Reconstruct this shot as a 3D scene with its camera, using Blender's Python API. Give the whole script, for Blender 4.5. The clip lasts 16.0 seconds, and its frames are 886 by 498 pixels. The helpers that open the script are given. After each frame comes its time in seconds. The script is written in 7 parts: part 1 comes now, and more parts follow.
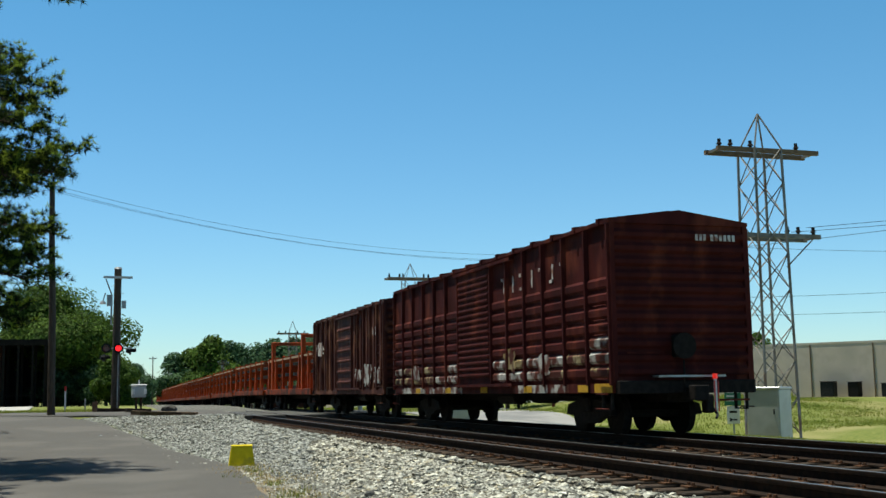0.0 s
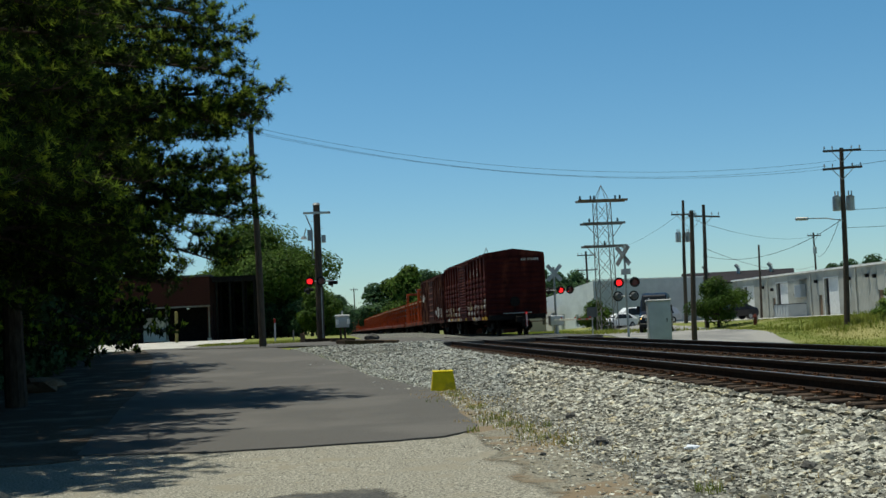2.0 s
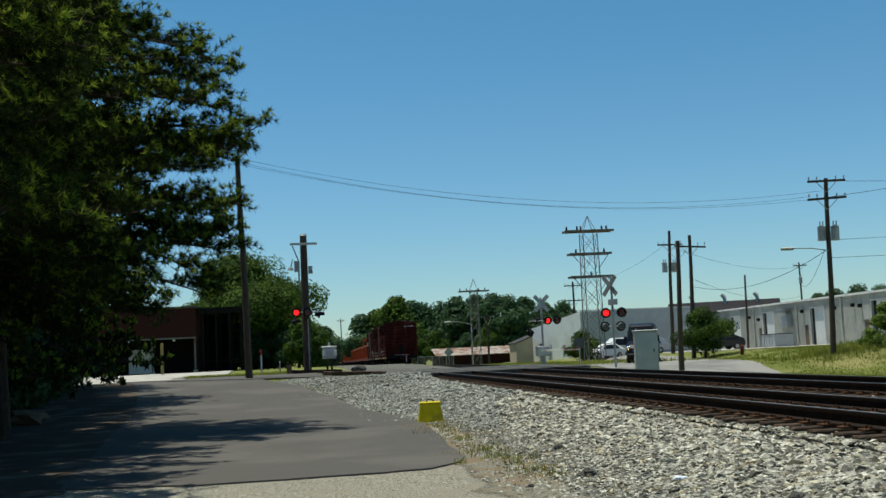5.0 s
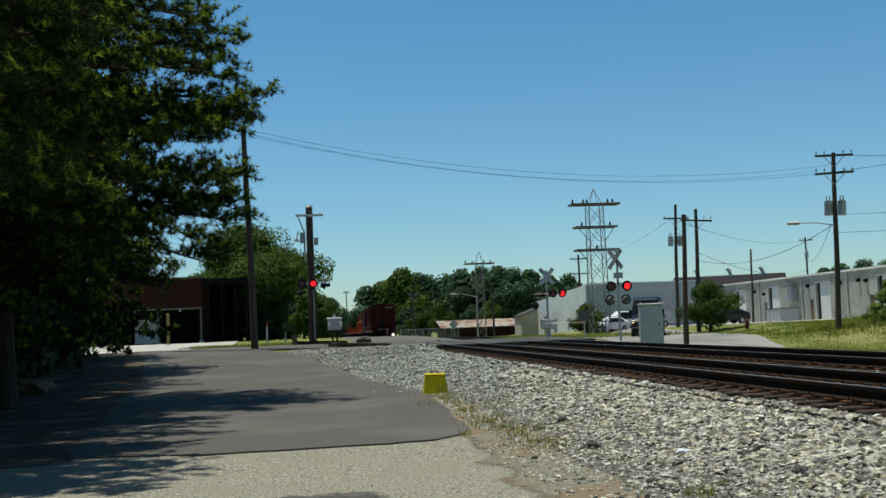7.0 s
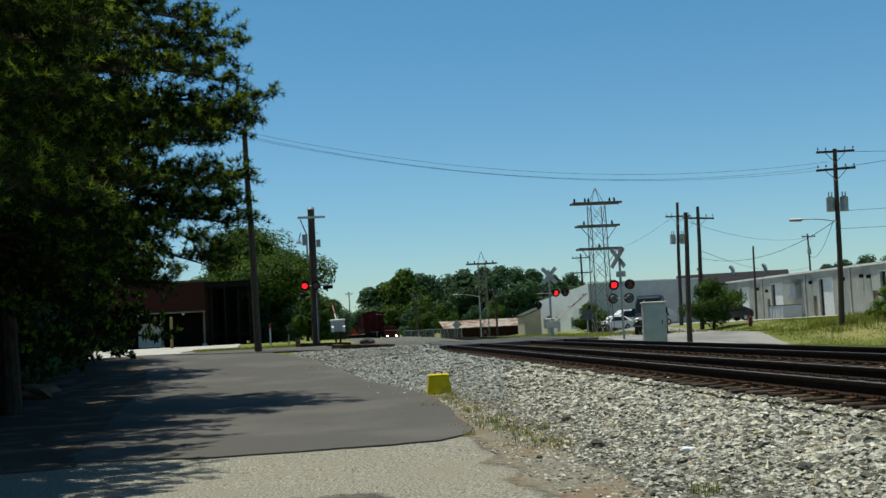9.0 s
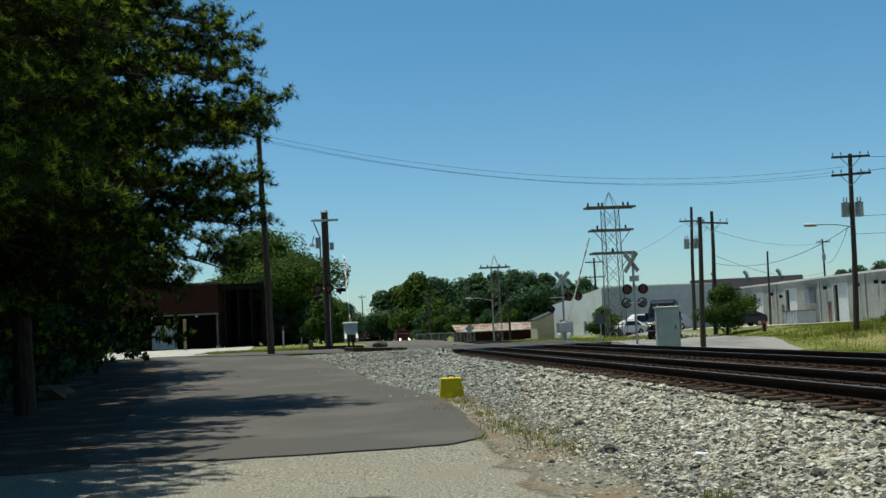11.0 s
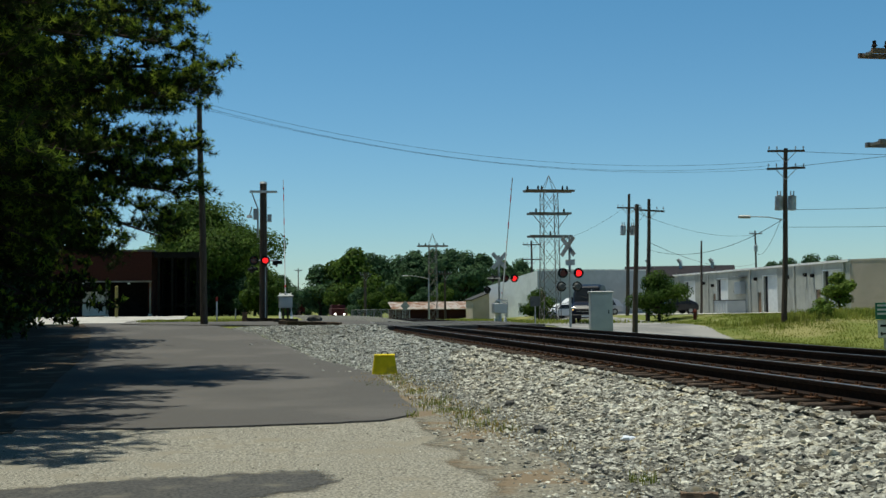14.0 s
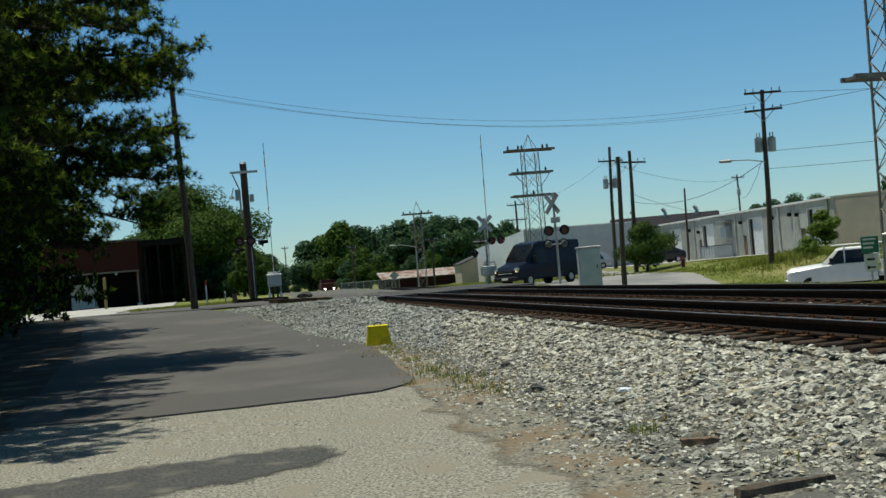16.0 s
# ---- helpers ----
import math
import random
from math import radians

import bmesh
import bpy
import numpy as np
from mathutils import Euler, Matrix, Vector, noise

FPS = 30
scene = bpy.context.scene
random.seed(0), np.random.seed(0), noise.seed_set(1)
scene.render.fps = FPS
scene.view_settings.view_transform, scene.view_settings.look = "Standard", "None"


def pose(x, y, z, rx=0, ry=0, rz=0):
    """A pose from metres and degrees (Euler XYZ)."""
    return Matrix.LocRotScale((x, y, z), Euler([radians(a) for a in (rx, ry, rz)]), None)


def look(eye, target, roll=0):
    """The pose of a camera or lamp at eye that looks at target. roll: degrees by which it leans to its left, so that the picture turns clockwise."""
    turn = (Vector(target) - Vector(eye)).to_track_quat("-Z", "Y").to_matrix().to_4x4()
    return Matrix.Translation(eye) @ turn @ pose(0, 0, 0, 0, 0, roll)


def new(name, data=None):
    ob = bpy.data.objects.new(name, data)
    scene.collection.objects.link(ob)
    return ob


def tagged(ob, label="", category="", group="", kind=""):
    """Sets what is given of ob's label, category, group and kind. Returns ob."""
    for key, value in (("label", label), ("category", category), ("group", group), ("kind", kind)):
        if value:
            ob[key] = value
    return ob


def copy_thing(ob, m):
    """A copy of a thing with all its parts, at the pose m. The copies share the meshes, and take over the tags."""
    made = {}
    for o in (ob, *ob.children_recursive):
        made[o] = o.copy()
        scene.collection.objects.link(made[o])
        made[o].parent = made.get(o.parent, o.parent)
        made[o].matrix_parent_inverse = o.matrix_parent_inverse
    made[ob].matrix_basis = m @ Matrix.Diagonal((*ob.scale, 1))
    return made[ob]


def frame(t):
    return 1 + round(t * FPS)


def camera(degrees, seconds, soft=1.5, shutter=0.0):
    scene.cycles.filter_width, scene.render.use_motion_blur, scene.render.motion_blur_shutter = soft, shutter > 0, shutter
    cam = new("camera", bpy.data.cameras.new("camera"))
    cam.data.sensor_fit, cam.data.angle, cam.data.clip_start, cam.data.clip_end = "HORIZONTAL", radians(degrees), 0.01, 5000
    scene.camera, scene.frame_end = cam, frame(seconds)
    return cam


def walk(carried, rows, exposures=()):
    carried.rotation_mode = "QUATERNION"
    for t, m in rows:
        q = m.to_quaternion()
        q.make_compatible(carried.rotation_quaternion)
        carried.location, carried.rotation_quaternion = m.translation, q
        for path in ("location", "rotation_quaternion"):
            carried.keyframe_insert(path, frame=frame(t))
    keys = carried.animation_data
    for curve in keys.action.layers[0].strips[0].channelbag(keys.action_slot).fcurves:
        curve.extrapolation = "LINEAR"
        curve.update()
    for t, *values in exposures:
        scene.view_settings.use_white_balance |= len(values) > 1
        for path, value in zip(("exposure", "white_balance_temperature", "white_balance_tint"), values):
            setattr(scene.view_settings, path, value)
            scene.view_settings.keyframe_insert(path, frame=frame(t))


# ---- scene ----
cam = camera(43.5, 16.0)
# ---- camera and its way ----
EYE = (0.0, 0.0, 1.6)
TURNS = [(0,-17.35,7.27,0.77), (0.5,-15.80,5.93,1.57), (1,-9.85,3.28,1.13), (1.5,-9.37,2.22,1.87), (2,-7.31,3.68,2.52),
         (2.5,-6.43,3.98,2.65), (3,-6.96,3.58,2.46), (3.5,-7.52,3.50,2.08), (3.7,-8.02,3.73,2.57), (5.8,-7.90,5.41,2.77),
         (6,-7.59,4.96,2.88), (6.5,-7.03,3.95,2.58), (7,-7.71,3.82,2.31), (7.5,-7.79,3.96,2.36), (8,-7.86,3.98,2.70),
         (8.5,-7.99,4.57,2.76), (8.7,-7.73,3.84,2.86), (10.8,-7.21,4.12,3.06), (11,-6.89,4.07,2.62), (11.5,-6.67,3.99,1.63),
         (12,-7.23,3.96,1.09), (12.5,-7.61,3.64,0.65), (13,-8.39,2.72,0.35), (13.5,-10.12,3.06,0.12), (14,-10.21,2.83,0.51),
         (14.5,-8.91,2.33,1.39), (15,-9.16,3.01,1.69), (15.5,-8.32,1.68,2.07), (16,-10.79,1.07,4.83)]
walk(cam, [(t, pose(*EYE, 90 + p, r, y)) for t, y, p, r in TURNS], [(0, 0.36), (0.5, 0.05), (1.0, -0.06), (1.5, -0.08), (11, -0.08), (16, -0.14)])

# ---- sky and sun ----
SUN_FROM = Vector((-0.22, 0.14, 1.15)).normalized()
world = bpy.data.worlds.new("sky")
scene.world = world
world.use_nodes = True
nt = world.node_tree
bg = nt.nodes["Background"]
sky = nt.nodes.new("ShaderNodeTexSky")
sky.sky_type, sky.sun_disc = "NISHITA", False
sky.sun_elevation = math.asin(SUN_FROM.z)
sky.sun_rotation = math.atan2(SUN_FROM.x, SUN_FROM.y)
sky.altitude, sky.air_density, sky.dust_density, sky.ozone_density = 50, 1.0, 0.15, 3.0
tint = nt.nodes.new("ShaderNodeMix")
tint.data_type, tint.blend_type = "RGBA", "MULTIPLY"
tint.inputs[0].default_value = 1.0
way = nt.nodes.new("ShaderNodeTexCoord")
rise = nt.nodes.new("ShaderNodeSeparateXYZ")
fade = nt.nodes.new("ShaderNodeMapRange")
fade.inputs["From Min"].default_value, fade.inputs["From Max"].default_value = 0.0, 0.36
hue = nt.nodes.new("ShaderNodeMix")
hue.data_type = "RGBA"
hue.inputs[6].default_value, hue.inputs[7].default_value = (0.77, 1.0, 1.10, 1), (0.51, 1.06, 1.14, 1)
nt.links.new(way.outputs["Generated"], rise.inputs[0])
nt.links.new(rise.outputs["Z"], fade.inputs[0])
nt.links.new(fade.outputs[0], hue.inputs[0])
deep = nt.nodes.new("ShaderNodeMix")
deep.data_type = "RGBA"
deep.inputs[7].default_value = (0.14, 0.25, 0.29, 1)
climb = nt.nodes.new("ShaderNodeMapRange")
climb.inputs["From Min"].default_value, climb.inputs["From Max"].default_value = 0.33, 0.95
nt.links.new(rise.outputs["Z"], climb.inputs[0])
nt.links.new(climb.outputs[0], deep.inputs[0])
nt.links.new(hue.outputs[2], deep.inputs[6])
nt.links.new(deep.outputs[2], tint.inputs[7])
nt.links.new(sky.outputs[0], tint.inputs[6])
nt.links.new(tint.outputs[2], bg.inputs[0])
bg.inputs[1].default_value = 0.097
sun = new("sun", bpy.data.lights.new("sun", "SUN"))
sun.data.energy, sun.data.angle, sun.data.color = 5.0, radians(0.53), (0.93, 0.92, 0.79)
sun.matrix_world = look(SUN_FROM * 100, (0, 0, 0))

# ---- materials ----
def mat(name, c1, c2, rough=0.7, metal=0.0, scale=3.0, bump=0.2, bscale=40.0, third=None, tscale=0.6, tcut=0.58, stretch=(1, 1, 1), rnd=0.0, glow=None, spec=None):
    """Two colours mixed by fine noise, a third in large uneven patches, fine relief, and a shift from piece to piece."""
    m = bpy.data.materials.new(name)
    m.use_nodes = True
    t = m.node_tree
    b = t.nodes["Principled BSDF"]
    b.inputs["Roughness"].default_value, b.inputs["Metallic"].default_value = rough, metal
    b.inputs["Specular IOR Level"].default_value = spec if spec is not None else (0.18 if rough > 0.5 else 0.5)
    co = t.nodes.new("ShaderNodeTexCoord")
    mp = t.nodes.new("ShaderNodeMapping")
    mp.inputs["Scale"].default_value = stretch
    t.links.new(co.outputs["Object"], mp.inputs[0])
    def noise_at(s, detail=5.0):
        n = t.nodes.new("ShaderNodeTexNoise")
        n.inputs["Scale"].default_value, n.inputs["Detail"].default_value = s, detail
        t.links.new(mp.outputs[0], n.inputs["Vector"])
        return n
    def ramp(n, lo, hi):
        r = t.nodes.new("ShaderNodeMapRange")
        r.inputs["From Min"].default_value, r.inputs["From Max"].default_value = lo, hi
        t.links.new(n, r.inputs[0])
        return r.outputs[0]
    def mix(f, a, c):
        x = t.nodes.new("ShaderNodeMix")
        x.data_type = "RGBA"
        t.links.new(f, x.inputs[0])
        for k, v in ((6, a), (7, c)):
            if isinstance(v, tuple):
                x.inputs[k].default_value = (*v, 1)
            else:
                t.links.new(v, x.inputs[k])
        return x.outputs[2]
    col = mix(ramp(noise_at(scale).outputs[0], 0.36, 0.64), c1, c2)
    if third:
        col = mix(ramp(noise_at(tscale).outputs[0], tcut - 0.06, tcut + 0.06), col, third)
    if rnd:
        oi = t.nodes.new("ShaderNodeObjectInfo")
        ge = t.nodes.new("ShaderNodeNewGeometry")
        add = t.nodes.new("ShaderNodeMath")
        add.operation = "ADD"
        t.links.new(oi.outputs["Random"], add.inputs[0])
        t.links.new(ge.outputs["Random Per Island"], add.inputs[1])
        hv = t.nodes.new("ShaderNodeHueSaturation")
        fr = t.nodes.new("ShaderNodeMath")
        fr.operation = "FRACT"
        t.links.new(add.outputs[0], fr.inputs[0])
        r = fr.outputs[0]
        v = t.nodes.new("ShaderNodeMapRange")
        v.inputs["To Min"].default_value, v.inputs["To Max"].default_value = 1 - rnd, 1 + rnd
        t.links.new(r, v.inputs[0])
        t.links.new(v.outputs[0], hv.inputs["Value"])
        t.links.new(col, hv.inputs["Color"])
        col = hv.outputs[0]
    t.links.new(col, b.inputs["Base Color"])
    if bump:
        bu = t.nodes.new("ShaderNodeBump")
        bu.inputs["Strength"].default_value, bu.inputs["Distance"].default_value = bump, 0.02
        t.links.new(noise_at(bscale, 3.0).outputs[0], bu.inputs["Height"])
        t.links.new(bu.outputs[0], b.inputs["Normal"])
    if glow:
        b.inputs["Emission Color"].default_value = (*glow[:3], 1)
        b.inputs["Emission Strength"].default_value = glow[3]
    return m

ASPHALT = mat("fresh asphalt", (0.086, 0.080, 0.073), (0.108, 0.101, 0.093), 0.85, scale=60, bump=0.3, bscale=150, third=(0.122, 0.113, 0.103), tscale=0.35, tcut=0.55)
OLDROAD = mat("worn pale asphalt", (0.105, 0.100, 0.080), (0.43, 0.405, 0.335), 0.95, scale=36, bump=1.0, bscale=50, third=(0.27, 0.245, 0.19), tscale=1.6, tcut=0.60)
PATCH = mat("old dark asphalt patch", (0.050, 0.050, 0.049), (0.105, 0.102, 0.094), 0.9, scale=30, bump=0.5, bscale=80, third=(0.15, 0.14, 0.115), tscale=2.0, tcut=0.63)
CONCRETE = mat("pale concrete", (0.40, 0.38, 0.34), (0.52, 0.50, 0.46), 0.9, scale=5, bump=0.2, third=(0.33, 0.31, 0.28), tscale=0.5)
ROADGREY = mat("grey road", (0.17, 0.165, 0.16), (0.24, 0.235, 0.225), 0.9, scale=20, bump=0.3, third=(0.29, 0.28, 0.26), tscale=0.3, tcut=0.5)
DIRT = mat("gravelly soil", (0.10, 0.097, 0.077), (0.31, 0.285, 0.225), 0.95, scale=30, bump=1.0, bscale=40, third=(0.21, 0.16, 0.105), tscale=1.3, tcut=0.54)
BALLAST = mat("crushed stone bed", (0.045, 0.045, 0.038), (0.22, 0.215, 0.185), 0.95, scale=20, bump=1.0, bscale=26, third=(0.12, 0.118, 0.105), tscale=2.0)
STONE = mat("crushed stone", (0.20, 0.198, 0.168), (0.47, 0.46, 0.40), 0.9, scale=24, bump=0.4, bscale=70, third=(0.35, 0.31, 0.215), tscale=6.0, tcut=0.60, rnd=0.80)
GRASSGROUND = mat("dry grass sod", (0.110, 0.140, 0.026), (0.185, 0.200, 0.050), 0.95, scale=6, bump=0.8, bscale=30, third=(0.24, 0.225, 0.085), tscale=0.22, tcut=0.56)
GRASS = mat("grass blades", (0.140, 0.190, 0.024), (0.27, 0.285, 0.060), 0.8, scale=0.7, bump=0, rnd=0.3)
TUFT = mat("fresh green grass blades", (0.13, 0.175, 0.028), (0.26, 0.27, 0.065), 0.8, scale=3, bump=0, rnd=0.4)
LITTER = mat("needle litter", (0.050, 0.036, 0.026), (0.115, 0.088, 0.062), 0.95, scale=25, bump=0.8, third=(0.17, 0.145, 0.115), tscale=1.0, tcut=0.58)
RUSTRAIL = mat("rusty rail steel", (0.014, 0.009, 0.007), (0.030, 0.017, 0.011), 0.8, 0.2, scale=12, bump=0.2)
SHINE = mat("worn rail head", (0.20, 0.19, 0.185), (0.28, 0.265, 0.25), 0.42, 0.8, scale=8, bump=0.05)
TIEWOOD = mat("creosoted tie wood", (0.030, 0.022, 0.017), (0.085, 0.060, 0.043), 0.9, scale=12, bump=0.5, stretch=(0.4, 4, 4), third=(0.14, 0.088, 0.052), tscale=1.5, tcut=0.62, rnd=0.4)
PLATE = mat("rusted tie plate", (0.075, 0.036, 0.020), (0.15, 0.075, 0.038), 0.85, 0.2, scale=20, bump=0.3)
# the third colour paints in rust-orange bits as if caught by the sun
OXIDE = mat("oxide red car paint", (0.042, 0.0075, 0.0068), (0.074, 0.0135, 0.0115), 0.75, scale=2.2, bump=0.15, third=(0.125, 0.030, 0.018), tscale=1.3, tcut=0.59, stretch=(1, 1, 0.45), spec=0.1)
OXIDE2 = mat("brown car paint", (0.052, 0.0140, 0.0105), (0.088, 0.024, 0.016), 0.75, scale=2.5, bump=0.15, third=(0.20, 0.080, 0.045), tscale=1.5, tcut=0.58, stretch=(1, 1, 0.5))
GRAFFITI = mat("weathered graffiti paint", (0.28, 0.28, 0.265), (0.55, 0.55, 0.52), 0.7, scale=4, bump=0.1, third=(0.10, 0.028, 0.019), tscale=2.6, tcut=0.49)
GRAFFITI2 = mat("yellowed graffiti paint", (0.26, 0.18, 0.07), (0.38, 0.33, 0.20), 0.7, scale=4, bump=0.1, third=(0.075, 0.020, 0.014), tscale=3.0, tcut=0.47)
WHITEPAINT = mat("chalky white lettering", (0.50, 0.49, 0.46), (0.62, 0.60, 0.57), 0.8, scale=30, bump=0, third=(0.30, 0.16, 0.12), tscale=6, tcut=0.55)
YELLOWPAINT = mat("yellow sill paint", (0.60, 0.36, 0.03), (0.50, 0.28, 0.03), 0.7, scale=9, bump=0.05)
ORANGE = mat("orange flatcar paint", (0.46, 0.070, 0.012), (0.37, 0.054, 0.010), 0.65, scale=3, bump=0.1, third=(0.23, 0.045, 0.015), tscale=0.9, tcut=0.60)
BLACKIRON = mat("greasy black iron", (0.009, 0.008, 0.0076), (0.018, 0.015, 0.0135), 0.8, 0.0, scale=10, bump=0.3, spec=0.12)
NEWRAIL = mat("stacked rail steel", (0.055, 0.040, 0.034), (0.10, 0.07, 0.055), 0.6, 0.4, scale=5, bump=0.1)
RAILEND = mat("pale rail ends", (0.55, 0.36, 0.22), (0.42, 0.27, 0.17), 0.6, 0.2, scale=5, bump=0.1)
POLEWOOD = mat("weathered pole wood", (0.060, 0.046, 0.036), (0.105, 0.082, 0.064), 0.9, scale=10, bump=0.5, stretch=(3, 3, 0.25), rnd=0.2)
GALV = mat("galvanised steel", (0.34, 0.35, 0.35), (0.44, 0.45, 0.45), 0.5, 0.5, scale=6, bump=0.05, third=(0.28, 0.27, 0.25), tscale=1.2)
TOWERSTEEL = mat("weathered tower steel", (0.17, 0.165, 0.155), (0.25, 0.235, 0.215), 0.65, 0.4, scale=5, bump=0.05, third=(0.20, 0.13, 0.09), tscale=0.9)
CABINET = mat("aluminium cabinet", (0.40, 0.41, 0.42), (0.47, 0.48, 0.49), 0.45, 0.5, scale=2, bump=0.04, third=(0.36, 0.36, 0.36), tscale=1.0)
BLACK = mat("matt black paint", (0.012, 0.012, 0.012), (0.022, 0.022, 0.022), 0.6, scale=9, bump=0.05)
WHITE = mat("white paint", (0.70, 0.70, 0.68), (0.78, 0.78, 0.76), 0.6, scale=6, bump=0.04, third=(0.60, 0.59, 0.56), tscale=2)
REDPAINT = mat("red reflective paint", (0.55, 0.03, 0.02), (0.45, 0.025, 0.02), 0.5, scale=9, bump=0)
REDGLOW = mat("lit red lens", (0.6, 0.02, 0.01), (0.6, 0.02, 0.01), 0.3, bump=0, glow=(1.0, 0.012, 0.016, 1.5))
REDDARK = mat("unlit red lens", (0.09, 0.008, 0.008), (0.12, 0.012, 0.010), 0.25, bump=0)
GREYLENS = mat("unlit lamp seen from behind", (0.05, 0.055, 0.055), (0.08, 0.085, 0.085), 0.4, bump=0)
LAMPGLOW = mat("lit white lamp", (0.9, 0.9, 0.85), (0.9, 0.9, 0.85), 0.3, bump=0, glow=(1.0, 0.95, 0.85, 6.0))
AMBERGLOW = mat("lit amber lamp", (0.9, 0.5, 0.1), (0.9, 0.5, 0.1), 0.3, bump=0, glow=(1.0, 0.55, 0.12, 4.0))
YELLOWBLOCK = mat("faded yellow paint", (0.74, 0.58, 0.012), (0.62, 0.48, 0.010), 0.7, scale=7, bump=0.2, third=(0.34, 0.29, 0.03), tscale=3, tcut=0.60)
BRICK = mat("dark red brick", (0.034, 0.011, 0.009), (0.050, 0.016, 0.012), 0.9, scale=9, bump=0.4)
# near-black, with the dim of the dock bays and canopy put into the colour
SHADEWALL = mat("near-black wall with bay shade in the colour", (0.008, 0.008, 0.008), (0.014, 0.013, 0.013), 0.95, scale=4, bump=0.2, spec=0.05)
ROOFTAR = mat("tar roof", (0.05, 0.05, 0.05), (0.08, 0.078, 0.075), 0.9, scale=4, bump=0.2)
SHINGLE = mat("dark sheet roof", (0.018, 0.016, 0.019), (0.028, 0.024, 0.028), 0.8, scale=3, bump=0.2)
METALWALL = mat("pale ribbed metal wall", (0.34, 0.35, 0.315), (0.41, 0.415, 0.375), 0.65, scale=1.2, bump=0.05, third=(0.31, 0.315, 0.28), tscale=0.4)
WHITEWALL = mat("white block wall", (0.72, 0.74, 0.75), (0.78, 0.80, 0.81), 0.85, scale=1.5, bump=0.05, third=(0.64, 0.66, 0.67), tscale=0.3)
GREYWALL = mat("blue grey wall", (0.36, 0.39, 0.40), (0.41, 0.44, 0.45), 0.8, scale=1.2, bump=0.05, third=(0.33, 0.36, 0.37), tscale=0.2)
TANWALL = mat("tan wall", (0.47, 0.39, 0.32), (0.54, 0.45, 0.37), 0.8, scale=1.2, bump=0.05, third=(0.41, 0.35, 0.285), tscale=0.3)
DOORGREY = mat("white roller door", (0.62, 0.64, 0.63), (0.70, 0.72, 0.71), 0.6, scale=3, bump=0.05)
WOODWEATHER = mat("weathered timber", (0.13, 0.085, 0.055), (0.24, 0.165, 0.11), 0.9, scale=10, bump=0.5, stretch=(0.4, 5, 5))
RUSTROOF = mat("rusty sheet roof", (0.30, 0.24, 0.20), (0.42, 0.38, 0.35), 0.7, scale=2, bump=0.1, third=(0.22, 0.12, 0.075), tscale=0.9, tcut=0.52)
BARK = mat("pine bark", (0.035, 0.026, 0.02), (0.075, 0.055, 0.04), 0.95, scale=8, bump=0.8, stretch=(2, 2, 0.5))
NEEDLES = mat("pine needles", (0.008, 0.019, 0.005), (0.040, 0.066, 0.012), 0.75, scale=0.9, bump=0, rnd=0.5, spec=0.08)
# brighter copy of the needles: sunlit clumps are put into the colour
SUNLITNEEDLES = mat("yellow-green pine needles with sunlight in the colour", (0.150, 0.230, 0.022), (0.30, 0.38, 0.042), 0.7, scale=1.2, bump=0, rnd=0.4, spec=0.08)
STRAW = mat("dry straw blades", (0.34, 0.23, 0.075), (0.46, 0.37, 0.13), 0.85, scale=3, bump=0, rnd=0.4)
COOLSTONE = mat("fresh cool grey crushed stone", (0.15, 0.158, 0.145), (0.36, 0.37, 0.345), 0.9, scale=24, bump=0.4, bscale=70, third=(0.30, 0.285, 0.22), tscale=6.0, tcut=0.62, rnd=0.62)
LEAVES = mat("broad leaves", (0.036, 0.076, 0.010), (0.090, 0.150, 0.020), 0.75, scale=0.5, bump=0, rnd=0.45)
# raised and blued so that the far woods' haze is in the leaf colour
LEAVES2 = mat("cool broad leaves with far haze in the colour", (0.040, 0.088, 0.038), (0.080, 0.145, 0.060), 0.75, scale=0.3, bump=0, rnd=0.45)
LEAVES3 = mat("yellow green leaves", (0.10, 0.17, 0.025), (0.17, 0.23, 0.045), 0.7, scale=0.8, bump=0, rnd=0.4)
RUBBER = mat("tyre rubber", (0.015, 0.015, 0.015), (0.03, 0.03, 0.03), 0.85, scale=10, bump=0.1)
CARBLUE = mat("dark blue van paint", (0.006, 0.010, 0.022), (0.008, 0.013, 0.028), 0.35, 0.0, scale=2, bump=0, spec=0.2)
CARWHITE = mat("white car paint", (0.70, 0.70, 0.70), (0.76, 0.76, 0.76), 0.3, scale=2, bump=0)
CARBLACK = mat("black car paint", (0.015, 0.015, 0.017), (0.02, 0.02, 0.022), 0.25, scale=2, bump=0)
CARSILVER = mat("silver car paint", (0.42, 0.43, 0.45), (0.48, 0.49, 0.51), 0.3, 0.5, scale=2, bump=0)
GLASS = mat("dark car glass", (0.02, 0.025, 0.03), (0.03, 0.035, 0.04), 0.06, 0.0, scale=2, bump=0)
CHROME = mat("bright metal", (0.6, 0.6, 0.6), (0.65, 0.65, 0.65), 0.2, 0.9, scale=2, bump=0)
PAPER = mat("crumpled pale plastic", (0.65, 0.70, 0.78), (0.75, 0.78, 0.84), 0.5, scale=20, bump=0.2)
SIGNGREEN = mat("green sign paint", (0.02, 0.16, 0.085), (0.025, 0.19, 0.10), 0.5, scale=5, bump=0)
CABLE = mat("black cable", (0.02, 0.02, 0.022), (0.03, 0.03, 0.03), 0.6, bump=0)
DARKRED = mat("dull maroon paint", (0.085, 0.022, 0.02), (0.12, 0.032, 0.027), 0.6, scale=2, bump=0.1)

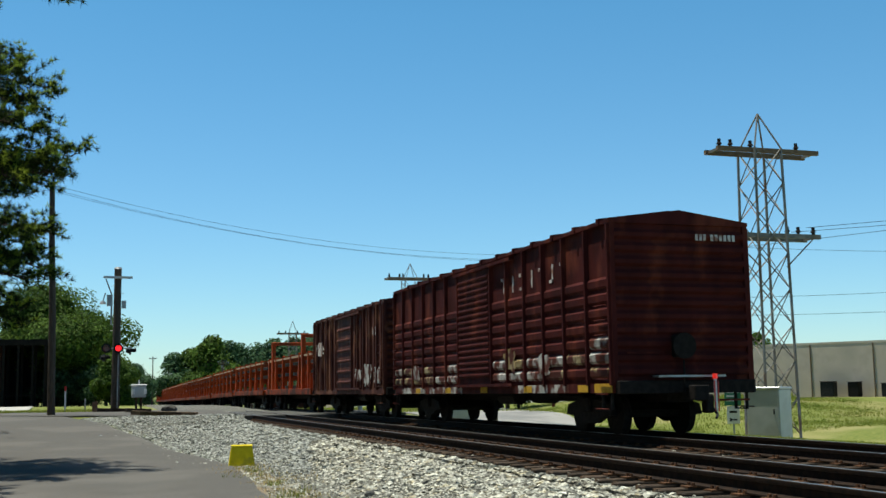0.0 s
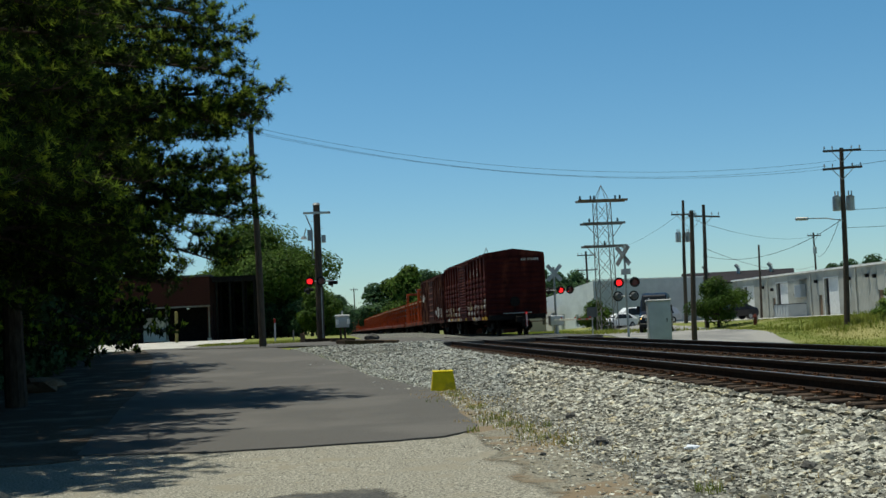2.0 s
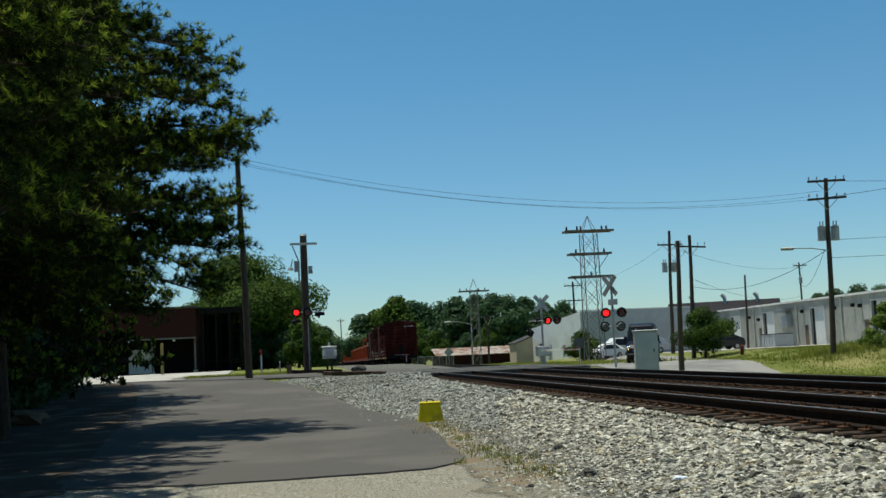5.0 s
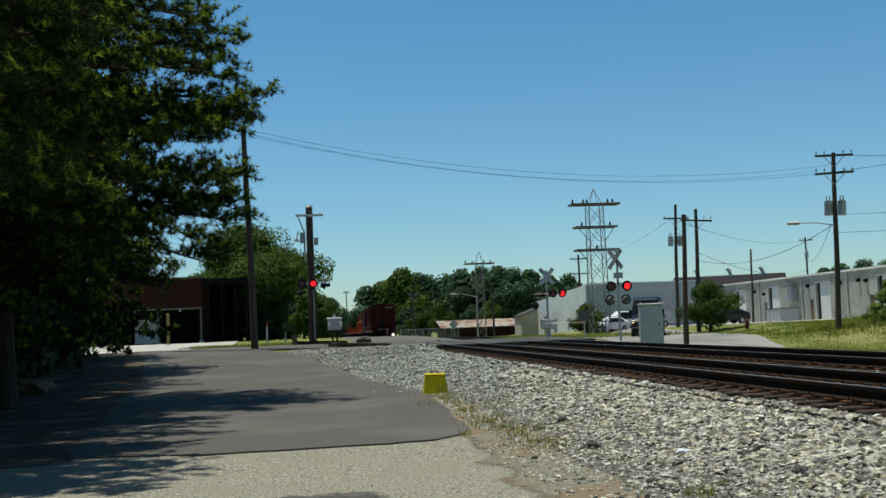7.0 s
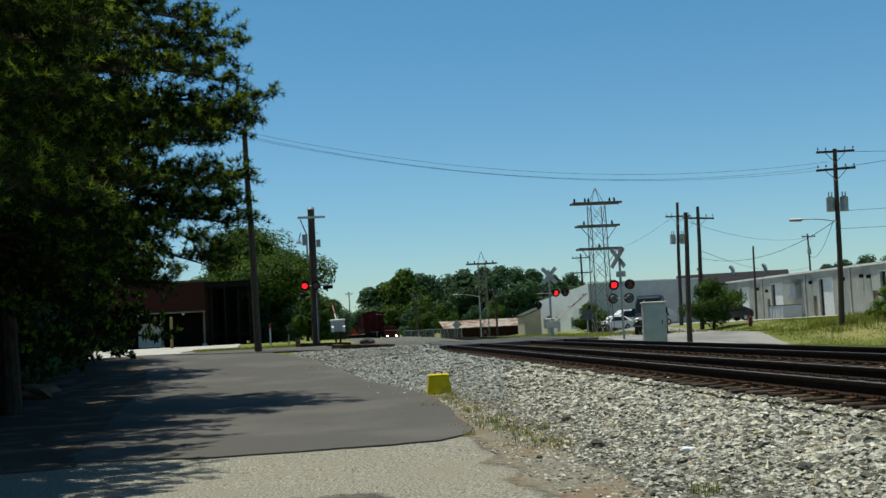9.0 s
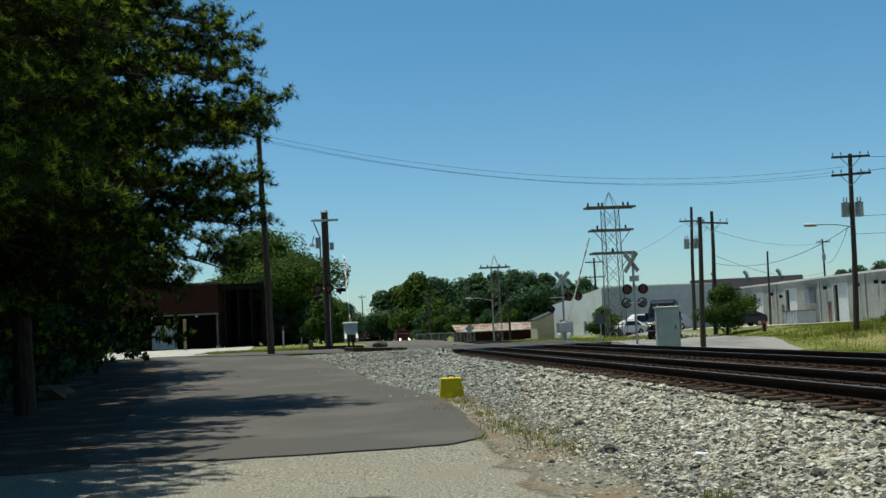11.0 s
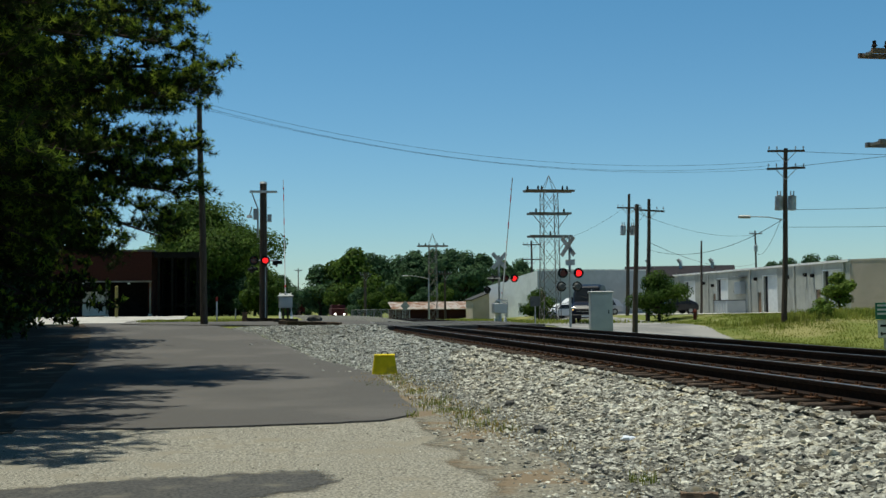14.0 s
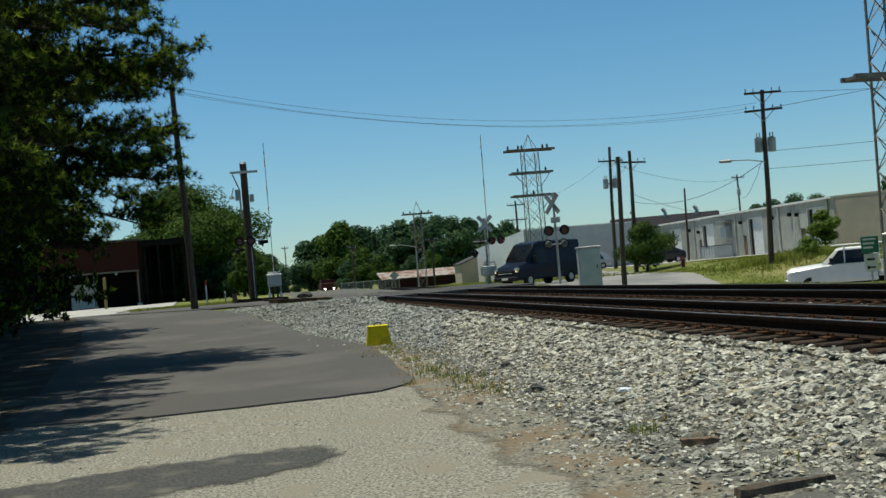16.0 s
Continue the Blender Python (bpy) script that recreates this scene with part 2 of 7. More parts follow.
def let_light_through(m, share):
    """Thin leaves and blades pass a share of the light that falls on their far side."""
    t = m.node_tree
    b = t.nodes["Principled BSDF"]
    tr = t.nodes.new("ShaderNodeBsdfTranslucent")
    t.links.new(b.inputs["Base Color"].links[0].from_socket, tr.inputs["Color"])
    mx = t.nodes.new("ShaderNodeMixShader")
    mx.inputs[0].default_value = share
    t.links.new(b.outputs[0], mx.inputs[1])
    t.links.new(tr.outputs[0], mx.inputs[2])
    t.links.new(mx.outputs[0], t.nodes["Material Output"].inputs["Surface"])

for leaf, share in ((NEEDLES, 0.20), (SUNLITNEEDLES, 0.45), (LEAVES, 0.35), (LEAVES2, 0.30), (LEAVES3, 0.40), (GRASS, 0.45), (TUFT, 0.45), (STRAW, 0.40)):
    let_light_through(leaf, share)

# ---- building blocks ----
def smooth(a, b, v):
    v = min(1.0, max(0.0, (v - a) / (b - a)))
    return v * v * (3 - 2 * v)

def part(name, bm, material, parent=None, label="", m=None):
    me = bpy.data.meshes.new(name)
    bm.to_mesh(me)
    bm.free()
    me.materials.append(material)
    ob = new(name, me)
    if parent:
        ob.parent = parent
    if m is not None:
        ob.matrix_basis = m
    if label:
        ob["label"] = label
    return ob

def raw(name, verts, faces, material, parent=None, label=""):
    me = bpy.data.meshes.new(name)
    me.from_pydata(verts, [], faces)
    me.materials.append(material)
    ob = new(name, me)
    if parent:
        ob.parent = parent
    if label:
        ob["label"] = label
    return ob

def thing(name, label, category, m=None, group="", kind=""):
    ob = new(name)
    ob.empty_display_size = 0.2
    if m is not None:
        ob.matrix_basis = m
    return tagged(ob, label, category, group, kind)

def box(bm, x0, x1, y0, y1, z0, z1, bevel=0.0, m=None):
    r = bmesh.ops.create_cube(bm, size=1)
    vs = r["verts"]
    for v in vs:
        v.co = Vector(((x0 + x1) / 2 + v.co.x * (x1 - x0), (y0 + y1) / 2 + v.co.y * (y1 - y0), (z0 + z1) / 2 + v.co.z * (z1 - z0)))
    if bevel:
        es = {e for v in vs for e in v.link_edges}
        out = bmesh.ops.bevel(bm, geom=list(es), offset=bevel, segments=1, affect="EDGES")
        vs = list({v for f in out["faces"] for v in f.verts} | {v for v in vs if v.is_valid})
    if m is not None:
        bmesh.ops.transform(bm, matrix=m, verts=vs)
    return bm

def boxes(*specs, bevel=0.0):
    bm = bmesh.new()
    for s in specs:
        box(bm, *s[:6], bevel=bevel)
    return bm

def rod(bm, a, b, r, r2=None, n=8):
    a, b = Vector(a), Vector(b)
    d = b - a
    m = Matrix.Translation((a + b) / 2) @ d.to_track_quat("Z", "Y").to_matrix().to_4x4()
    bmesh.ops.create_cone(bm, cap_ends=True, segments=n, radius1=r, radius2=r if r2 is None else r2, depth=d.length, matrix=m)
    return bm

def rods(*specs, n=8):
    bm = bmesh.new()
    for s in specs:
        rod(bm, s[0], s[1], s[2], s[3] if len(s) > 3 else None, n=n)
    return bm

def prism(bm, outline, y0, y1, axis="y"):
    """An outline in two axes drawn out along the third."""
    def at(p, q):
        return (p[0], q, p[1]) if axis == "y" else ((q, p[0], p[1]) if axis == "x" else (p[0], p[1], q))
    a = [bm.verts.new(at(p, y0)) for p in outline]
    b = [bm.verts.new(at(p, y1)) for p in outline]
    n = len(outline)
    bm.faces.new(a)
    bm.faces.new(b[::-1])
    for i in range(n):
        bm.faces.new((a[i], b[i], b[(i + 1) % n], a[(i + 1) % n]))
    bmesh.ops.recalc_face_normals(bm, faces=bm.faces)
    return bm

# ---- lie of the land ----
RAIL_TOP = 0.645
NEAR_X, FAR_X = 7.50, 11.32
def dip(y):
    return -0.0080 * max(0.0, y - 58) * smooth(50, 110, y)

def bend(y):
    return 2.0 * smooth(100, 235, y) - 0.9 * smooth(225, 300, y)

def toe_of(y):
    return 2.8 + 0.3 * smooth(8, 20, y) - 0.8 * smooth(26, 36, y) - 2.9 * smooth(36, 55, y)

def bed(x, y):
    """Height of the crushed stone, or less where there is none."""
    u = x - bend(y)
    toe, top = toe_of(y), 5.9
    if u < top:
        h = 0.40 * smooth(toe, top, u) if u > toe else 0.0
    else:
        h = 0.40 - 0.5 * smooth(13.0, 15.2, u)
    return h

def land(x, y):
    d = dip(y)
    left = 0.70 * smooth(33, 60, y) + 0.30 * smooth(60, 95, y)
    u = x - bend(y)
    right = 0.22 - 0.92 * smooth(62, 48, y) * smooth(18, 26, x) - 0.10 * smooth(58, 40, y) + 0.50 * smooth(27.5, 33, x) + 0.08 * smooth(34, 52, x)
    w = smooth(9.0, 13.0, u)
    cross = smooth(47.5, 50, y - (u - 9) * 0.35) * smooth(66, 62, y - (u - 9) * 0.35) * smooth(-3, 4.5, u) * smooth(17.5, 13.5, u)
    base = left * (1 - w) + right * w
    return base + max(0.0, 0.60 - base) * cross + d + noise.noise((x * 0.35, y * 0.35, 0)) * 0.03

def grid_sheet(xs, ys, height):
    verts = [(x, y, height(x, y)) for y in ys for x in xs]
    n = len(xs)
    faces = [(j * n + i, j * n + i + 1, (j + 1) * n + i + 1, (j + 1) * n + i) for j in range(len(ys) - 1) for i in range(n - 1)]
    return verts, faces

def spread(a, b, step, grow=1.0):
    out, v = [a], a
    while v < b:
        v += step
        step *= grow
        out.append(min(v, b))
    return out

LX = sorted({round(v, 3) for v in [-v for v in spread(0, 60, 0.8, 1.04)] + [-1500, -600, -250, -120] + spread(0, 40, 0.6) + spread(40, 140, 3, 1.05) + [250, 600, 1500]})
LY = sorted({round(v, 3) for v in [-400, -120, -60, -30, -15, -8, -4] + spread(0, 30, 0.6) + spread(30, 110, 0.9) + spread(110, 420, 4, 1.05) + [600, 1000, 2500]})
v, f = grid_sheet(LX, LY, lambda x, y: (land(x, y) if y < 420 and abs(x) < 140 else land(max(-140, min(140, x)), min(y, 420))) - 0.03 - 0.35 * smooth(3.4, 5.5, x - bend(y)) * smooth(14.0, 12.2, x - bend(y)))
ground = raw("ground", v, f, GRASSGROUND)
tagged(ground, "dry yellow-green grass and soil beside the tracks", "ground", kind="structure")

def sheet(name, label, material, outline, lift=0.02, step=0.8, category="road", skirt=0.06):
    """A paved area: the outline cut into a fine grid that follows the land, with an edge."""
    bm = bmesh.new()
    bm.faces.new([bm.verts.new((x, y, 0)) for x, y in outline])
    x0, x1 = min(p[0] for p in outline), max(p[0] for p in outline)
    y0, y1 = min(p[1] for p in outline), max(p[1] for p in outline)
    for k in range(1, int((x1 - x0) / step) + 1):
        bmesh.ops.bisect_plane(bm, geom=bm.verts[:] + bm.edges[:] + bm.faces[:], plane_co=(x0 + k * step, 0, 0), plane_no=(1, 0, 0))
    for k in range(1, int((y1 - y0) / step) + 1):
        bmesh.ops.bisect_plane(bm, geom=bm.verts[:] + bm.edges[:] + bm.faces[:], plane_co=(0, y0 + k * step, 0), plane_no=(0, 1, 0))
    bmesh.ops.recalc_face_normals(bm, faces=bm.faces)
    if bm.faces[:][0].normal.z < 0:
        bmesh.ops.reverse_faces(bm, faces=bm.faces)
    rim = [e for e in bm.edges if e.is_boundary]
    ext = bmesh.ops.extrude_edge_only(bm, edges=rim)
    low = {q for q in ext["geom"] if isinstance(q, bmesh.types.BMVert)}
    for q in bm.verts:
        q.co.z = land(q.co.x, q.co.y) + lift - (skirt if q in low else 0)
    return tagged(part(name, bm, material), label, category, kind="structure")

def feather(ob, outline, width, grain=5.0):
    """Lets a worn sheet's edge break up into the surface below it over the given width."""
    me = ob.data
    pts = np.array(outline)
    a, b = pts, np.roll(pts, -1, axis=0)
    d = b - a
    rim = me.attributes.new("rim", "FLOAT", "POINT")
    for i, q in enumerate(me.vertices):
        p = np.array(q.co[:2])
        s = np.clip(((p - a) * d).sum(1) / np.maximum((d * d).sum(1), 1e-9), 0, 1)
        rim.data[i].value = min(1.0, float(np.sqrt(((a + d * s[:, None] - p) ** 2).sum(1)).min()) / width)
    m = me.materials[0].copy()
    me.materials[0] = m
    t = m.node_tree
    at = t.nodes.new("ShaderNodeAttribute")
    at.attribute_name = "rim"
    co = t.nodes.new("ShaderNodeTexCoord")
    n = t.nodes.new("ShaderNodeTexNoise")
    n.inputs["Scale"].default_value, n.inputs["Detail"].default_value, n.inputs["Roughness"].default_value = grain, 8.0, 0.75
    t.links.new(co.outputs["Object"], n.inputs["Vector"])
    add = t.nodes.new("ShaderNodeMath")
    add.operation = "ADD"
    t.links.new(at.outputs["Fac"], add.inputs[0])
    t.links.new(n.outputs[0], add.inputs[1])
    cut = t.nodes.new("ShaderNodeMapRange")
    cut.inputs["From Min"].default_value, cut.inputs["From Max"].default_value = 0.72, 1.02
    t.links.new(add.outputs[0], cut.inputs[0])
    t.links.new(cut.outputs[0], t.nodes["Principled BSDF"].inputs["Alpha"])

def wavy(points, wobble=0.12, n=6, seed=1):
    rng = random.Random(seed)
    out = []
    for i, p in enumerate(points):
        q = points[(i + 1) % len(points)]
        for k in range(n):
            s = k / n
            out.append((p[0] + (q[0] - p[0]) * s + rng.uniform(-wobble, wobble), p[1] + (q[1] - p[1]) * s + rng.uniform(-wobble, wobble)))
    return out

sheet("worn_road", "worn pale gravelly asphalt in the open foreground", OLDROAD, wavy([(-14, -10), (4.0, -10), (4.0, 5), (3.5, 8.6), (3.2, 10.9), (3.0, 14.0), (3.0, 17.5), (-3.2, 17.5), (-5.5, 16.5), (-14, 12)], 0.10), 0.0, 0.9)
sheet("asphalt_drive", "smooth dark fresh asphalt drive with a rounded corner", ASPHALT,
      wavy([(-3.0, 15.5), (-1.2, 14.95), (1.0, 14.85), (1.9, 15.1), (2.4, 15.8), (2.55, 16.6), (2.62, 18), (2.85, 22), (2.95, 25.5), (2.7, 28.5), (2.2, 32), (1.6, 40), (0.4, 47), (-1.5, 56), (-2.6, 62), (-8.5, 62), (-6.4, 50), (-5.0, 38), (-4.0, 26)], 0.035, 4), 0.024, 0.8, skirt=0.06)
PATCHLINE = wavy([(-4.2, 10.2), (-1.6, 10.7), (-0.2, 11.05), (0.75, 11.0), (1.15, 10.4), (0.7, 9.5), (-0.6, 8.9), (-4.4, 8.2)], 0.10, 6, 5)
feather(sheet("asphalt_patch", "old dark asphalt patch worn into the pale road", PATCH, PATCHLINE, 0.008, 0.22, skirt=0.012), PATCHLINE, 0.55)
sheet("concrete_apron", "pale sunlit concrete apron before the loading dock", CONCRETE, wavy([(-24, 61.0), (-5.5, 61.0), (-3.6, 70), (-4.2, 88), (-24, 88)], 0.05), 0.045, 2.0)
sheet("needle_bed", "brown needle litter and soil under the pines", LITTER, wavy([(-40, 11), (-6.0, 13.6), (-2.8, 15.0), (-3.6, 26), (-4.6, 38), (-6.0, 50), (-8.0, 60), (-40, 60)], 0.15), 0.015, 1.6, "ground")
SOILLINE = wavy([(2.2, 5), (3.9, 4), (4.5, 8), (4.3, 16), (4.1, 25), (3.2, 27), (2.6, 26), (2.2, 22), (2.2, 17), (2.1, 13.5), (1.9, 11)], 0.22)
feather(sheet("trackside_soil", "reddish gravelly soil strip along the stone bed", DIRT, SOILLINE, 0.007, 0.3, "ground", 0.02), SOILLINE, 0.6)
sheet("side_road", "grey road running beside the far track", ROADGREY, wavy([(15.2, 50), (20.5, 40), (23.5, 20), (24.5, -10), (28.0, -10), (28.0, 20), (27.6, 38), (24.5, 52), (27, 66), (30, 84), (33, 112), (27, 114), (24, 92), (16.0, 68), (14.0, 58)], 0.10), 0.03, 1.2)
sheet("warehouse_yard", "pale gravel yard before the warehouse doors", CONCRETE, wavy([(33.5, 78), (46, 80), (49.5, 125), (40, 128), (34.5, 96)], 0.3), 0.03, 2.5)
sheet("crossing_road", "grey asphalt road over the level crossing", ASPHALT, wavy([(-6.0, 57.5), (-2.0, 55.0), (3.0, 53.2), (6.3, 51.0), (6.3, 60.5), (3.5, 63), (-2.6, 67), (-6.5, 66)], 0.05), 0.05, 0.8)

# ---- tracks ----
def rail_profile(x, z):
    """Outline of a flat-bottomed rail whose head's top middle is at x, z."""
    half = [(0.036, 0), (0.038, -0.012), (0.034, -0.045), (0.010, -0.055), (0.009, -0.140), (0.030, -0.155), (0.075, -0.166), (0.075, -0.180)]
    return [(x - a, z + b) for a, b in half][::-1] + [(x + a, z + b) for a, b in half]

RY = spread(-40, 60, 5.0) + spread(60, 480, 10.0)[1:]
def long_bar(name, x, material, parent, outline, label=""):
    verts, faces, n = [], [], len(outline)
    for y in RY:
        for a, b in outline:
            verts.append((x + bend(y) + a, y, b + dip(y)))
    for j in range(len(RY) - 1):
        for i in range(n):
            k = (i + 1) % n
            faces.append((j * n + i, j * n + k, (j + 1) * n + k, (j + 1) * n + i))
    return raw(name, verts, faces, material, parent, label)

def tie_mesh():
    bm = bmesh.new()
    box(bm, -1.30, 1.30, -0.115, 0.115, -0.18, 0.0, bevel=0.012)
    rng = random.Random(3)
    for q in bm.verts:
        q.co += Vector((rng.uniform(-0.02, 0.02), rng.uniform(-0.006, 0.006), rng.uniform(-0.006, 0.004)))
    me = bpy.data.meshes.new("tie")
    bm.to_mesh(me)
    bm.free()
    me.materials.append(TIEWOOD)
    return me
TIE = tie_mesh()

def track(name, label, x0):
    t = thing(name, label, "railway track", kind="structure")
    for s in (-1, 1):
        x = x0 + s * 0.7525
        long_bar("rail", x, RUSTRAIL, t, rail_profile(0, RAIL_TOP))
        long_bar("running_band", x, SHINE, t, [(-0.028, RAIL_TOP + 0.0005), (0.028, RAIL_TOP + 0.0005), (0.028, RAIL_TOP + 0.003), (-0.028, RAIL_TOP + 0.003)], "bright worn band on the rail head")
    rng = random.Random(int(x0 * 10))
    bmv, bmf, pv, pf = [], [], [], []
    y = -10.0
    while y < 330:
        yaw, dx, dz = rng.uniform(-1.0, 1.0), rng.uniform(-0.07, 0.07), rng.uniform(-0.010, 0.0)
        cx, cz = x0 + bend(y), RAIL_TOP - 0.195 + dip(y)
        if 4 < y < 78:
            ob = new("tie", TIE)
            ob.parent = t
            ob.matrix_basis = pose(cx + dx, y, cz + dz, 0, 0, yaw)
        elif not 0:
            k = len(bmv)
            for a in (-1.3, 1.3):
                for b in (-0.115, 0.115):
                    for c in (-0.18, 0):
                        bmv.append((cx + dx + a, y + b, cz + dz + c))
            bmf += [(k, k + 1, k + 3, k + 2), (k + 4, k + 6, k + 7, k + 5), (k, k + 4, k + 5, k + 1), (k + 2, k + 3, k + 7, k + 6), (k + 1, k + 5, k + 7, k + 3)]
        if y < 60:
            for s in (-1, 1):
                for bx in ((-0.19, 0.19, -0.09, 0.09, 0.0, 0.018), (-0.115, -0.085, -0.07, -0.035, 0.018, 0.055), (-0.115, -0.085, 0.035, 0.07, 0.018, 0.055), (0.085, 0.115, -0.07, -0.035, 0.018, 0.055)):
                    k = len(pv)
                    X = cx + s * 0.7525
                    for a in bx[0:2]:
                        for b in bx[2:4]:
                            for c in bx[4:6]:
                                pv.append((X + a, y + b, cz + c))
                    pf += [(k, k + 1, k + 3, k + 2), (k + 4, k + 6, k + 7, k + 5), (k, k + 4, k + 5, k + 1), (k + 2, k + 3, k + 7, k + 6), (k + 1, k + 5, k + 7, k + 3)]
        y += 0.53 + rng.uniform(-0.03, 0.03)
    tagged(raw("far_ties", bmv, bmf, TIEWOOD, t), kind="stuff")
    tagged(raw("tie_plates", pv, pf, PLATE, t, "rusted tie plates and spikes"), kind="stuff")
    return t

track("near_track", "rusty rails on weathered wooden ties in stone", NEAR_X)
track("far_track", "rusty rails on wooden ties carrying the train", FAR_X)

def bed_height(x, y):
    u = x - bend(y)
    h = bed(x, y) + dip(y) - (0.05 if u < 5.9 else 0.0)
    if toe_of(y) + 0.15 < u < 6.2 and y < 53.5:
        h = max(h, land(x, y) + 0.03 * smooth(toe_of(y), toe_of(y) + 0.6, u))
    return h + noise.noise((x * 1.3, y * 1.3, 4)) * 0.035
NB = 60
BX = [-1.4 + 0.28 * i for i in range(NB)]
BY = spread(-14, 48, 0.5) + spread(48, 330, 3.0, 1.03)[1:]
v = [(x + bend(y), y, max(bed_height(x + bend(y), y), land(x, y) - 0.08) if y < 49.5 or y > 62 else bed_height(x + bend(y), y) - 0.05) for y in BY for x in BX]
f = [(j * NB + i, j * NB + i + 1, (j + 1) * NB + i + 1, (j + 1) * NB + i) for j in range(len(BY) - 1) for i in range(NB - 1)]
tagged(raw("stone_bed", v, f, BALLAST), "grey crushed stone bed under the tracks", "ballast", kind="structure")

def stones():
    """Loose crushed stones: sharp lumps, thick near the eye and larger and sparser far off."""
    rng = random.Random(11)
    bm = bmesh.new()
    ring = [bm.verts.new((math.cos(k * 1.0472), math.sin(k * 1.0472), (-0.25, 0.3)[k % 2])) for k in range(6)]
    top, low = bm.verts.new((0.15, 0, 0.95)), bm.verts.new((0, 0.1, -0.9))
    for k in range(6):
        bm.faces.new((ring[k], ring[(k + 1) % 6], top))
        bm.faces.new((ring[(k + 1) % 6], ring[k], low))
    bm.verts.index_update()
    base = np.array([q.co[:] for q in bm.verts])
    tris = [tuple(q.index for q in fc.verts) for fc in bm.faces]
    bm.free()
    shapes = []
    for k in range(40):
        g = np.random.RandomState(k)
        s = base * (1 + g.uniform(-0.30, 0.35, (8, 1))) * g.uniform((0.75, 0.6, 0.32), (1.4, 1.05, 0.70))
        shapes.append(s)
    V, F = [], []
    CV, CF = [], []
    def drop(x, y, z, r, V=V, F=F):
        s = shapes[rng.randrange(40)] * r
        a, b = rng.uniform(0, 6.28), rng.uniform(-0.75, 0.75)
        ca, sa, cb, sb = math.cos(a), math.sin(a), math.cos(b), math.sin(b)
        R = np.array([[ca, -sa * cb, sa * sb], [sa, ca * cb, -ca * sb], [0, sb, cb]])
        k = len(V)
        V.extend(map(tuple, s @ R.T + (x, y, z)))
        F.extend((p + k, q + k, w + k) for p, q, w in tris)
    def drive_edge(y):
        return float(np.interp(y, (26, 28.5, 32, 40, 47, 56), (2.9, 2.7, 2.2, 1.6, 0.4, -1.5)))
    zones = [(5.5, 11, 2.7, 6.1, 900, 0.025), (11, 17, 2.9, 6.1, 820, 0.0255), (17, 26, 2.9, 6.1, 480, 0.029), (26, 40, 1.5, 6.2, 300, 0.037), (40, 52.5, -0.5, 6.2, 190, 0.042), (6, 40, 6.1, 14.0, 30, 0.028)]
    for y0, y1, x0, x1, dens, r in zones:
        for k in range(int((y1 - y0) * (x1 - x0) * dens)):
            x, y = rng.uniform(x0, x1), rng.uniform(y0, y1)
            edge = smooth(toe_of(y) + 0.1, toe_of(y) + 1.1 + 0.5 * smooth(30, 20, y), x + noise.noise((x * 1.7, y * 1.7, 9)) * 0.7) if y < 26 else smooth(drive_edge(y) - 0.22, drive_edge(y) + 0.12, x)
            if rng.random() > 0.05 + 0.95 * edge:
                continue
            rr = r * rng.lognormvariate(0, 0.36) * (0.75 + 0.4 * smooth(3, 5.5, x))
            cool = y + 3.0 * noise.noise((x * 0.6, y * 0.3, 2)) > 21 + 3.2 * max(0.0, x - 3.2)
            drop(x, y, max(bed_height(x, y), land(x, y)) + rr * 0.15, min(rr, 0.12 if x < 6.1 else 0.045), CV if cool else V, CF if cool else F)
    for k in range(1500):
        x, y = rng.uniform(-4, 3.4), rng.uniform(6.5, 15)
        drop(x, y, land(x, y) + 0.002, rng.uniform(0.005, 0.012))
    for k in range(4600):
        y = rng.uniform(6.5, 26)
        x = rng.gauss(3.1, 0.65)
        if x > 2.75 or (y < 14.5 and x > 2.3):
            drop(x, y, max(land(x, y), bed_height(x, y)) + 0.008, rng.uniform(0.010, 0.034))
    tagged(raw("fresh_stones", CV, CF, COOLSTONE), "fresh cool grey crushed stones by the drive", "gravel", kind="stuff")
    ob = raw("loose_stones", V, F, STONE)
    return tagged(ob, "loose grey and buff crushed railway stones", "gravel", kind="stuff")
stones()

# panels of the level crossing, between and beside the rails
def crossing_panels():
    t = thing("crossing_deck", "dark timber and asphalt panels of the crossing", "level crossing", kind="structure")
    for x0, x1 in ((6.25, 6.66), (6.86, 8.14), (8.34, 10.47), (10.67, 11.96), (12.16, 13.6)):
        for k in range(4):
            y0 = 49.2 + k * 2.9
            part("panel", boxes((x0, x1, y0, y0 + 2.86, RAIL_TOP - 0.22, RAIL_TOP - 0.006), bevel=0.012), PATCH, t)
crossing_panels()

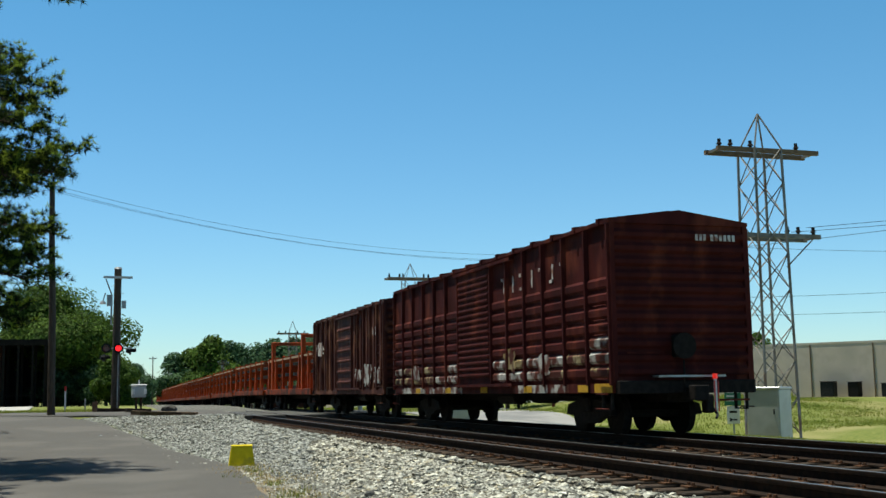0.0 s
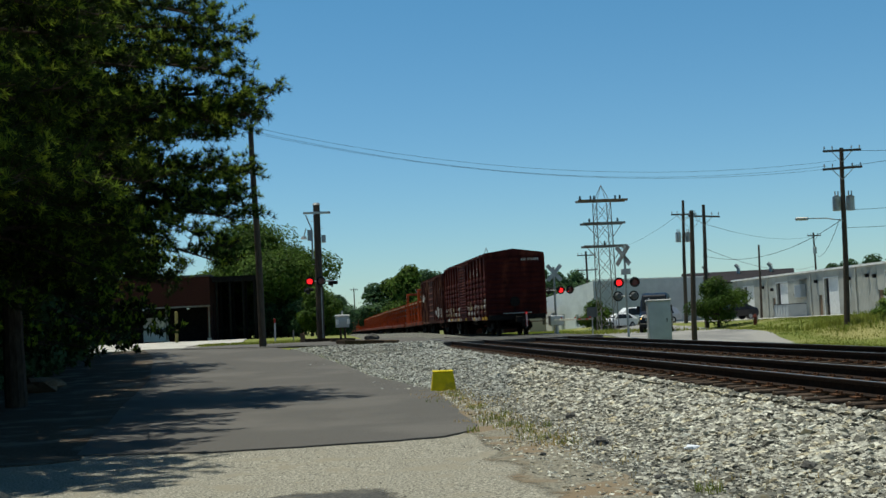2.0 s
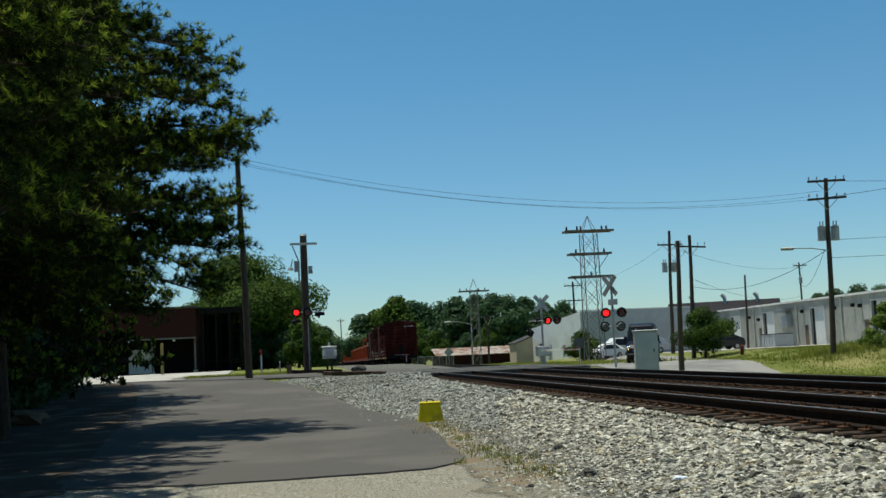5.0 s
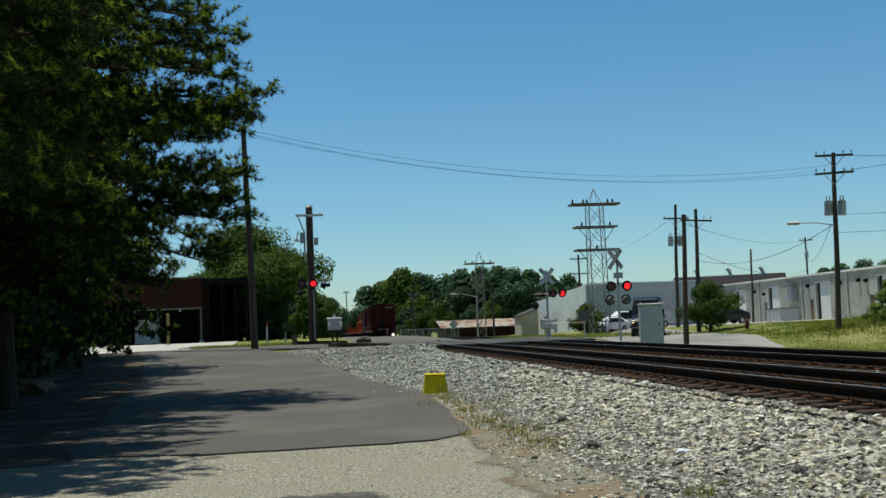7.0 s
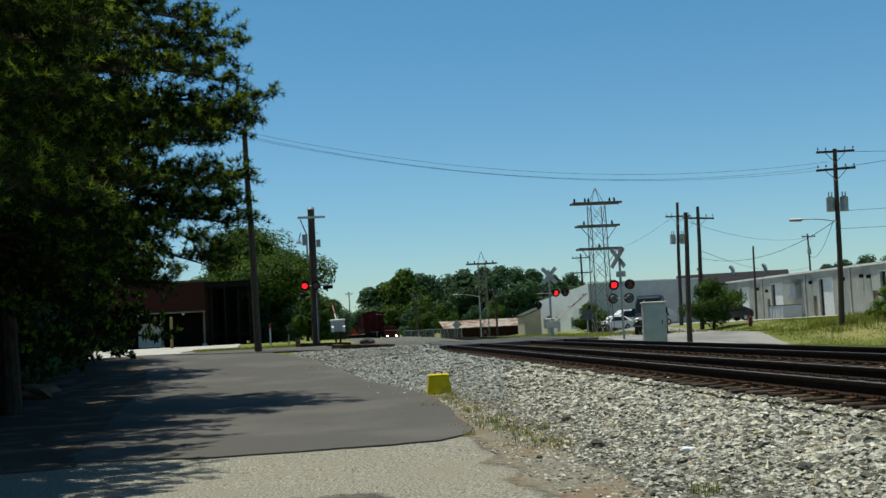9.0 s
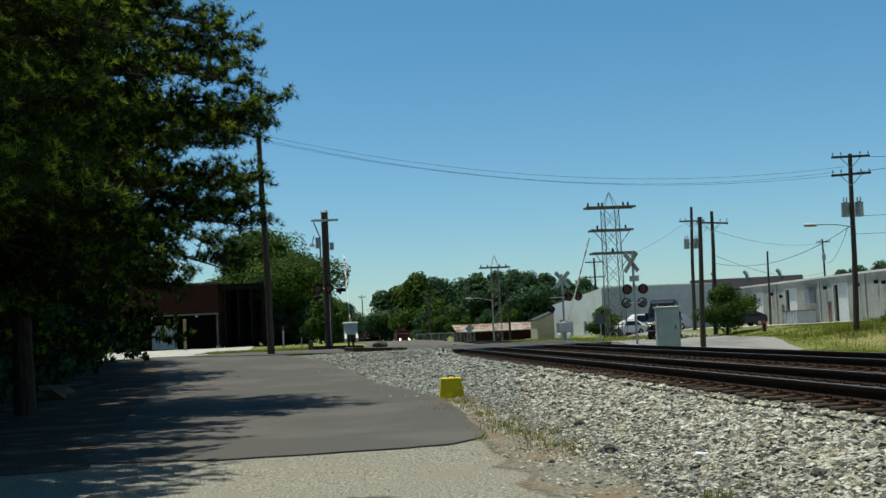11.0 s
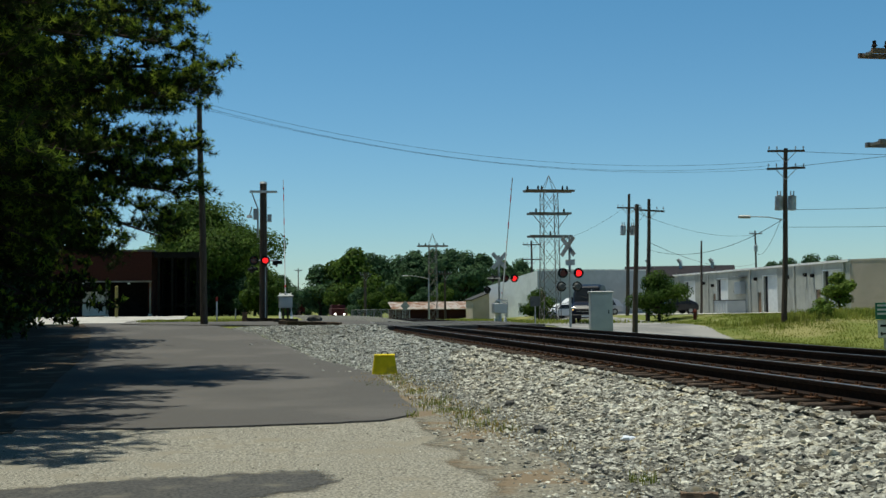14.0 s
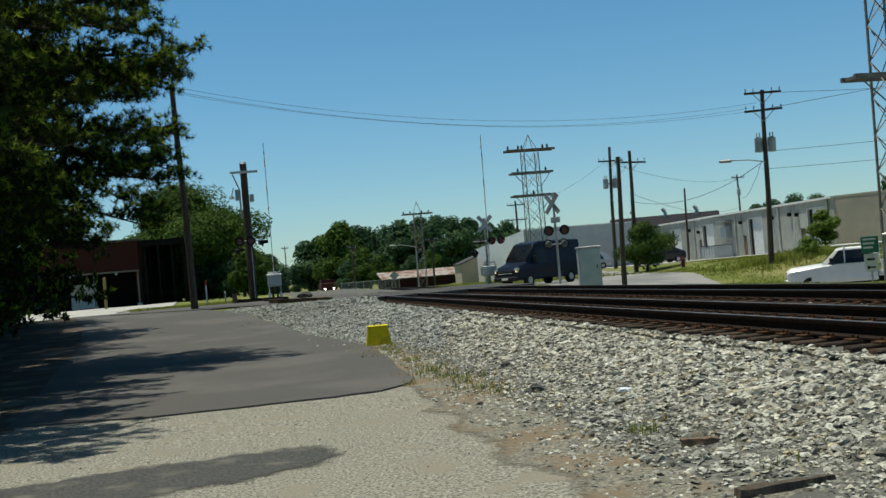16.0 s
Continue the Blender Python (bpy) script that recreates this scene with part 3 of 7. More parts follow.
# ---- the train ----
ORANGEDARK = mat("grimy orange sill paint", (0.20, 0.034, 0.009), (0.28, 0.045, 0.010), 0.75, scale=3, bump=0.1, third=(0.06, 0.020, 0.012), tscale=1.2, tcut=0.52)
def truck(parent, y):
    """Bogie: two axles with flanged wheels, side frames and a bolster."""
    for s in (-1, 1):
        bm = bmesh.new()
        prism(bm, [(y - 1.15, 0.40), (y - 1.05, 0.62), (y - 0.4, 0.72), (y + 0.4, 0.72), (y + 1.05, 0.62), (y + 1.15, 0.40), (y + 0.75, 0.36), (y + 0.35, 0.22), (y - 0.35, 0.22), (y - 0.75, 0.36)], s * 0.93, s * 1.06, "x")
        part("side_frame", bm, BLACKIRON, parent)
    part("bolster", boxes((-1.15, 1.15, y - 0.22, y + 0.22, 0.45, 0.78), bevel=0.03), BLACKIRON, parent)
    for a in (-0.86, 0.86):
        bm = rods(((-1.0, y + a, 0.42), (1.0, y + a, 0.42), 0.08))
        for s in (-1, 1):
            rod(bm, (s * 0.70, y + a, 0.42), (s * 0.83, y + a, 0.42), 0.42, n=20)
            rod(bm, (s * 0.67, y + a, 0.42), (s * 0.71, y + a, 0.42), 0.455, n=20)
        part("wheelset", bm, BLACKIRON, parent)

def coupler(parent, y, s):
    bm = boxes((-0.10, 0.10, min(y, y + s * 0.62), max(y, y + s * 0.62), 0.72, 0.94), (-0.17, 0.15, min(y + s * 0.45, y + s * 0.72), max(y + s * 0.45, y + s * 0.72), 0.70, 1.0), bevel=0.02)
    part("coupler", bm, BLACKIRON, parent)
    bm = bmesh.new()
    pts = [Vector((0.30, y + s * 0.1, 0.78)), Vector((0.40, y + s * 0.35, 0.58)), Vector((0.38, y + s * 0.6, 0.42)), Vector((0.30, y + s * 0.68, 0.36))]
    for a, b in zip(pts, pts[1:]):
        rod(bm, a, b, 0.028)
    part("brake_hose", bm, BLACK, parent)

def ladder(parent, x, y0, y1, z0, z1, n, material, axis="y"):
    for k in range(n):
        z = z0 + (z1 - z0) * k / (n - 1)
        bm = bmesh.new()
        if axis == "y":
            for a, b in (((x, y0, z), (x, y1, z)), ((x, y0, z), (x * 0.96, y0, z)), ((x, y1, z), (x * 0.96, y1, z))):
                rod(bm, a, b, 0.014, n=5)
        else:
            rod(bm, (y0, x, z), (y1, x, z), 0.014, n=5)
        part("rung", bm, material, parent)

def bars_of_writing(parent, name, material, rects, face, where):
    """Unreadable lettering as plain bars; face: 'x' on a side, 'y' on an end."""
    for a0, a1, z0, z1 in rects:
        if face == "x":
            part(name, boxes((where - 0.006, where + 0.002, a0, a1, z0, z1)), material, parent)
        else:
            part(name, boxes((a0, a1, where - 0.006, where + 0.002, z0, z1)), material, parent)

def boxcar(label, length, eave, paint, ribbed, m, painted={}):
    t = thing("boxcar", label, "boxcar", m)
    w, floor = 1.52, 1.06
    peak = eave + 0.27
    part("body", boxes((-w, w, 0.05, length - 0.05, floor, eave - 0.02)), paint, t)
    bm = bmesh.new()
    prism(bm, [(-w - 0.07, eave - 0.03), (-w - 0.07, eave + 0.05), (0, peak), (w + 0.07, eave + 0.05), (w + 0.07, eave - 0.03)], -0.02, length + 0.02)
    for k in range(int(length / 1.2)):
        y = 0.4 + k * 1.2
        prism(bm, [(-w - 0.10, eave - 0.04), (-w - 0.10, eave + 0.10), (0, peak + 0.055), (w + 0.10, eave + 0.10), (w + 0.10, eave - 0.04)], y, y + 0.11)
    part("roof", bm, paint, t, "weathered ribbed metal roof")
    mid, half = length * 0.5, 1.35
    for s in (-1, 1):
        door0, door1 = mid - half, mid + half
        # door with close horizontal corrugations
        bm = boxes((s * w, s * (w + 0.06), door0 + 0.03, door1 - 0.03, floor + 0.02, eave - 0.1)) if s > 0 else boxes((-w - 0.06, -w, door0 + 0.03, door1 - 0.03, floor + 0.02, eave - 0.1))
        nr = 17 if ribbed else 6
        door = part("door", bm, paint, t, "corrugated sliding door")
        for k in range(nr):
            z = floor + 0.22 + k * (eave - floor - 0.5) / nr
            part("corrugation", prism(bmesh.new(), [(s * (w + 0.06), z), (s * (w + 0.105), z + 0.05), (s * (w + 0.105), z + 0.085), (s * (w + 0.06), z + 0.13)], door0 + 0.12, door1 - 0.12), paint, door)
        for za, zb in ((floor - 0.02, floor + 0.05), (eave - 0.16, eave - 0.08)):
            part("door_track", boxes((min(s * w, s * (w + 0.13)), max(s * w, s * (w + 0.13)), door0 - 1.6, door1 + 0.2, za, zb)), paint, t)
        # posts and bulging panels of the side
        n = 6 if ribbed else 5
        for a, b in ((0.0, door0), (door1, length)):
            for k in range(n + 1):
                y = a + (b - a) * k / n
                y = min(max(y, 0.07), length - 0.07)
                bm = bmesh.new()
                prism(bm, [(y - 0.065, 0), (y - 0.035, 0.10), (y + 0.035, 0.10), (y + 0.065, 0)], floor - 0.05, eave - 0.05, "z")
                for q in bm.verts:
                    q.co = Vector((s * (w + q.co.y), q.co.x, q.co.z))
                bmesh.ops.recalc_face_normals(bm, faces=bm.faces)
                part("post", bm, paint, t)
            for k in range(n):
                y0, y1 = a + (b - a) * k / n + 0.09, a + (b - a) * (k + 1) / n - 0.09
                bm = bmesh.new()
                if ribbed:
                    box(bm, min(s * w, s * (w + 0.008)), max(s * w, s * (w + 0.008)), y0, y1, floor + 0.03, eave - 0.12)
                else:
                    box(bm, min(s * w, s * (w + 0.012)), max(s * w, s * (w + 0.012)), y0, y1, floor + 0.03, eave - 0.12)
                    ym = (y0 + y1) / 2
                    box(bm, min(s * w, s * (w + 0.05)), max(s * w, s * (w + 0.05)), ym - 0.03, ym + 0.03, floor + 0.03, eave - 0.12)
                panel = part("side_panel", bm, paint, t)
                if ribbed:
                    for j in range(7):
                        z = floor + 0.08 + j * 0.30
                        tag = painted.get((int(a > 1), k, j)) if s < 0 else None
                        part("bulge", prism(bmesh.new(), [(s * w, z), (s * (w + 0.055), z + 0.06), (s * (w + 0.06), z + 0.19), (s * w, z + 0.26)], y0, y1), tag or paint, panel, "graffiti-smeared bulge" if tag else "")
        part("side_sill", boxes((min(s * (w - 0.05), s * (w + 0.04)), max(s * (w - 0.05), s * (w + 0.04)), 0.1, length - 0.1, floor - 0.20, floor)), paint, t, "sill streaked with old paint")
    # ends with horizontal ribs
    for y, s in ((0.05, -1), (length - 0.05, 1)):
        for k in range(11):
            z = floor + 0.12 + k * (eave - floor - 0.2) / 11
            bm = bmesh.new()
            prism(bm, [(y, z), (y + s * 0.07, z + 0.06), (y + s * 0.075, z + 0.14), (y, z + 0.22)], -w + 0.05, w - 0.05, "x")
            part("end_rib", bm, paint, t)
        for c in (-1, 1):
            part("corner_post", boxes((c * w - 0.05, c * w + 0.05, min(y, y + s * 0.06), max(y, y + s * 0.06), floor, eave)), paint, t)
        part("end_sill", boxes((-w, w, min(y, y + s * 0.22), max(y, y + s * 0.22), floor - 0.22, floor + 0.04), bevel=0.015), BLACKIRON, t)
        part("crossover_step", boxes((-0.75, 0.75, min(y + s * 0.10, y + s * 0.36), max(y + s * 0.10, y + s * 0.36), floor + 0.10, floor + 0.14)), GALV, t, "grey steel grating step")
        coupler(t, y, s)
        ladder(t, y + s * 0.13, w - 0.62, w - 0.14, floor + 0.15, floor + 2.6, 8, paint, "x")
        part("grab_iron", rods(((-1.3, y + s * 0.14, 1.65), (-0.5, y + s * 0.14, 1.65), 0.016)), paint, t)
        part("grab_iron", rods(((0.1, y + s * 0.30, 0.70), (1.3, y + s * 0.30, 0.70), 0.020)), paint, t)
    for s in (-1, 1):
        for y0 in (0.18, length - 0.62):
            ladder(t, s * (w + 0.15), y0, y0 + 0.44, 0.55, 2.6, 8, paint)
            part("stirrup_step", boxes((s * w - 0.03, s * w + 0.03, y0, y0 + 0.44, 0.50, 0.53), (s * w - 0.03, s * w + 0.03, y0, y0 + 0.03, 0.5, 0.9), (s * w - 0.03, s * w + 0.03, y0 + 0.41, y0 + 0.44, 0.5, 0.9)), BLACKIRON, t)
    part("centre_sill", boxes((-0.25, 0.25, 0.3, length - 0.3, 0.66, 1.06), (-1.3, 1.3, 3.4, 3.6, 0.8, 1.0), (-1.3, 1.3, length - 3.6, length - 3.4, 0.8, 1.0)), BLACKIRON, t)
    part("brake_cylinder", rods(((-0.9, mid - 1.6, 0.78), (-0.9, mid - 0.4, 0.78), 0.2), n=12), BLACKIRON, t)
    part("air_tank", rods(((0.8, mid + 0.2, 0.8), (0.8, mid + 1.5, 0.8), 0.24), n=12), BLACKIRON, t)
    truck(t, 2.35)
    truck(t, length - 2.35)
    return t

Y0 = 19.95
tagrng = random.Random(12)
TAGS = {}
for half in (0, 1):
    for bay in range(6):
        for row in range(3):
            if tagrng.random() < (0.92, 0.62, 0.30)[row]:
                TAGS[(half, bay, row)] = tagrng.choice((GRAFFITI, GRAFFITI, GRAFFITI2))
REAR = boxcar("rust red ribbed boxcar with faded graffiti at the tail", 16.75, 4.28, OXIDE, True, pose(FAR_X, Y0, RAIL_TOP), TAGS)
MIDDLE = boxcar("brown plain-sided boxcar coupled before the last car", 13.2, 4.12, OXIDE2, False, pose(FAR_X, Y0 + 18.1, RAIL_TOP))

def paint_patch(parent, name, material, x, y0, y1, z0, z1, seed, lift=0.006):
    """Thin sprayed patch with a ragged outline on a car's side."""
    rng = random.Random(seed)
    bm = bmesh.new()
    n = 26
    pts = []
    for k in range(n):
        a = 6.2832 * k / n
        r = 0.78 + rng.uniform(-0.22, 0.22)
        c, s = math.cos(a), math.sin(a)
        pts.append(((y0 + y1) / 2 + (y1 - y0) / 2 * r * abs(c) ** 0.6 * (1 if c > 0 else -1), (z0 + z1) / 2 + (z1 - z0) / 2 * r * abs(s) ** 0.6 * (1 if s > 0 else -1)))
    prism(bm, pts, x - lift, x, "x")
    return part(name, bm, material, parent)

xs = -1.52 - 0.062
for k, (y0, y1, z0, z1, mt) in enumerate([(3.1, 4.0, 1.25, 1.8, GRAFFITI), (5.2, 6.2, 1.3, 2.0, GRAFFITI2), (13.6, 14.6, 1.2, 1.8, GRAFFITI)]):
    paint_patch(REAR, "graffiti", mt, xs, y0, y1, z0, z1, k)
for k, (y0, y1) in enumerate([(0.1, 0.9), (2.2, 3.2), (3.4, 5.2), (9.5, 12.6), (13, 15.8)]):
    part("graffiti_band", boxes((-1.572, -1.561, y0, y1, 0.87, 1.05)), GRAFFITI if k else YELLOWPAINT, REAR)
for k in range(5):
    part("yellow_mark", boxes((-1.58, -1.573, 1.2 + k * 3.1, 1.7 + k * 3.1, 0.88, 1.03)), YELLOWPAINT, REAR)
bars_of_writing(REAR, "lettering_bar", WHITEPAINT, [(2.35 + k * 0.62, 2.43 + k * 0.62, 3.33, 3.74) for k in range(7)] + [(2.35 + k * 0.62, 2.60 + k * 0.62, 3.66, 3.74) for k in range(0, 7, 2)] + [(2.35 + k * 0.62, 2.58 + k * 0.62, 3.33, 3.40) for k in range(1, 7, 3)], "x", -1.532)
bars_of_writing(REAR, "end_lettering", WHITEPAINT, [(0.35 + k * 0.09, 0.41 + k * 0.09, 3.93, 4.06) for k in range(3)] + [(0.70 + k * 0.10, 0.765 + k * 0.10, 3.93, 4.06) for k in range(6)], "y", -0.032)
for k, (y0, y1, z0, z1) in enumerate([(0.4, 1.6, 1.15, 1.9), (1.7, 3.4, 1.05, 2.1), (3.3, 4.8, 1.3, 1.9)]):
    paint_patch(MIDDLE, "graffiti", GRAFFITI, -1.584, y0, y1, z0, z1, 40 + k)
paint_patch(MIDDLE, "faded_emblem", WHITEPAINT, -1.584, 10.6, 12.7, 2.5, 3.2, 60)
bars_of_writing(MIDDLE, "lettering_bar", WHITEPAINT, [(1.0 + k * 0.4, 1.08 + k * 0.4, 3.0, 3.3) for k in range(5)], "x", -1.533)

def tail_device(parent):
    """End-of-train unit hung on the last coupler, with a striped red lamp head."""
    part("marker_body", boxes((0.16, 0.34, -0.52, -0.30, 0.45, 0.82), bevel=0.03), BLACKIRON, parent, "dark marker housing")
    part("brake_housing", boxes((-0.30, 0.05, -0.22, -0.03, 1.55, 2.0), bevel=0.03), BLACKIRON, parent)
    part("brake_wheel", rods(((-0.12, -0.26, 1.78), (-0.12, -0.23, 1.78), 0.26), n=20), BLACKIRON, parent)
    part("chain", rods(((-0.12, -0.2, 1.5), (-0.12, -0.2, 0.8), 0.02), n=5), BLACKIRON, parent)
    bm = rods(((0.42, -0.44, 0.45), (0.42, -0.44, 1.12), 0.032), n=10)
    part("marker_staff", bm, WHITE, parent, "white staff")
    part("marker_stripe", boxes((0.365, 0.385, -0.495, -0.485, 0.47, 1.08), (0.445, 0.465, -0.495, -0.485, 0.47, 1.08)), REDPAINT, parent)
    part("marker_lamp", rods(((0.42, -0.44, 1.12), (0.42, -0.44, 1.22), 0.05), n=10), mat("red marker lamp", (0.6, 0.03, 0.02), (0.6, 0.03, 0.02), 0.3, bump=0, glow=(1, 0.03, 0.02, 0.35)), parent, "glowing red lamp")
tail_device(REAR)

def rail_flatcar(label, length, tall, m):
    t = thing("rail_flatcar", label, "flatcar", m, group="orange rail train cars")
    part("deck", boxes((-1.42, 1.42, 0.1, length - 0.1, 1.02, 1.14), bevel=0.02), ORANGE, t)
    for s in (-1, 1):
        part("side_sill", boxes((s * 1.42 - 0.05, s * 1.42 + 0.05, 0.1, length - 0.1, 0.86, 1.16), bevel=0.015), ORANGEDARK, t)
    part("centre_sill", boxes((-0.3, 0.3, 0.2, length - 0.2, 0.62, 1.02)), BLACKIRON, t)
    top = 2.95
    for k in range(6):
        y = 1.0 + k * (length - 2.0) / 5
        for s in (-1, 1):
            bm = boxes((s * 1.38 - 0.07, s * 1.38 + 0.07, y - 0.09, y + 0.09, 1.1, top), bevel=0.01)
            part("stanchion", bm, ORANGE, t)
            part("stanchion_brace", rods(((s * 1.38, y + 0.75, 1.14), (s * 1.38, y + 0.08, top - 0.25), 0.05), n=6), ORANGE, t)
        part("cross_beam", boxes((-1.45, 1.45, y - 0.07, y + 0.07, top - 0.12, top), (-1.4, 1.4, y - 0.07, y + 0.07, 1.75, 1.84), (-1.4, 1.4, y - 0.07, y + 0.07, 2.30, 2.38)), ORANGE, t)
    if tall:
        for y in (2.4, length - 2.6):
            for s in (-1, 1):
                part("tall_stanchion", boxes((s * 1.4 - 0.10, s * 1.4 + 0.10, y - 0.16, y + 0.16, 1.1, 3.85), bevel=0.015), ORANGE, t)
            part("top_beam", boxes((-1.5, 1.5, y - 0.1, y + 0.1, 3.68, 3.86), bevel=0.015), ORANGE, t)
        part("end_bulkhead", boxes((-1.4, 1.4, 0.55, 0.68, 1.1, 1.9)), ORANGE, t)
    for tier, z in enumerate((1.15, 1.84, 2.38)):
        bm = bmesh.new()
        for k in range(8):
            x = -1.15 + k * 0.33
            box(bm, x - 0.035, x + 0.035, 0.0 if not tall else 0.9, length, z + 0.13, z + 0.18)
            box(bm, x - 0.012, x + 0.012, 0.0 if not tall else 0.9, length, z + 0.02, z + 0.13)
            box(bm, x - 0.07, x + 0.07, 0.0 if not tall else 0.9, length, z + 0.0, z + 0.025)
        part("rail_tier", bm, NEWRAIL, t, "tier of long dark steel rails")
        if tier == 2:
            part("rail_guard", boxes((-1.40, -1.33, 0.3, length - 0.3, z + 0.36, z + 0.46)), RAILEND, t, "pale top rail guard")
    for s, y in ((-1, 0.1), (1, length - 0.1)):
        coupler(t, y, s)
    truck(t, 2.1)
    truck(t, length - 2.1)
    return t

CARS = [(REAR, 0.0), (MIDDLE, 18.1)]
FIRST = rail_flatcar("orange flatcar with tall end frames and stacked rails", 14.6, True, pose(FAR_X, Y0 + 32.6, RAIL_TOP))
CARS.append((FIRST, 32.6))
SECOND = rail_flatcar("orange flatcar with braced stanchions carrying long rails", 14.8, False, pose(FAR_X, Y0 + 48.4, RAIL_TOP))
CARS.append((SECOND, 48.4))
for k in range(9):
    CARS.append((copy_thing(SECOND, pose(FAR_X, Y0 + 64.4 + 16.0 * k, RAIL_TOP)), 64.4 + 16.0 * k))

# ---- poles, towers and wires ----
def tube(V, F, pts, r0, r1, n=6):
    """A tapering bent limb through the points, added to vertex and face lists."""
    k0 = len(V)
    for i, p in enumerate(pts):
        d = (pts[min(i + 1, len(pts) - 1)] - pts[max(i - 1, 0)]).normalized()
        a = d.orthogonal().normalized()
        b = d.cross(a)
        r = r0 + (r1 - r0) * i / (len(pts) - 1)
        for j in range(n):
            c = 6.2832 * j / n
            V.append(tuple(p + (a * math.cos(c) + b * math.sin(c)) * r))
    for i in range(len(pts) - 1):
        for j in range(n):
            F.append((k0 + i * n + j, k0 + i * n + (j + 1) % n, k0 + (i + 1) * n + (j + 1) % n, k0 + (i + 1) * n + j))

def lattice_tower(label, x, y, z0, top, arms, size=1.65, bar=1.0):
    t = thing("lattice_tower", label, "power tower", pose(x, y, z0), group="steel lattice towers beside the track")
    h = top - 1.5
    s0, s1 = size / 2 * 1.12, size / 2 * 0.92
    def corner(i, z):
        k = s0 + (s1 - s0) * z / h
        return Vector(((-1, 1, 1, -1)[i] * k, (-1, -1, 1, 1)[i] * k, z))
    for i in range(4):
        part("leg", rods((corner(i, -1.0), corner(i, h), 0.055 * bar), n=4), TOWERSTEEL, t)
    n = max(6, int(h / 1.35))
    for i in range(4):
        for k in range(n):
            za, zb = h * k / n, h * (k + 1) / n
            part("lacing_bar", rods((corner(i, za), corner((i + 1) % 4, zb), 0.026 * bar), n=4), TOWERSTEEL, t)
            part("lacing_bar", rods((corner((i + 1) % 4, za), corner(i, zb), 0.026 * bar), n=4), TOWERSTEEL, t)
    for i in range(4):
        part("peak_bar", rods((corner(i, h), (0, 0, top), 0.035 * bar), n=4), TOWERSTEEL, t)
    for z, wl, wr, braced, ins in arms:
        for yy in (-0.45, 0.45):
            part("crossarm", boxes((-wl, wr, yy - 0.07, yy + 0.07, z - 0.09, z + 0.09)), TOWERSTEEL if z < h - 0.5 else WOODWEATHER, t)
        for q in (-wl + 0.1, wr - 0.2):
            part("arm_tie", boxes((q, q + 0.1, -0.45, 0.45, z - 0.05, z + 0.05)), TOWERSTEEL, t)
        if braced:
            part("arm_brace", rods(((wr - 0.2, -0.4, z), (s1, -s1, z - 1.25), 0.03), n=4), TOWERSTEEL, t)
            part("arm_brace", rods(((-wl + 0.2, -0.4, z), (-s1, -s1, z - 1.25), 0.03), n=4), TOWERSTEEL, t)
        for q in ins:
            part("insulator", rods(((q, -0.3, z + 0.08), (q, -0.3, z + 0.20), 0.08, 0.06), ((q, -0.3, z + 0.20), (q, -0.3, z + 0.32), 0.12, 0.05), ((q, -0.3, z + 0.32), (q, -0.3, z + 0.40), 0.07), n=8), BLACKIRON, t)
    return t

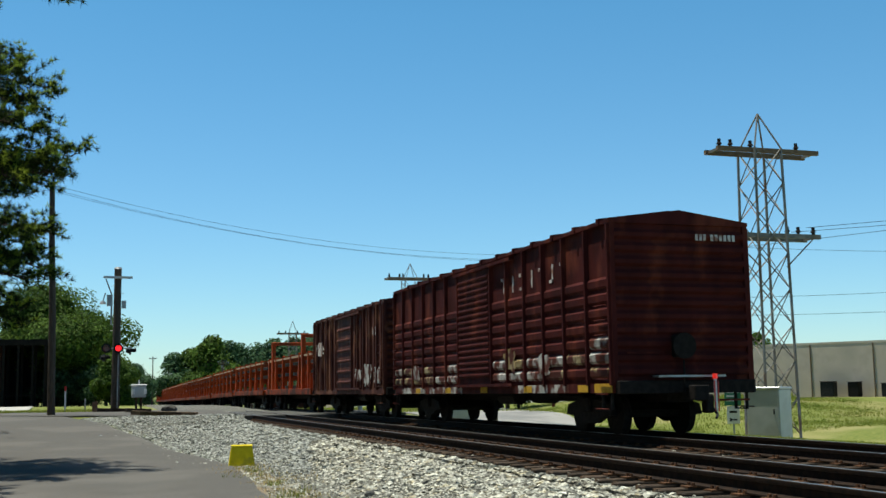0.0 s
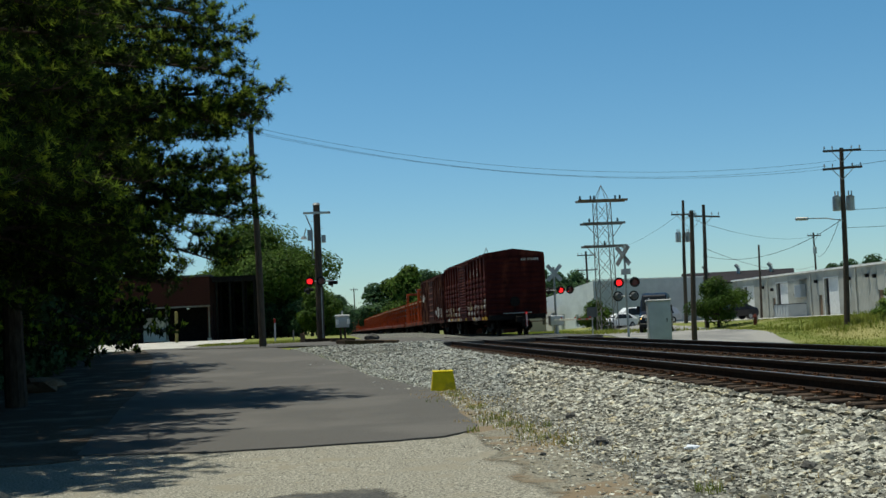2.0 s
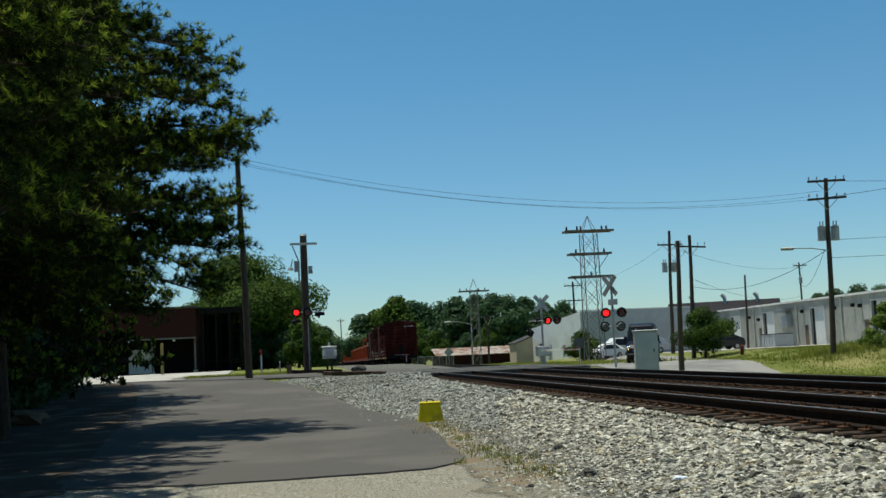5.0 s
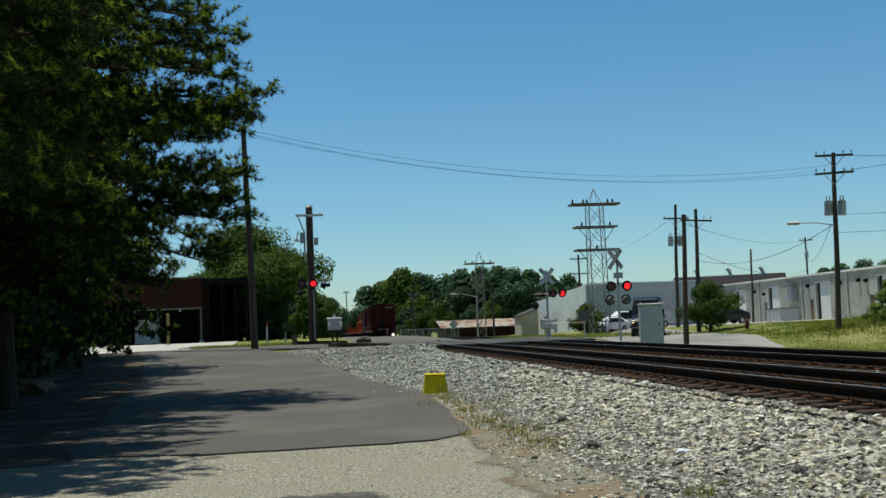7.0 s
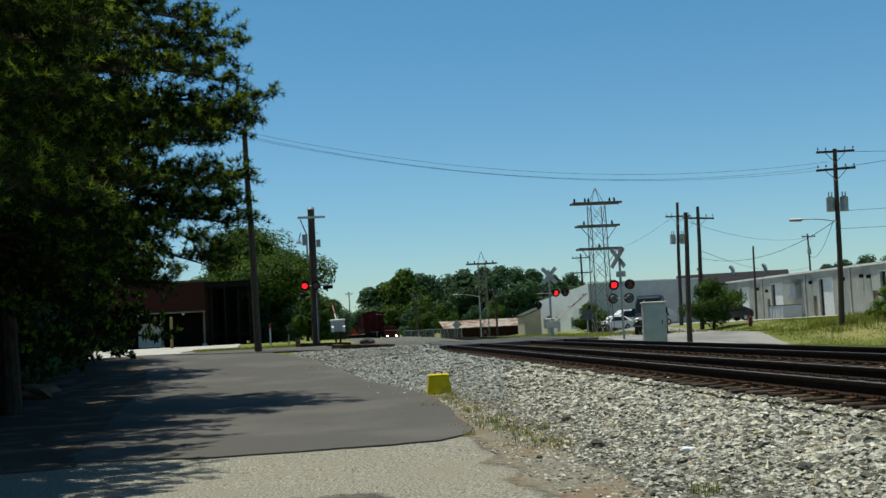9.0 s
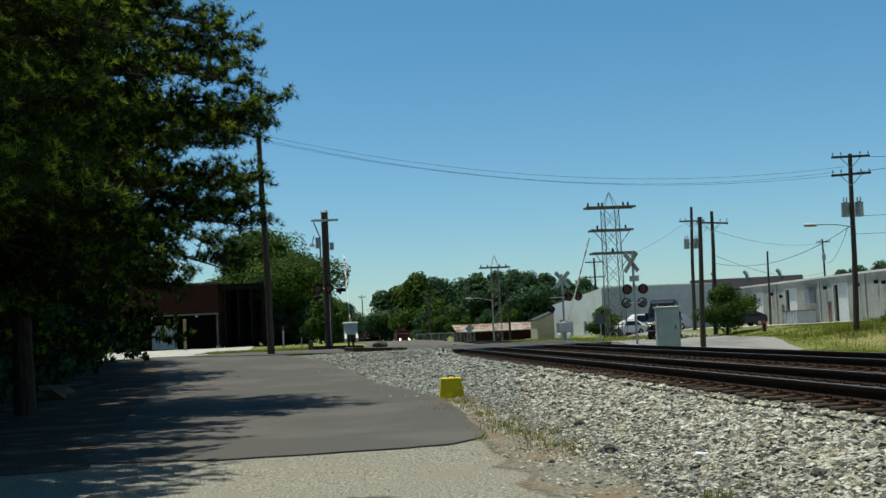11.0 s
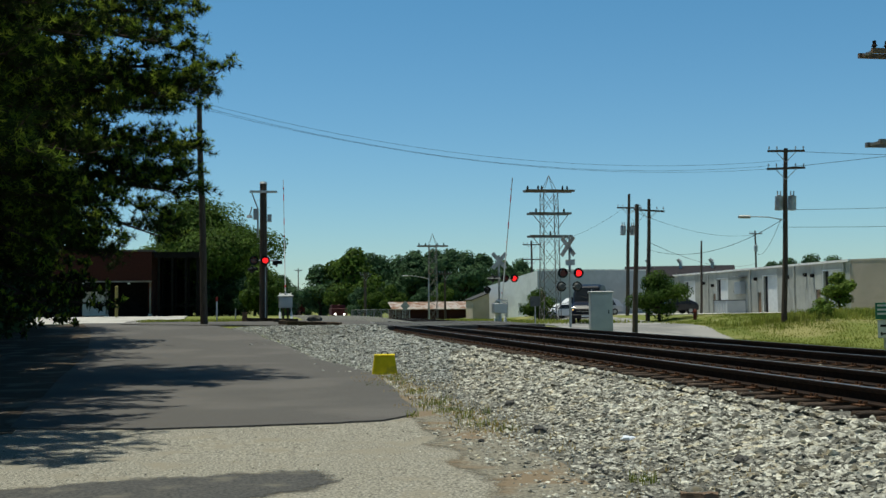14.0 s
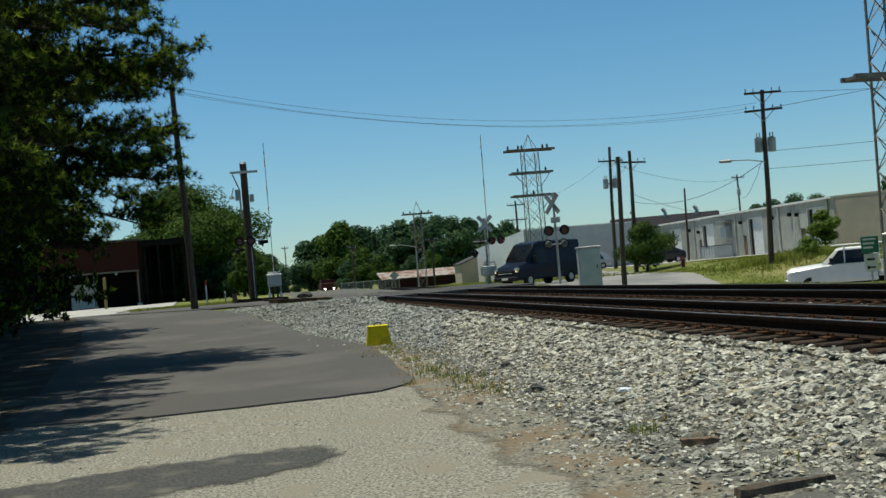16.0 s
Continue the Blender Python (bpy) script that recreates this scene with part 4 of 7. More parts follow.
def pole(label, x, y, z0, height, r=0.16, lean=(0, 0), arms=(), cans=(), lamp=None, yaw=0, group=""):
    """Wooden utility pole: tapered shaft, crossarms with pins, transformer cans, street lamp."""
    t = thing("utility_pole", label, "utility pole", pose(x, y, z0, lean[1], lean[0], 0) @ pose(0, 0, 0, 0, 0, yaw), group=group)
    bm = bmesh.new()
    bmesh.ops.create_cone(bm, cap_ends=True, segments=14, radius1=r, radius2=r * 0.66, depth=height + 0.5, matrix=Matrix.Translation((0, 0, height / 2 - 0.25)))
    bmesh.ops.subdivide_edges(bm, edges=[e for e in bm.edges if abs(e.verts[0].co.z - e.verts[1].co.z) > 1], cuts=6)
    for q in bm.verts:
        q.co.x += 0.02 * math.sin(q.co.z * 0.7 + x)
    part("shaft", bm, POLEWOOD, t)
    for z, w, tilt in arms:
        part("crossarm", box(bmesh.new(), -w, w, -r - 0.10, -r + 0.01, -0.06, 0.06, m=Matrix.Translation((0, 0, z)) @ pose(0, 0, 0, 0, tilt, 0)), POLEWOOD, t)
        part("arm_brace", rods(((-w * 0.55, -r - 0.05, z - 0.03), (0, -r - 0.02, z - 0.65), 0.02), ((w * 0.55, -r - 0.05, z - 0.03), (0, -r - 0.02, z - 0.65), 0.02), n=4), GALV, t)
        for q in (-0.92, -0.5, 0.5, 0.92):
            part("pin_insulator", rods(((q * w, -r - 0.05, z + 0.05), (q * w, -r - 0.05, z + 0.16), 0.02), ((q * w, -r - 0.05, z + 0.14), (q * w, -r - 0.05, z + 0.27), 0.055, 0.035), n=6), GALV, t)
    for z, q in cans:
        part("transformer", rods(((q, -0.1, z - 0.42), (q, -0.1, z + 0.38), 0.23), ((q, -0.1, z + 0.38), (q, -0.1, z + 0.45), 0.19, 0.08), ((q + 0.08, -0.12, z + 0.42), (q + 0.08, -0.12, z + 0.68), 0.035), ((q - 0.08, -0.12, z + 0.42), (q - 0.08, -0.12, z + 0.68), 0.035), n=12), GALV, t, "grey transformer can")
        part("hanger", boxes((min(0, q), max(0, q), -0.06, 0.02, z - 0.05, z + 0.05)), GALV, t)
    if lamp:
        z, reach = lamp
        part("lamp_arm", rods(((0, -0.1, z), (-reach * 0.5, -0.1, z + 0.18), 0.03), ((-reach * 0.5, -0.1, z + 0.18), (-reach, -0.1, z + 0.20), 0.03), n=6), GALV, t)
        part("lamp_head", box(bmesh.new(), -reach - 0.72, -reach, -0.24, 0.04, z + 0.10, z + 0.27, bevel=0.05), GALV, t, "grey cobra street lamp head")
    return t

def wire(label, ends, sag, r=0.012, name="overhead_wire"):
    """Sagging cables between pairs of points; one thing a bundle."""
    t = thing(name, label, "cable", group="overhead wires")
    for a, b in ends:
        a, b = Vector(a), Vector(b)
        n = 18
        pts = [a.lerp(b, k / n) - Vector((0, 0, sag * 4 * (k / n) * (1 - k / n))) for k in range(n + 1)]
        V, F = [], []
        tube(V, F, pts, r, r, 4)
        raw("strand", V, F, CABLE, t)
    return t

TX = 25.2
def tx(y):
    return TX
for y, lb in ((37.8, "grey steel lattice tower with two crossarms"), (89.5, "steel lattice tower with three crossarms behind the crossing"), (147.5, "distant steel lattice tower over the trees")):
    z0 = land(TX, y) + (0.55 if y < 50 else 0.0)
    arms = [(11.1, 2.2, 2.4, False, (-2.0, -1.5, -0.6, 1.5)), (7.7, 2.0, 2.3, True, (0.9, 1.4, 2.1))]
    if y > 50:
        arms = [(10.9, 2.1, 2.1, False, (-1.9, -1.0, -0.7, 1.1, 1.5)), (9.0, 1.8, 1.8, True, (-1.2, 1.2)), (7.1, 1.8, 1.8, True, (0.0,))]
    if y > 120:
        arms = [(9.9, 4.1 / 2, 4.1 / 2, False, (-1.9, -1.0, 0.6, 1.5))]
    lattice_tower(lb, TX, y, z0, 12.7 if y < 50 else (12.2 if y < 120 else 11.6), arms, 1.3 if y < 120 else 1.05, 1.0 if y < 50 else 0.75)

# ---- utility poles along the streets ----
LP = (-1.85, 56.0)
pole("tall dark leaning wooden pole at the drive's edge", *LP, 0.62, 11.2, 0.19, lean=(-1.4, 0))
pole("wooden pole with two crossarms, transformers and street lamp", 30.35, 58.9, 0.45, 9.9, 0.17, lean=(2.0, 0), arms=((9.72, 1.02, 0), (8.72, 1.05, -2)), cans=((6.75, -0.36), (6.75, 0.36)), lamp=(5.75, 1.9), yaw=-24)
pole("wooden pole with a crossarm and two transformer cans", 32.0, 89.8, 0.4, 10.4, 0.17, lean=(1.8, 0), arms=((9.2, 1.0, 0),), cans=((7.3, -0.45), (7.3, 0.35)), yaw=-18)
pole("wooden pole with one crossarm beside the green tree", 28.7, 76.2, 0.2, 8.85, 0.17, lean=(1.6, 0), arms=((8.0, 1.1, 3),), yaw=-18)
pole("plain short wooden pole close behind the track", 16.6, 45.6, 0.18, 5.65, 0.125, lean=(1.6, 0))
pole("thin bare wooden pole before the warehouse", 44.4, 103.2, 0.4, 7.2, 0.13, lean=(1.5, 0))
pole("wooden pole with small transformer beyond the warehouse", 66.0, 135.5, 0.2, 10.6, 0.15, arms=((10.2, 0.9, 0),), cans=((8.3, 0.0),))
pole("double-armed wooden pole beyond the crossing", 34.6, 131.0, -0.2, 9.4, 0.16, arms=((8.9, 1.15, 0), (7.1, 1.2, 0)))
for x, y, h in ((16.4, 150, 6.5), (18.6, 172, 7.5), (10.5, 215, 9.0), (21.5, 118, 5.6)):
    pole("distant wooden pole before the far trees", x, y, land(x, y) - 0.1, h, 0.13, arms=((h - 0.4, 0.7, 0),), group="distant poles")

wire("three thin cables sagging across the tracks", [((LP[0] - 0.2, LP[1], 11.7), (30.2, 58.7, 9.6)), ((LP[0] - 0.2, LP[1], 11.5), (29.6, 58.7, 9.3)), ((LP[0] - 0.2, LP[1], 11.4), (30.9, 58.9, 9.25))], 1.35, 0.009)
wire("cables from pole to pole past the warehouse", [((30.3, 58.9, 9.2), (62, 20, 12.0)), ((30.3, 58.9, 10.2), (70, 55, 10.5)), ((30.3, 58.9, 6.8), (66, 45, 8.3)), ((30.3, 58.9, 5.8), (66, 45, 7.0))], 0.5, 0.014)
wire("slack cables between street poles", [((30.3, 58.9, 6.3), (66, 135.5, 8.0)), ((28.7, 76.2, 5.4), (30.3, 58.9, 6.2)), ((32, 89.8, 9.6), (66, 135.5, 10.3)), ((28.7, 76.2, 6.0), (66, 135.5, 6.5))], 1.0, 0.016)
wire("cables running on from the lattice tower", [((TX + 2.0, 37.8, 7.9), (75, 10, 13.5)), ((TX + 1.3, 37.8, 7.7), (75, 10, 12.6))], 0.8, 0.012)
wire("thin cables between the street poles past the crossing", [((28.7, 76.2, 8.2), (32, 89.8, 9.7)), ((32, 89.8, 9.7), (34.6, 131, 9.0))], 1.0, 0.010)

# ---- level crossing gear ----
SHUTTERS = []
def lamp_unit(parent, x, y, z, yaw, side, lit=True, r=0.155):
    """Flasher: round backboard, hood, red lens, and an added dark flap under the hood that covers the glowing lens to
    imitate the lamp being off.
    """
    m = pose(x, y, z, 0, 0, yaw)
    b = part("backboard", rods(((0, 0, 0), (0, 0.02, 0), r * 1.62), n=24), BLACK, parent, m=m)
    part("housing", rods(((0, 0.02, 0), (0, 0.22, 0), r * 0.95, r * 0.7), n=16), BLACK, b)
    bm = bmesh.new()
    n = 14
    for k in range(n):
        a0, a1 = radians(-20 + 220 * k / n), radians(-20 + 220 * (k + 1) / n)
        q = [bm.verts.new((r * 1.12 * math.cos(a), yy, r * 1.12 * math.sin(a))) for a, yy in ((a0, 0), (a1, 0), (a1, -0.28), (a0, -0.28))]
        bm.faces.new(q)
    bmesh.ops.solidify(bm, geom=bm.faces[:], thickness=0.006)
    part("hood", bm, BLACK, b)
    part("lens", rods(((0, -0.030, 0), (0, -0.002, 0), r * 0.9, r), n=20), REDGLOW if lit else GREYLENS, b, "red roundel lens" if lit else "unlit grey lens")
    if lit:
        flap = part("shutter", rods(((0, -0.004, -r), (0, 0.004, -r), r * 1.05), n=20), REDDARK, b, "added dark flap that stands for the unlit lens", m=pose(0, -0.045, r))
        SHUTTERS.append((flap, side, pose(0, -0.045, r), r))
    return b

def crossbuck(parent, z, yaw, y=-0.12):
    for s in (-1, 1):
        part("crossbuck_blade", box(bmesh.new(), -0.61, 0.61, -0.012, 0.012, -0.115, 0.115, m=pose(0, 0, z, 0, 0, yaw) @ pose(0, y + s * 0.014, 0, 0, s * 48, 0)), GALV, parent, "dull grey crossbuck board")

GATES = []
def gate_arm(parent, x, y, z, yaw, length):
    """Barrier arm on a pivot: drawn lying along its own +y, with counterweights behind."""
    arm = part("gate_arm", box(bmesh.new(), -0.02, 0.02, 0.0, length * 0.55, -0.06, 0.06, bevel=0.008), WHITE, parent, "white and red barrier arm", m=pose(x, y, z, 0, 0, yaw))
    part("arm_tip", box(bmesh.new(), -0.016, 0.016, length * 0.55, length, -0.035, 0.035), GALV, arm)
    for k in range(2):
        y0 = length * (0.62 + 0.2 * k)
        h = 0.062 if y0 + 0.4 < length * 0.55 else 0.037
        part("red_stripe", box(bmesh.new(), -0.023, 0.023, y0, y0 + 0.42, -h, h), REDPAINT, arm)
    for s in (-1, 1):
        part("counterweight_arm", boxes((s * 0.30 - 0.02, s * 0.30 + 0.02, -0.85, 0.55, -0.05, 0.05)), WHITE, arm)
        part("counterweight", boxes((s * 0.30 - 0.06, s * 0.30 + 0.06, -1.0, -0.62, -0.13, 0.13), bevel=0.01), WHITE, arm)
    part("arm_yoke", boxes((-0.3, 0.3, 0.42, 0.50, -0.03, 0.03)), WHITE, arm)
    for k in range(3):
        part("arm_lamp", rods(((0, 0.9 + k * length * 0.4, 0.05), (0, 0.9 + k * length * 0.4, 0.14), 0.04)), REDPAINT, arm)
    GATES.append((arm, x, y, z, yaw))
    return arm

def left_signal():
    t = thing("crossing_signal", "weathered wooden signal pole with red flashers", "crossing signal", pose(1.12, 62.0, 0.72))
    part("pole", rods(((0, 0, -0.4), (0, 0, 7.6), 0.225, 0.185), n=16), POLEWOOD, t)
    part("pole_cap", rods(((0, 0, 7.6), (0, 0, 7.72), 0.23, 0.16), n=12), GALV, t)
    # white stands in for the sun's glint along the arm
    part("crossarm", box(bmesh.new(), -0.75, 0.75, -0.34, -0.2, 7.08, 7.20), WHITE, t, "crossarm with the sun's glint in its white colour")
    part("conduit", rods(((-0.30, -0.2, 4.6), (-0.30, -0.2, 6.2), 0.05), ((-0.30, -0.2, 6.2), (-0.62, -0.25, 7.05), 0.035)), GALV, t)
    part("conduit", rods(((0.1, -0.25, 0.2), (0.1, -0.25, 3.0), 0.03)), GALV, t)
    part("bell", rods(((-0.75, -0.2, 5.7), (-0.75, -0.2, 5.85), 0.18, 0.12), ((-0.75, -0.2, 5.85), (-0.62, -0.2, 6.3), 0.03), n=12), GALV, t)
    part("junction_box", boxes((-0.55, -0.25, -0.3, -0.1, 5.6, 6.2), (0.22, 0.45, -0.2, 0.1, 5.5, 5.9)), GALV, t)
    for k in range(8):
        part("pole_step", rods(((-0.34 if k % 2 else 0.34, 0, 3.9 + k * 0.4), (0, 0, 3.9 + k * 0.4), 0.012), n=5), GALV, t)
    part("lamp_bar", rods(((-0.62, -0.3, 3.35), (0.75, -0.3, 3.35), 0.03)), GALV, t)
    lamp_unit(t, -0.52, -0.36, 3.35, 2, 0)
    lamp_unit(t, 0.10, -0.36, 3.35, 2, 1)
    lamp_unit(t, 0.72, -0.15, 3.20, 105, 0, False, 0.13)
    lamp_unit(t, -0.62, -0.1, 2.85, 120, 0, False, 0.13)
left_signal()

def left_gate():
    t = thing("crossing_gate", "grey gate machine with white barrier arm", "crossing gate", pose(2.25, 60.0, 0.74))
    part("mast", rods(((-0.12, 0, -0.5), (-0.12, 0, 0.85), 0.055), ((0.12, 0, -0.5), (0.12, 0, 0.85), 0.055)), TIEWOOD, t)
    part("machine", boxes((-0.36, 0.36, -0.28, 0.28, 0.72, 1.30), bevel=0.03), CABINET, t)
    part("machine_lid", boxes((-0.40, 0.40, -0.32, 0.32, 1.30, 1.40), bevel=0.03), WHITE, t, "pale lid")
    part("finial", rods(((0, 0, 1.38), (0, 0, 1.62), 0.06, 0.03)), GALV, t)
    gate_arm(t, 0.0, 0.0, 1.02, 0, 7.5)
left_gate()

def far_gate():
    t = thing("crossing_gate", "galvanised crossing mast with crossbuck and barrier", "crossing gate", pose(14.95, 64.2, 0.36))
    part("mast", rods(((0, 0, 0), (0, 0, 4.1), 0.065)), GALV, t)
    part("base", boxes((-0.75, 0.75, -0.45, 0.45, -0.25, 0.12), bevel=0.04), CONCRETE, t, "concrete footing")
    part("machine", boxes((-0.42, 0.42, -0.35, 0.25, 0.65, 1.25), bevel=0.04), CABINET, t)
    part("machine_foot", rods(((0, 0, 0.1), (0, 0, 0.65), 0.16, 0.12)), GALV, t)
    crossbuck(t, 3.75, 0)
    part("lamp_bar", rods(((-0.75, -0.1, 2.72), (0.95, -0.1, 2.72), 0.03)), GALV, t)
    lamp_unit(t, 0.32, -0.2, 2.72, 8, 0, True, 0.15)
    lamp_unit(t, 0.88, -0.2, 2.72, 8, 1, True, 0.15)
    lamp_unit(t, -0.35, 0.05, 2.72, 100, 0, False)
    lamp_unit(t, -0.72, 0.0, 2.05, 150, 0, False, 0.13)
    gate_arm(t, 0.12, 0.0, 0.98, 180, 8.0)
far_gate()

def near_mast():
    t = thing("crossing_signal", "galvanised crossing mast with four flashers and crossbuck", "crossing signal", pose(15.85, 52.7, 0.28))
    part("mast", rods(((0, 0, -0.3), (0, 0, 4.65), 0.06)), GALV, t)
    part("base", boxes((-0.3, 0.3, -0.3, 0.3, -0.3, 0.08), bevel=0.03), CONCRETE, t)
    crossbuck(t, 4.1, -58)
    part("track_count_sign", box(bmesh.new(), -0.3, 0.3, -0.01, 0.01, -0.14, 0.14, m=pose(0, -0.1, 3.3, 0, 0, -58)), WHITE, t)
    for q, z in ((-0.05, 2.78), (0.05, 2.12)):
        part("lamp_bar", rods(((-0.42, q, z), (0.42, q, z), 0.028)), GALV, t)
    lamp_unit(t, -0.40, -0.16, 2.78, -6, 0)
    lamp_unit(t, 0.40, -0.16, 2.78, -6, 1)
    for s in (-0.40, 0.40):
        b = part("backboard", rods(((s, 0.10, 2.12), (s, 0.12, 2.12), 0.25), n=24), BLACK, t)
        part("housing", rods(((s, -0.08, 2.12), (s, 0.1, 2.12), 0.12, 0.19), n=16), GREYLENS, b, "grey back of a lamp housing")
near_mast()

def cabinet(label, x, y, z, w, d, h, yaw, m):
    t = thing("signal_cabinet", label, "equipment cabinet", pose(x, y, z, 0, 0, yaw))
    part("body", boxes((-w / 2, w / 2, -d / 2, d / 2, 0.0, h - 0.08), bevel=0.015), m, t)
    part("roof", boxes((-w / 2 - 0.04, w / 2 + 0.04, -d / 2 - 0.06, d / 2 + 0.06, h - 0.08, h), bevel=0.02), m, t)
    part("door", boxes((-w / 2 + 0.05, w / 2 - 0.05, -d / 2 - 0.018, -d / 2, 0.08, h - 0.14), bevel=0.006), m, t)
    part("door_handle", boxes((w / 2 - 0.2, w / 2 - 0.16, -d / 2 - 0.05, -d / 2 - 0.018, h * 0.5, h * 0.5 + 0.16), bevel=0.008), BLACKIRON, t)
    part("plinth", boxes((-w / 2 - 0.06, w / 2 + 0.06, -d / 2 - 0.06, d / 2 + 0.06, -0.3, 0.0)), CONCRETE, t)
    for k in range(2):
        part("lifting_eye", rods(((w * (k - 0.5) * 0.8, 0, h), (w * (k - 0.5) * 0.8, 0, h + 0.08), 0.025)), GALV, t)
    return t
cabinet("grey aluminium signal cabinet by the level crossing", 15.1, 45.7, 0.16, 0.95, 0.7, 1.92, -12, CABINET)
cabinet("pale aluminium cabinet standing in the grass", 20.5, 30.9, -0.12, 1.05, 1.15, 1.70, -52, CABINET)

def sign_post(label, x, y, z, h, panels, yaw=0, name="sign_post", category="sign"):
    t = thing(name, label, category, pose(x, y, z, 0, 0, yaw))
    part("post", boxes((-0.03, 0.03, -0.02, 0.02, -0.3, h)), GALV, t)
    for z0, z1, w, m in panels:
        part("panel", boxes((-w / 2, w / 2, -0.035, -0.021, z0, z1), bevel=0.004), m, t)
        if m is SIGNGREEN:
            for k in range(3):
                part("lettering_bar", boxes((-w * 0.38, w * (0.36 - 0.1 * k), -0.038, -0.035, z1 - 0.12 - k * 0.13, z1 - 0.06 - k * 0.13)), WHITE, t)
    return t
sign_post("green notice sign on a thin post by the cabinet", 19.75, 31.8, -0.2, 1.75, ((1.20, 1.72, 0.52, SIGNGREEN), (0.62, 1.17, 0.40, WHITE)), -35)
part("arrow_bar", boxes((-0.12, 0.12, -0.038, -0.036, 0.72, 0.77), (-0.12, -0.06, -0.038, -0.036, 0.69, 0.80)), BLACK, bpy.data.objects["sign_post"])
part("symbol_bar", boxes((-0.12, 0.12, -0.038, -0.036, 0.96, 1.03)), BLACK, bpy.data.objects["sign_post"])
sign_post("back of a small sign on a thin post", 17.3, 64.8, 0.25, 1.75, ((1.15, 1.75, 0.6, GREYLENS),), -10)
sign_post("red-tipped white marker post by the drive", -1.4, 62.5, 0.75, 1.35, ((0.1, 1.1, 0.09, WHITE), (1.1, 1.35, 0.1, REDPAINT)), 0, "marker_post", "marker post")
sign_post("short grey marker post in the grass", -0.4, 63.5, 0.75, 0.7, ((0.1, 0.65, 0.07, GALV),), 0, "marker_post", "marker post")

def yellow_bollard(label, x, y, z, h):
    t = thing("bollard", label, "bollard", pose(x, y, z))
    part("shaft", rods(((0, 0, -0.3), (0, 0, h - 0.05), 0.11), ((0, 0, h - 0.05), (0, 0, h), 0.11, 0.06), n=14), mat("dull yellow bollard paint", (0.25, 0.21, 0.07), (0.20, 0.17, 0.06), 0.8, scale=5, bump=0.1), t)
yellow_bollard("tall dull yellow steel bollard before the dock", -8.9, 82.5, 0.75, 2.35)

HYDRANT = mat("faded red hydrant paint", (0.16, 0.035, 0.022), (0.11, 0.024, 0.016), 0.7, scale=9, bump=0.05)
def hydrant(x, y, z):
    t = thing("fire_hydrant", "small red fire hydrant in the verge", "fire hydrant", pose(x, y, z))
    part("barrel", rods(((0, 0, -0.2), (0, 0, 0.55), 0.12), ((0, 0, 0.5), (0, 0, 0.56), 0.17), n=12), HYDRANT, t)
    part("bonnet", rods(((0, 0, 0.56), (0, 0, 0.74), 0.14, 0.05), n=12), HYDRANT, t)
    part("nozzle", rods(((-0.2, 0, 0.42), (0.2, 0, 0.42), 0.06), n=8), GALV, t)
hydrant(30.1, 71.0, 0.38)

# ---- buildings ----
def wall_between(parent, a, b, z0, z1, thick, m, holes=(), name="wall", z1b=None, label=""):
    """A wall from a to b with holes (from, to, sill, head), built of whole pieces round the openings. Its outer face lies on the line."""
    a, b = Vector((*a, 0)), Vector((*b, 0))
    L = (b - a).length
    ang = math.degrees(math.atan2(b.y - a.y, b.x - a.x))
    bm = bmesh.new()
    cuts = sorted({0.0, L, *[h[0] for h in holes], *[h[1] for h in holes]})
    for p, q in zip(cuts, cuts[1:]):
        here = [h for h in holes if h[0] <= p + 1e-6 and h[1] >= q - 1e-6]
        if here:
            h = here[0]
            if h[2] > z0 + 0.01:
                box(bm, p, q, 0, thick, z0, h[2])
            box(bm, p, q, 0, thick, h[3], z1)
        else:
            box(bm, p, q, 0, thick, z0, z1)
    bmesh.ops.remove_doubles(bm, verts=bm.verts[:], dist=0.001)
    if z1b is not None:
        for q in bm.verts:
            if abs(q.co.z - z1) < 1e-4:
                q.co.z = z1 + (z1b - z1) * q.co.x / L
    ob = part(name, bm, m, parent, label, m=Matrix.Translation((a.x, a.y, 0)) @ pose(0, 0, 0, 0, 0, ang))
    return ob

def roller_door(parent, wall, x0, x1, z0, z1, m=DOORGREY):
    d = part("roller_door", boxes((x0 + 0.5, x1, 0.22, 0.26, z0, z1)), m, wall)
    # black strip paints the shade of the far door reveal
    part("door_seal", boxes((x0, x0 + 0.5, 0.20, 0.26, z0, z1)), BLACK, wall, "black strip for the shaded door reveal")
    n = int((z1 - z0) / 0.45)
    for k in range(n):
        part("slat", boxes((x0 + 0.52, x1 - 0.02, 0.205, 0.22, z0 + 0.02 + k * (z1 - z0) / n, z0 - 0.02 + (k + 1) * (z1 - z0) / n)), m, d)

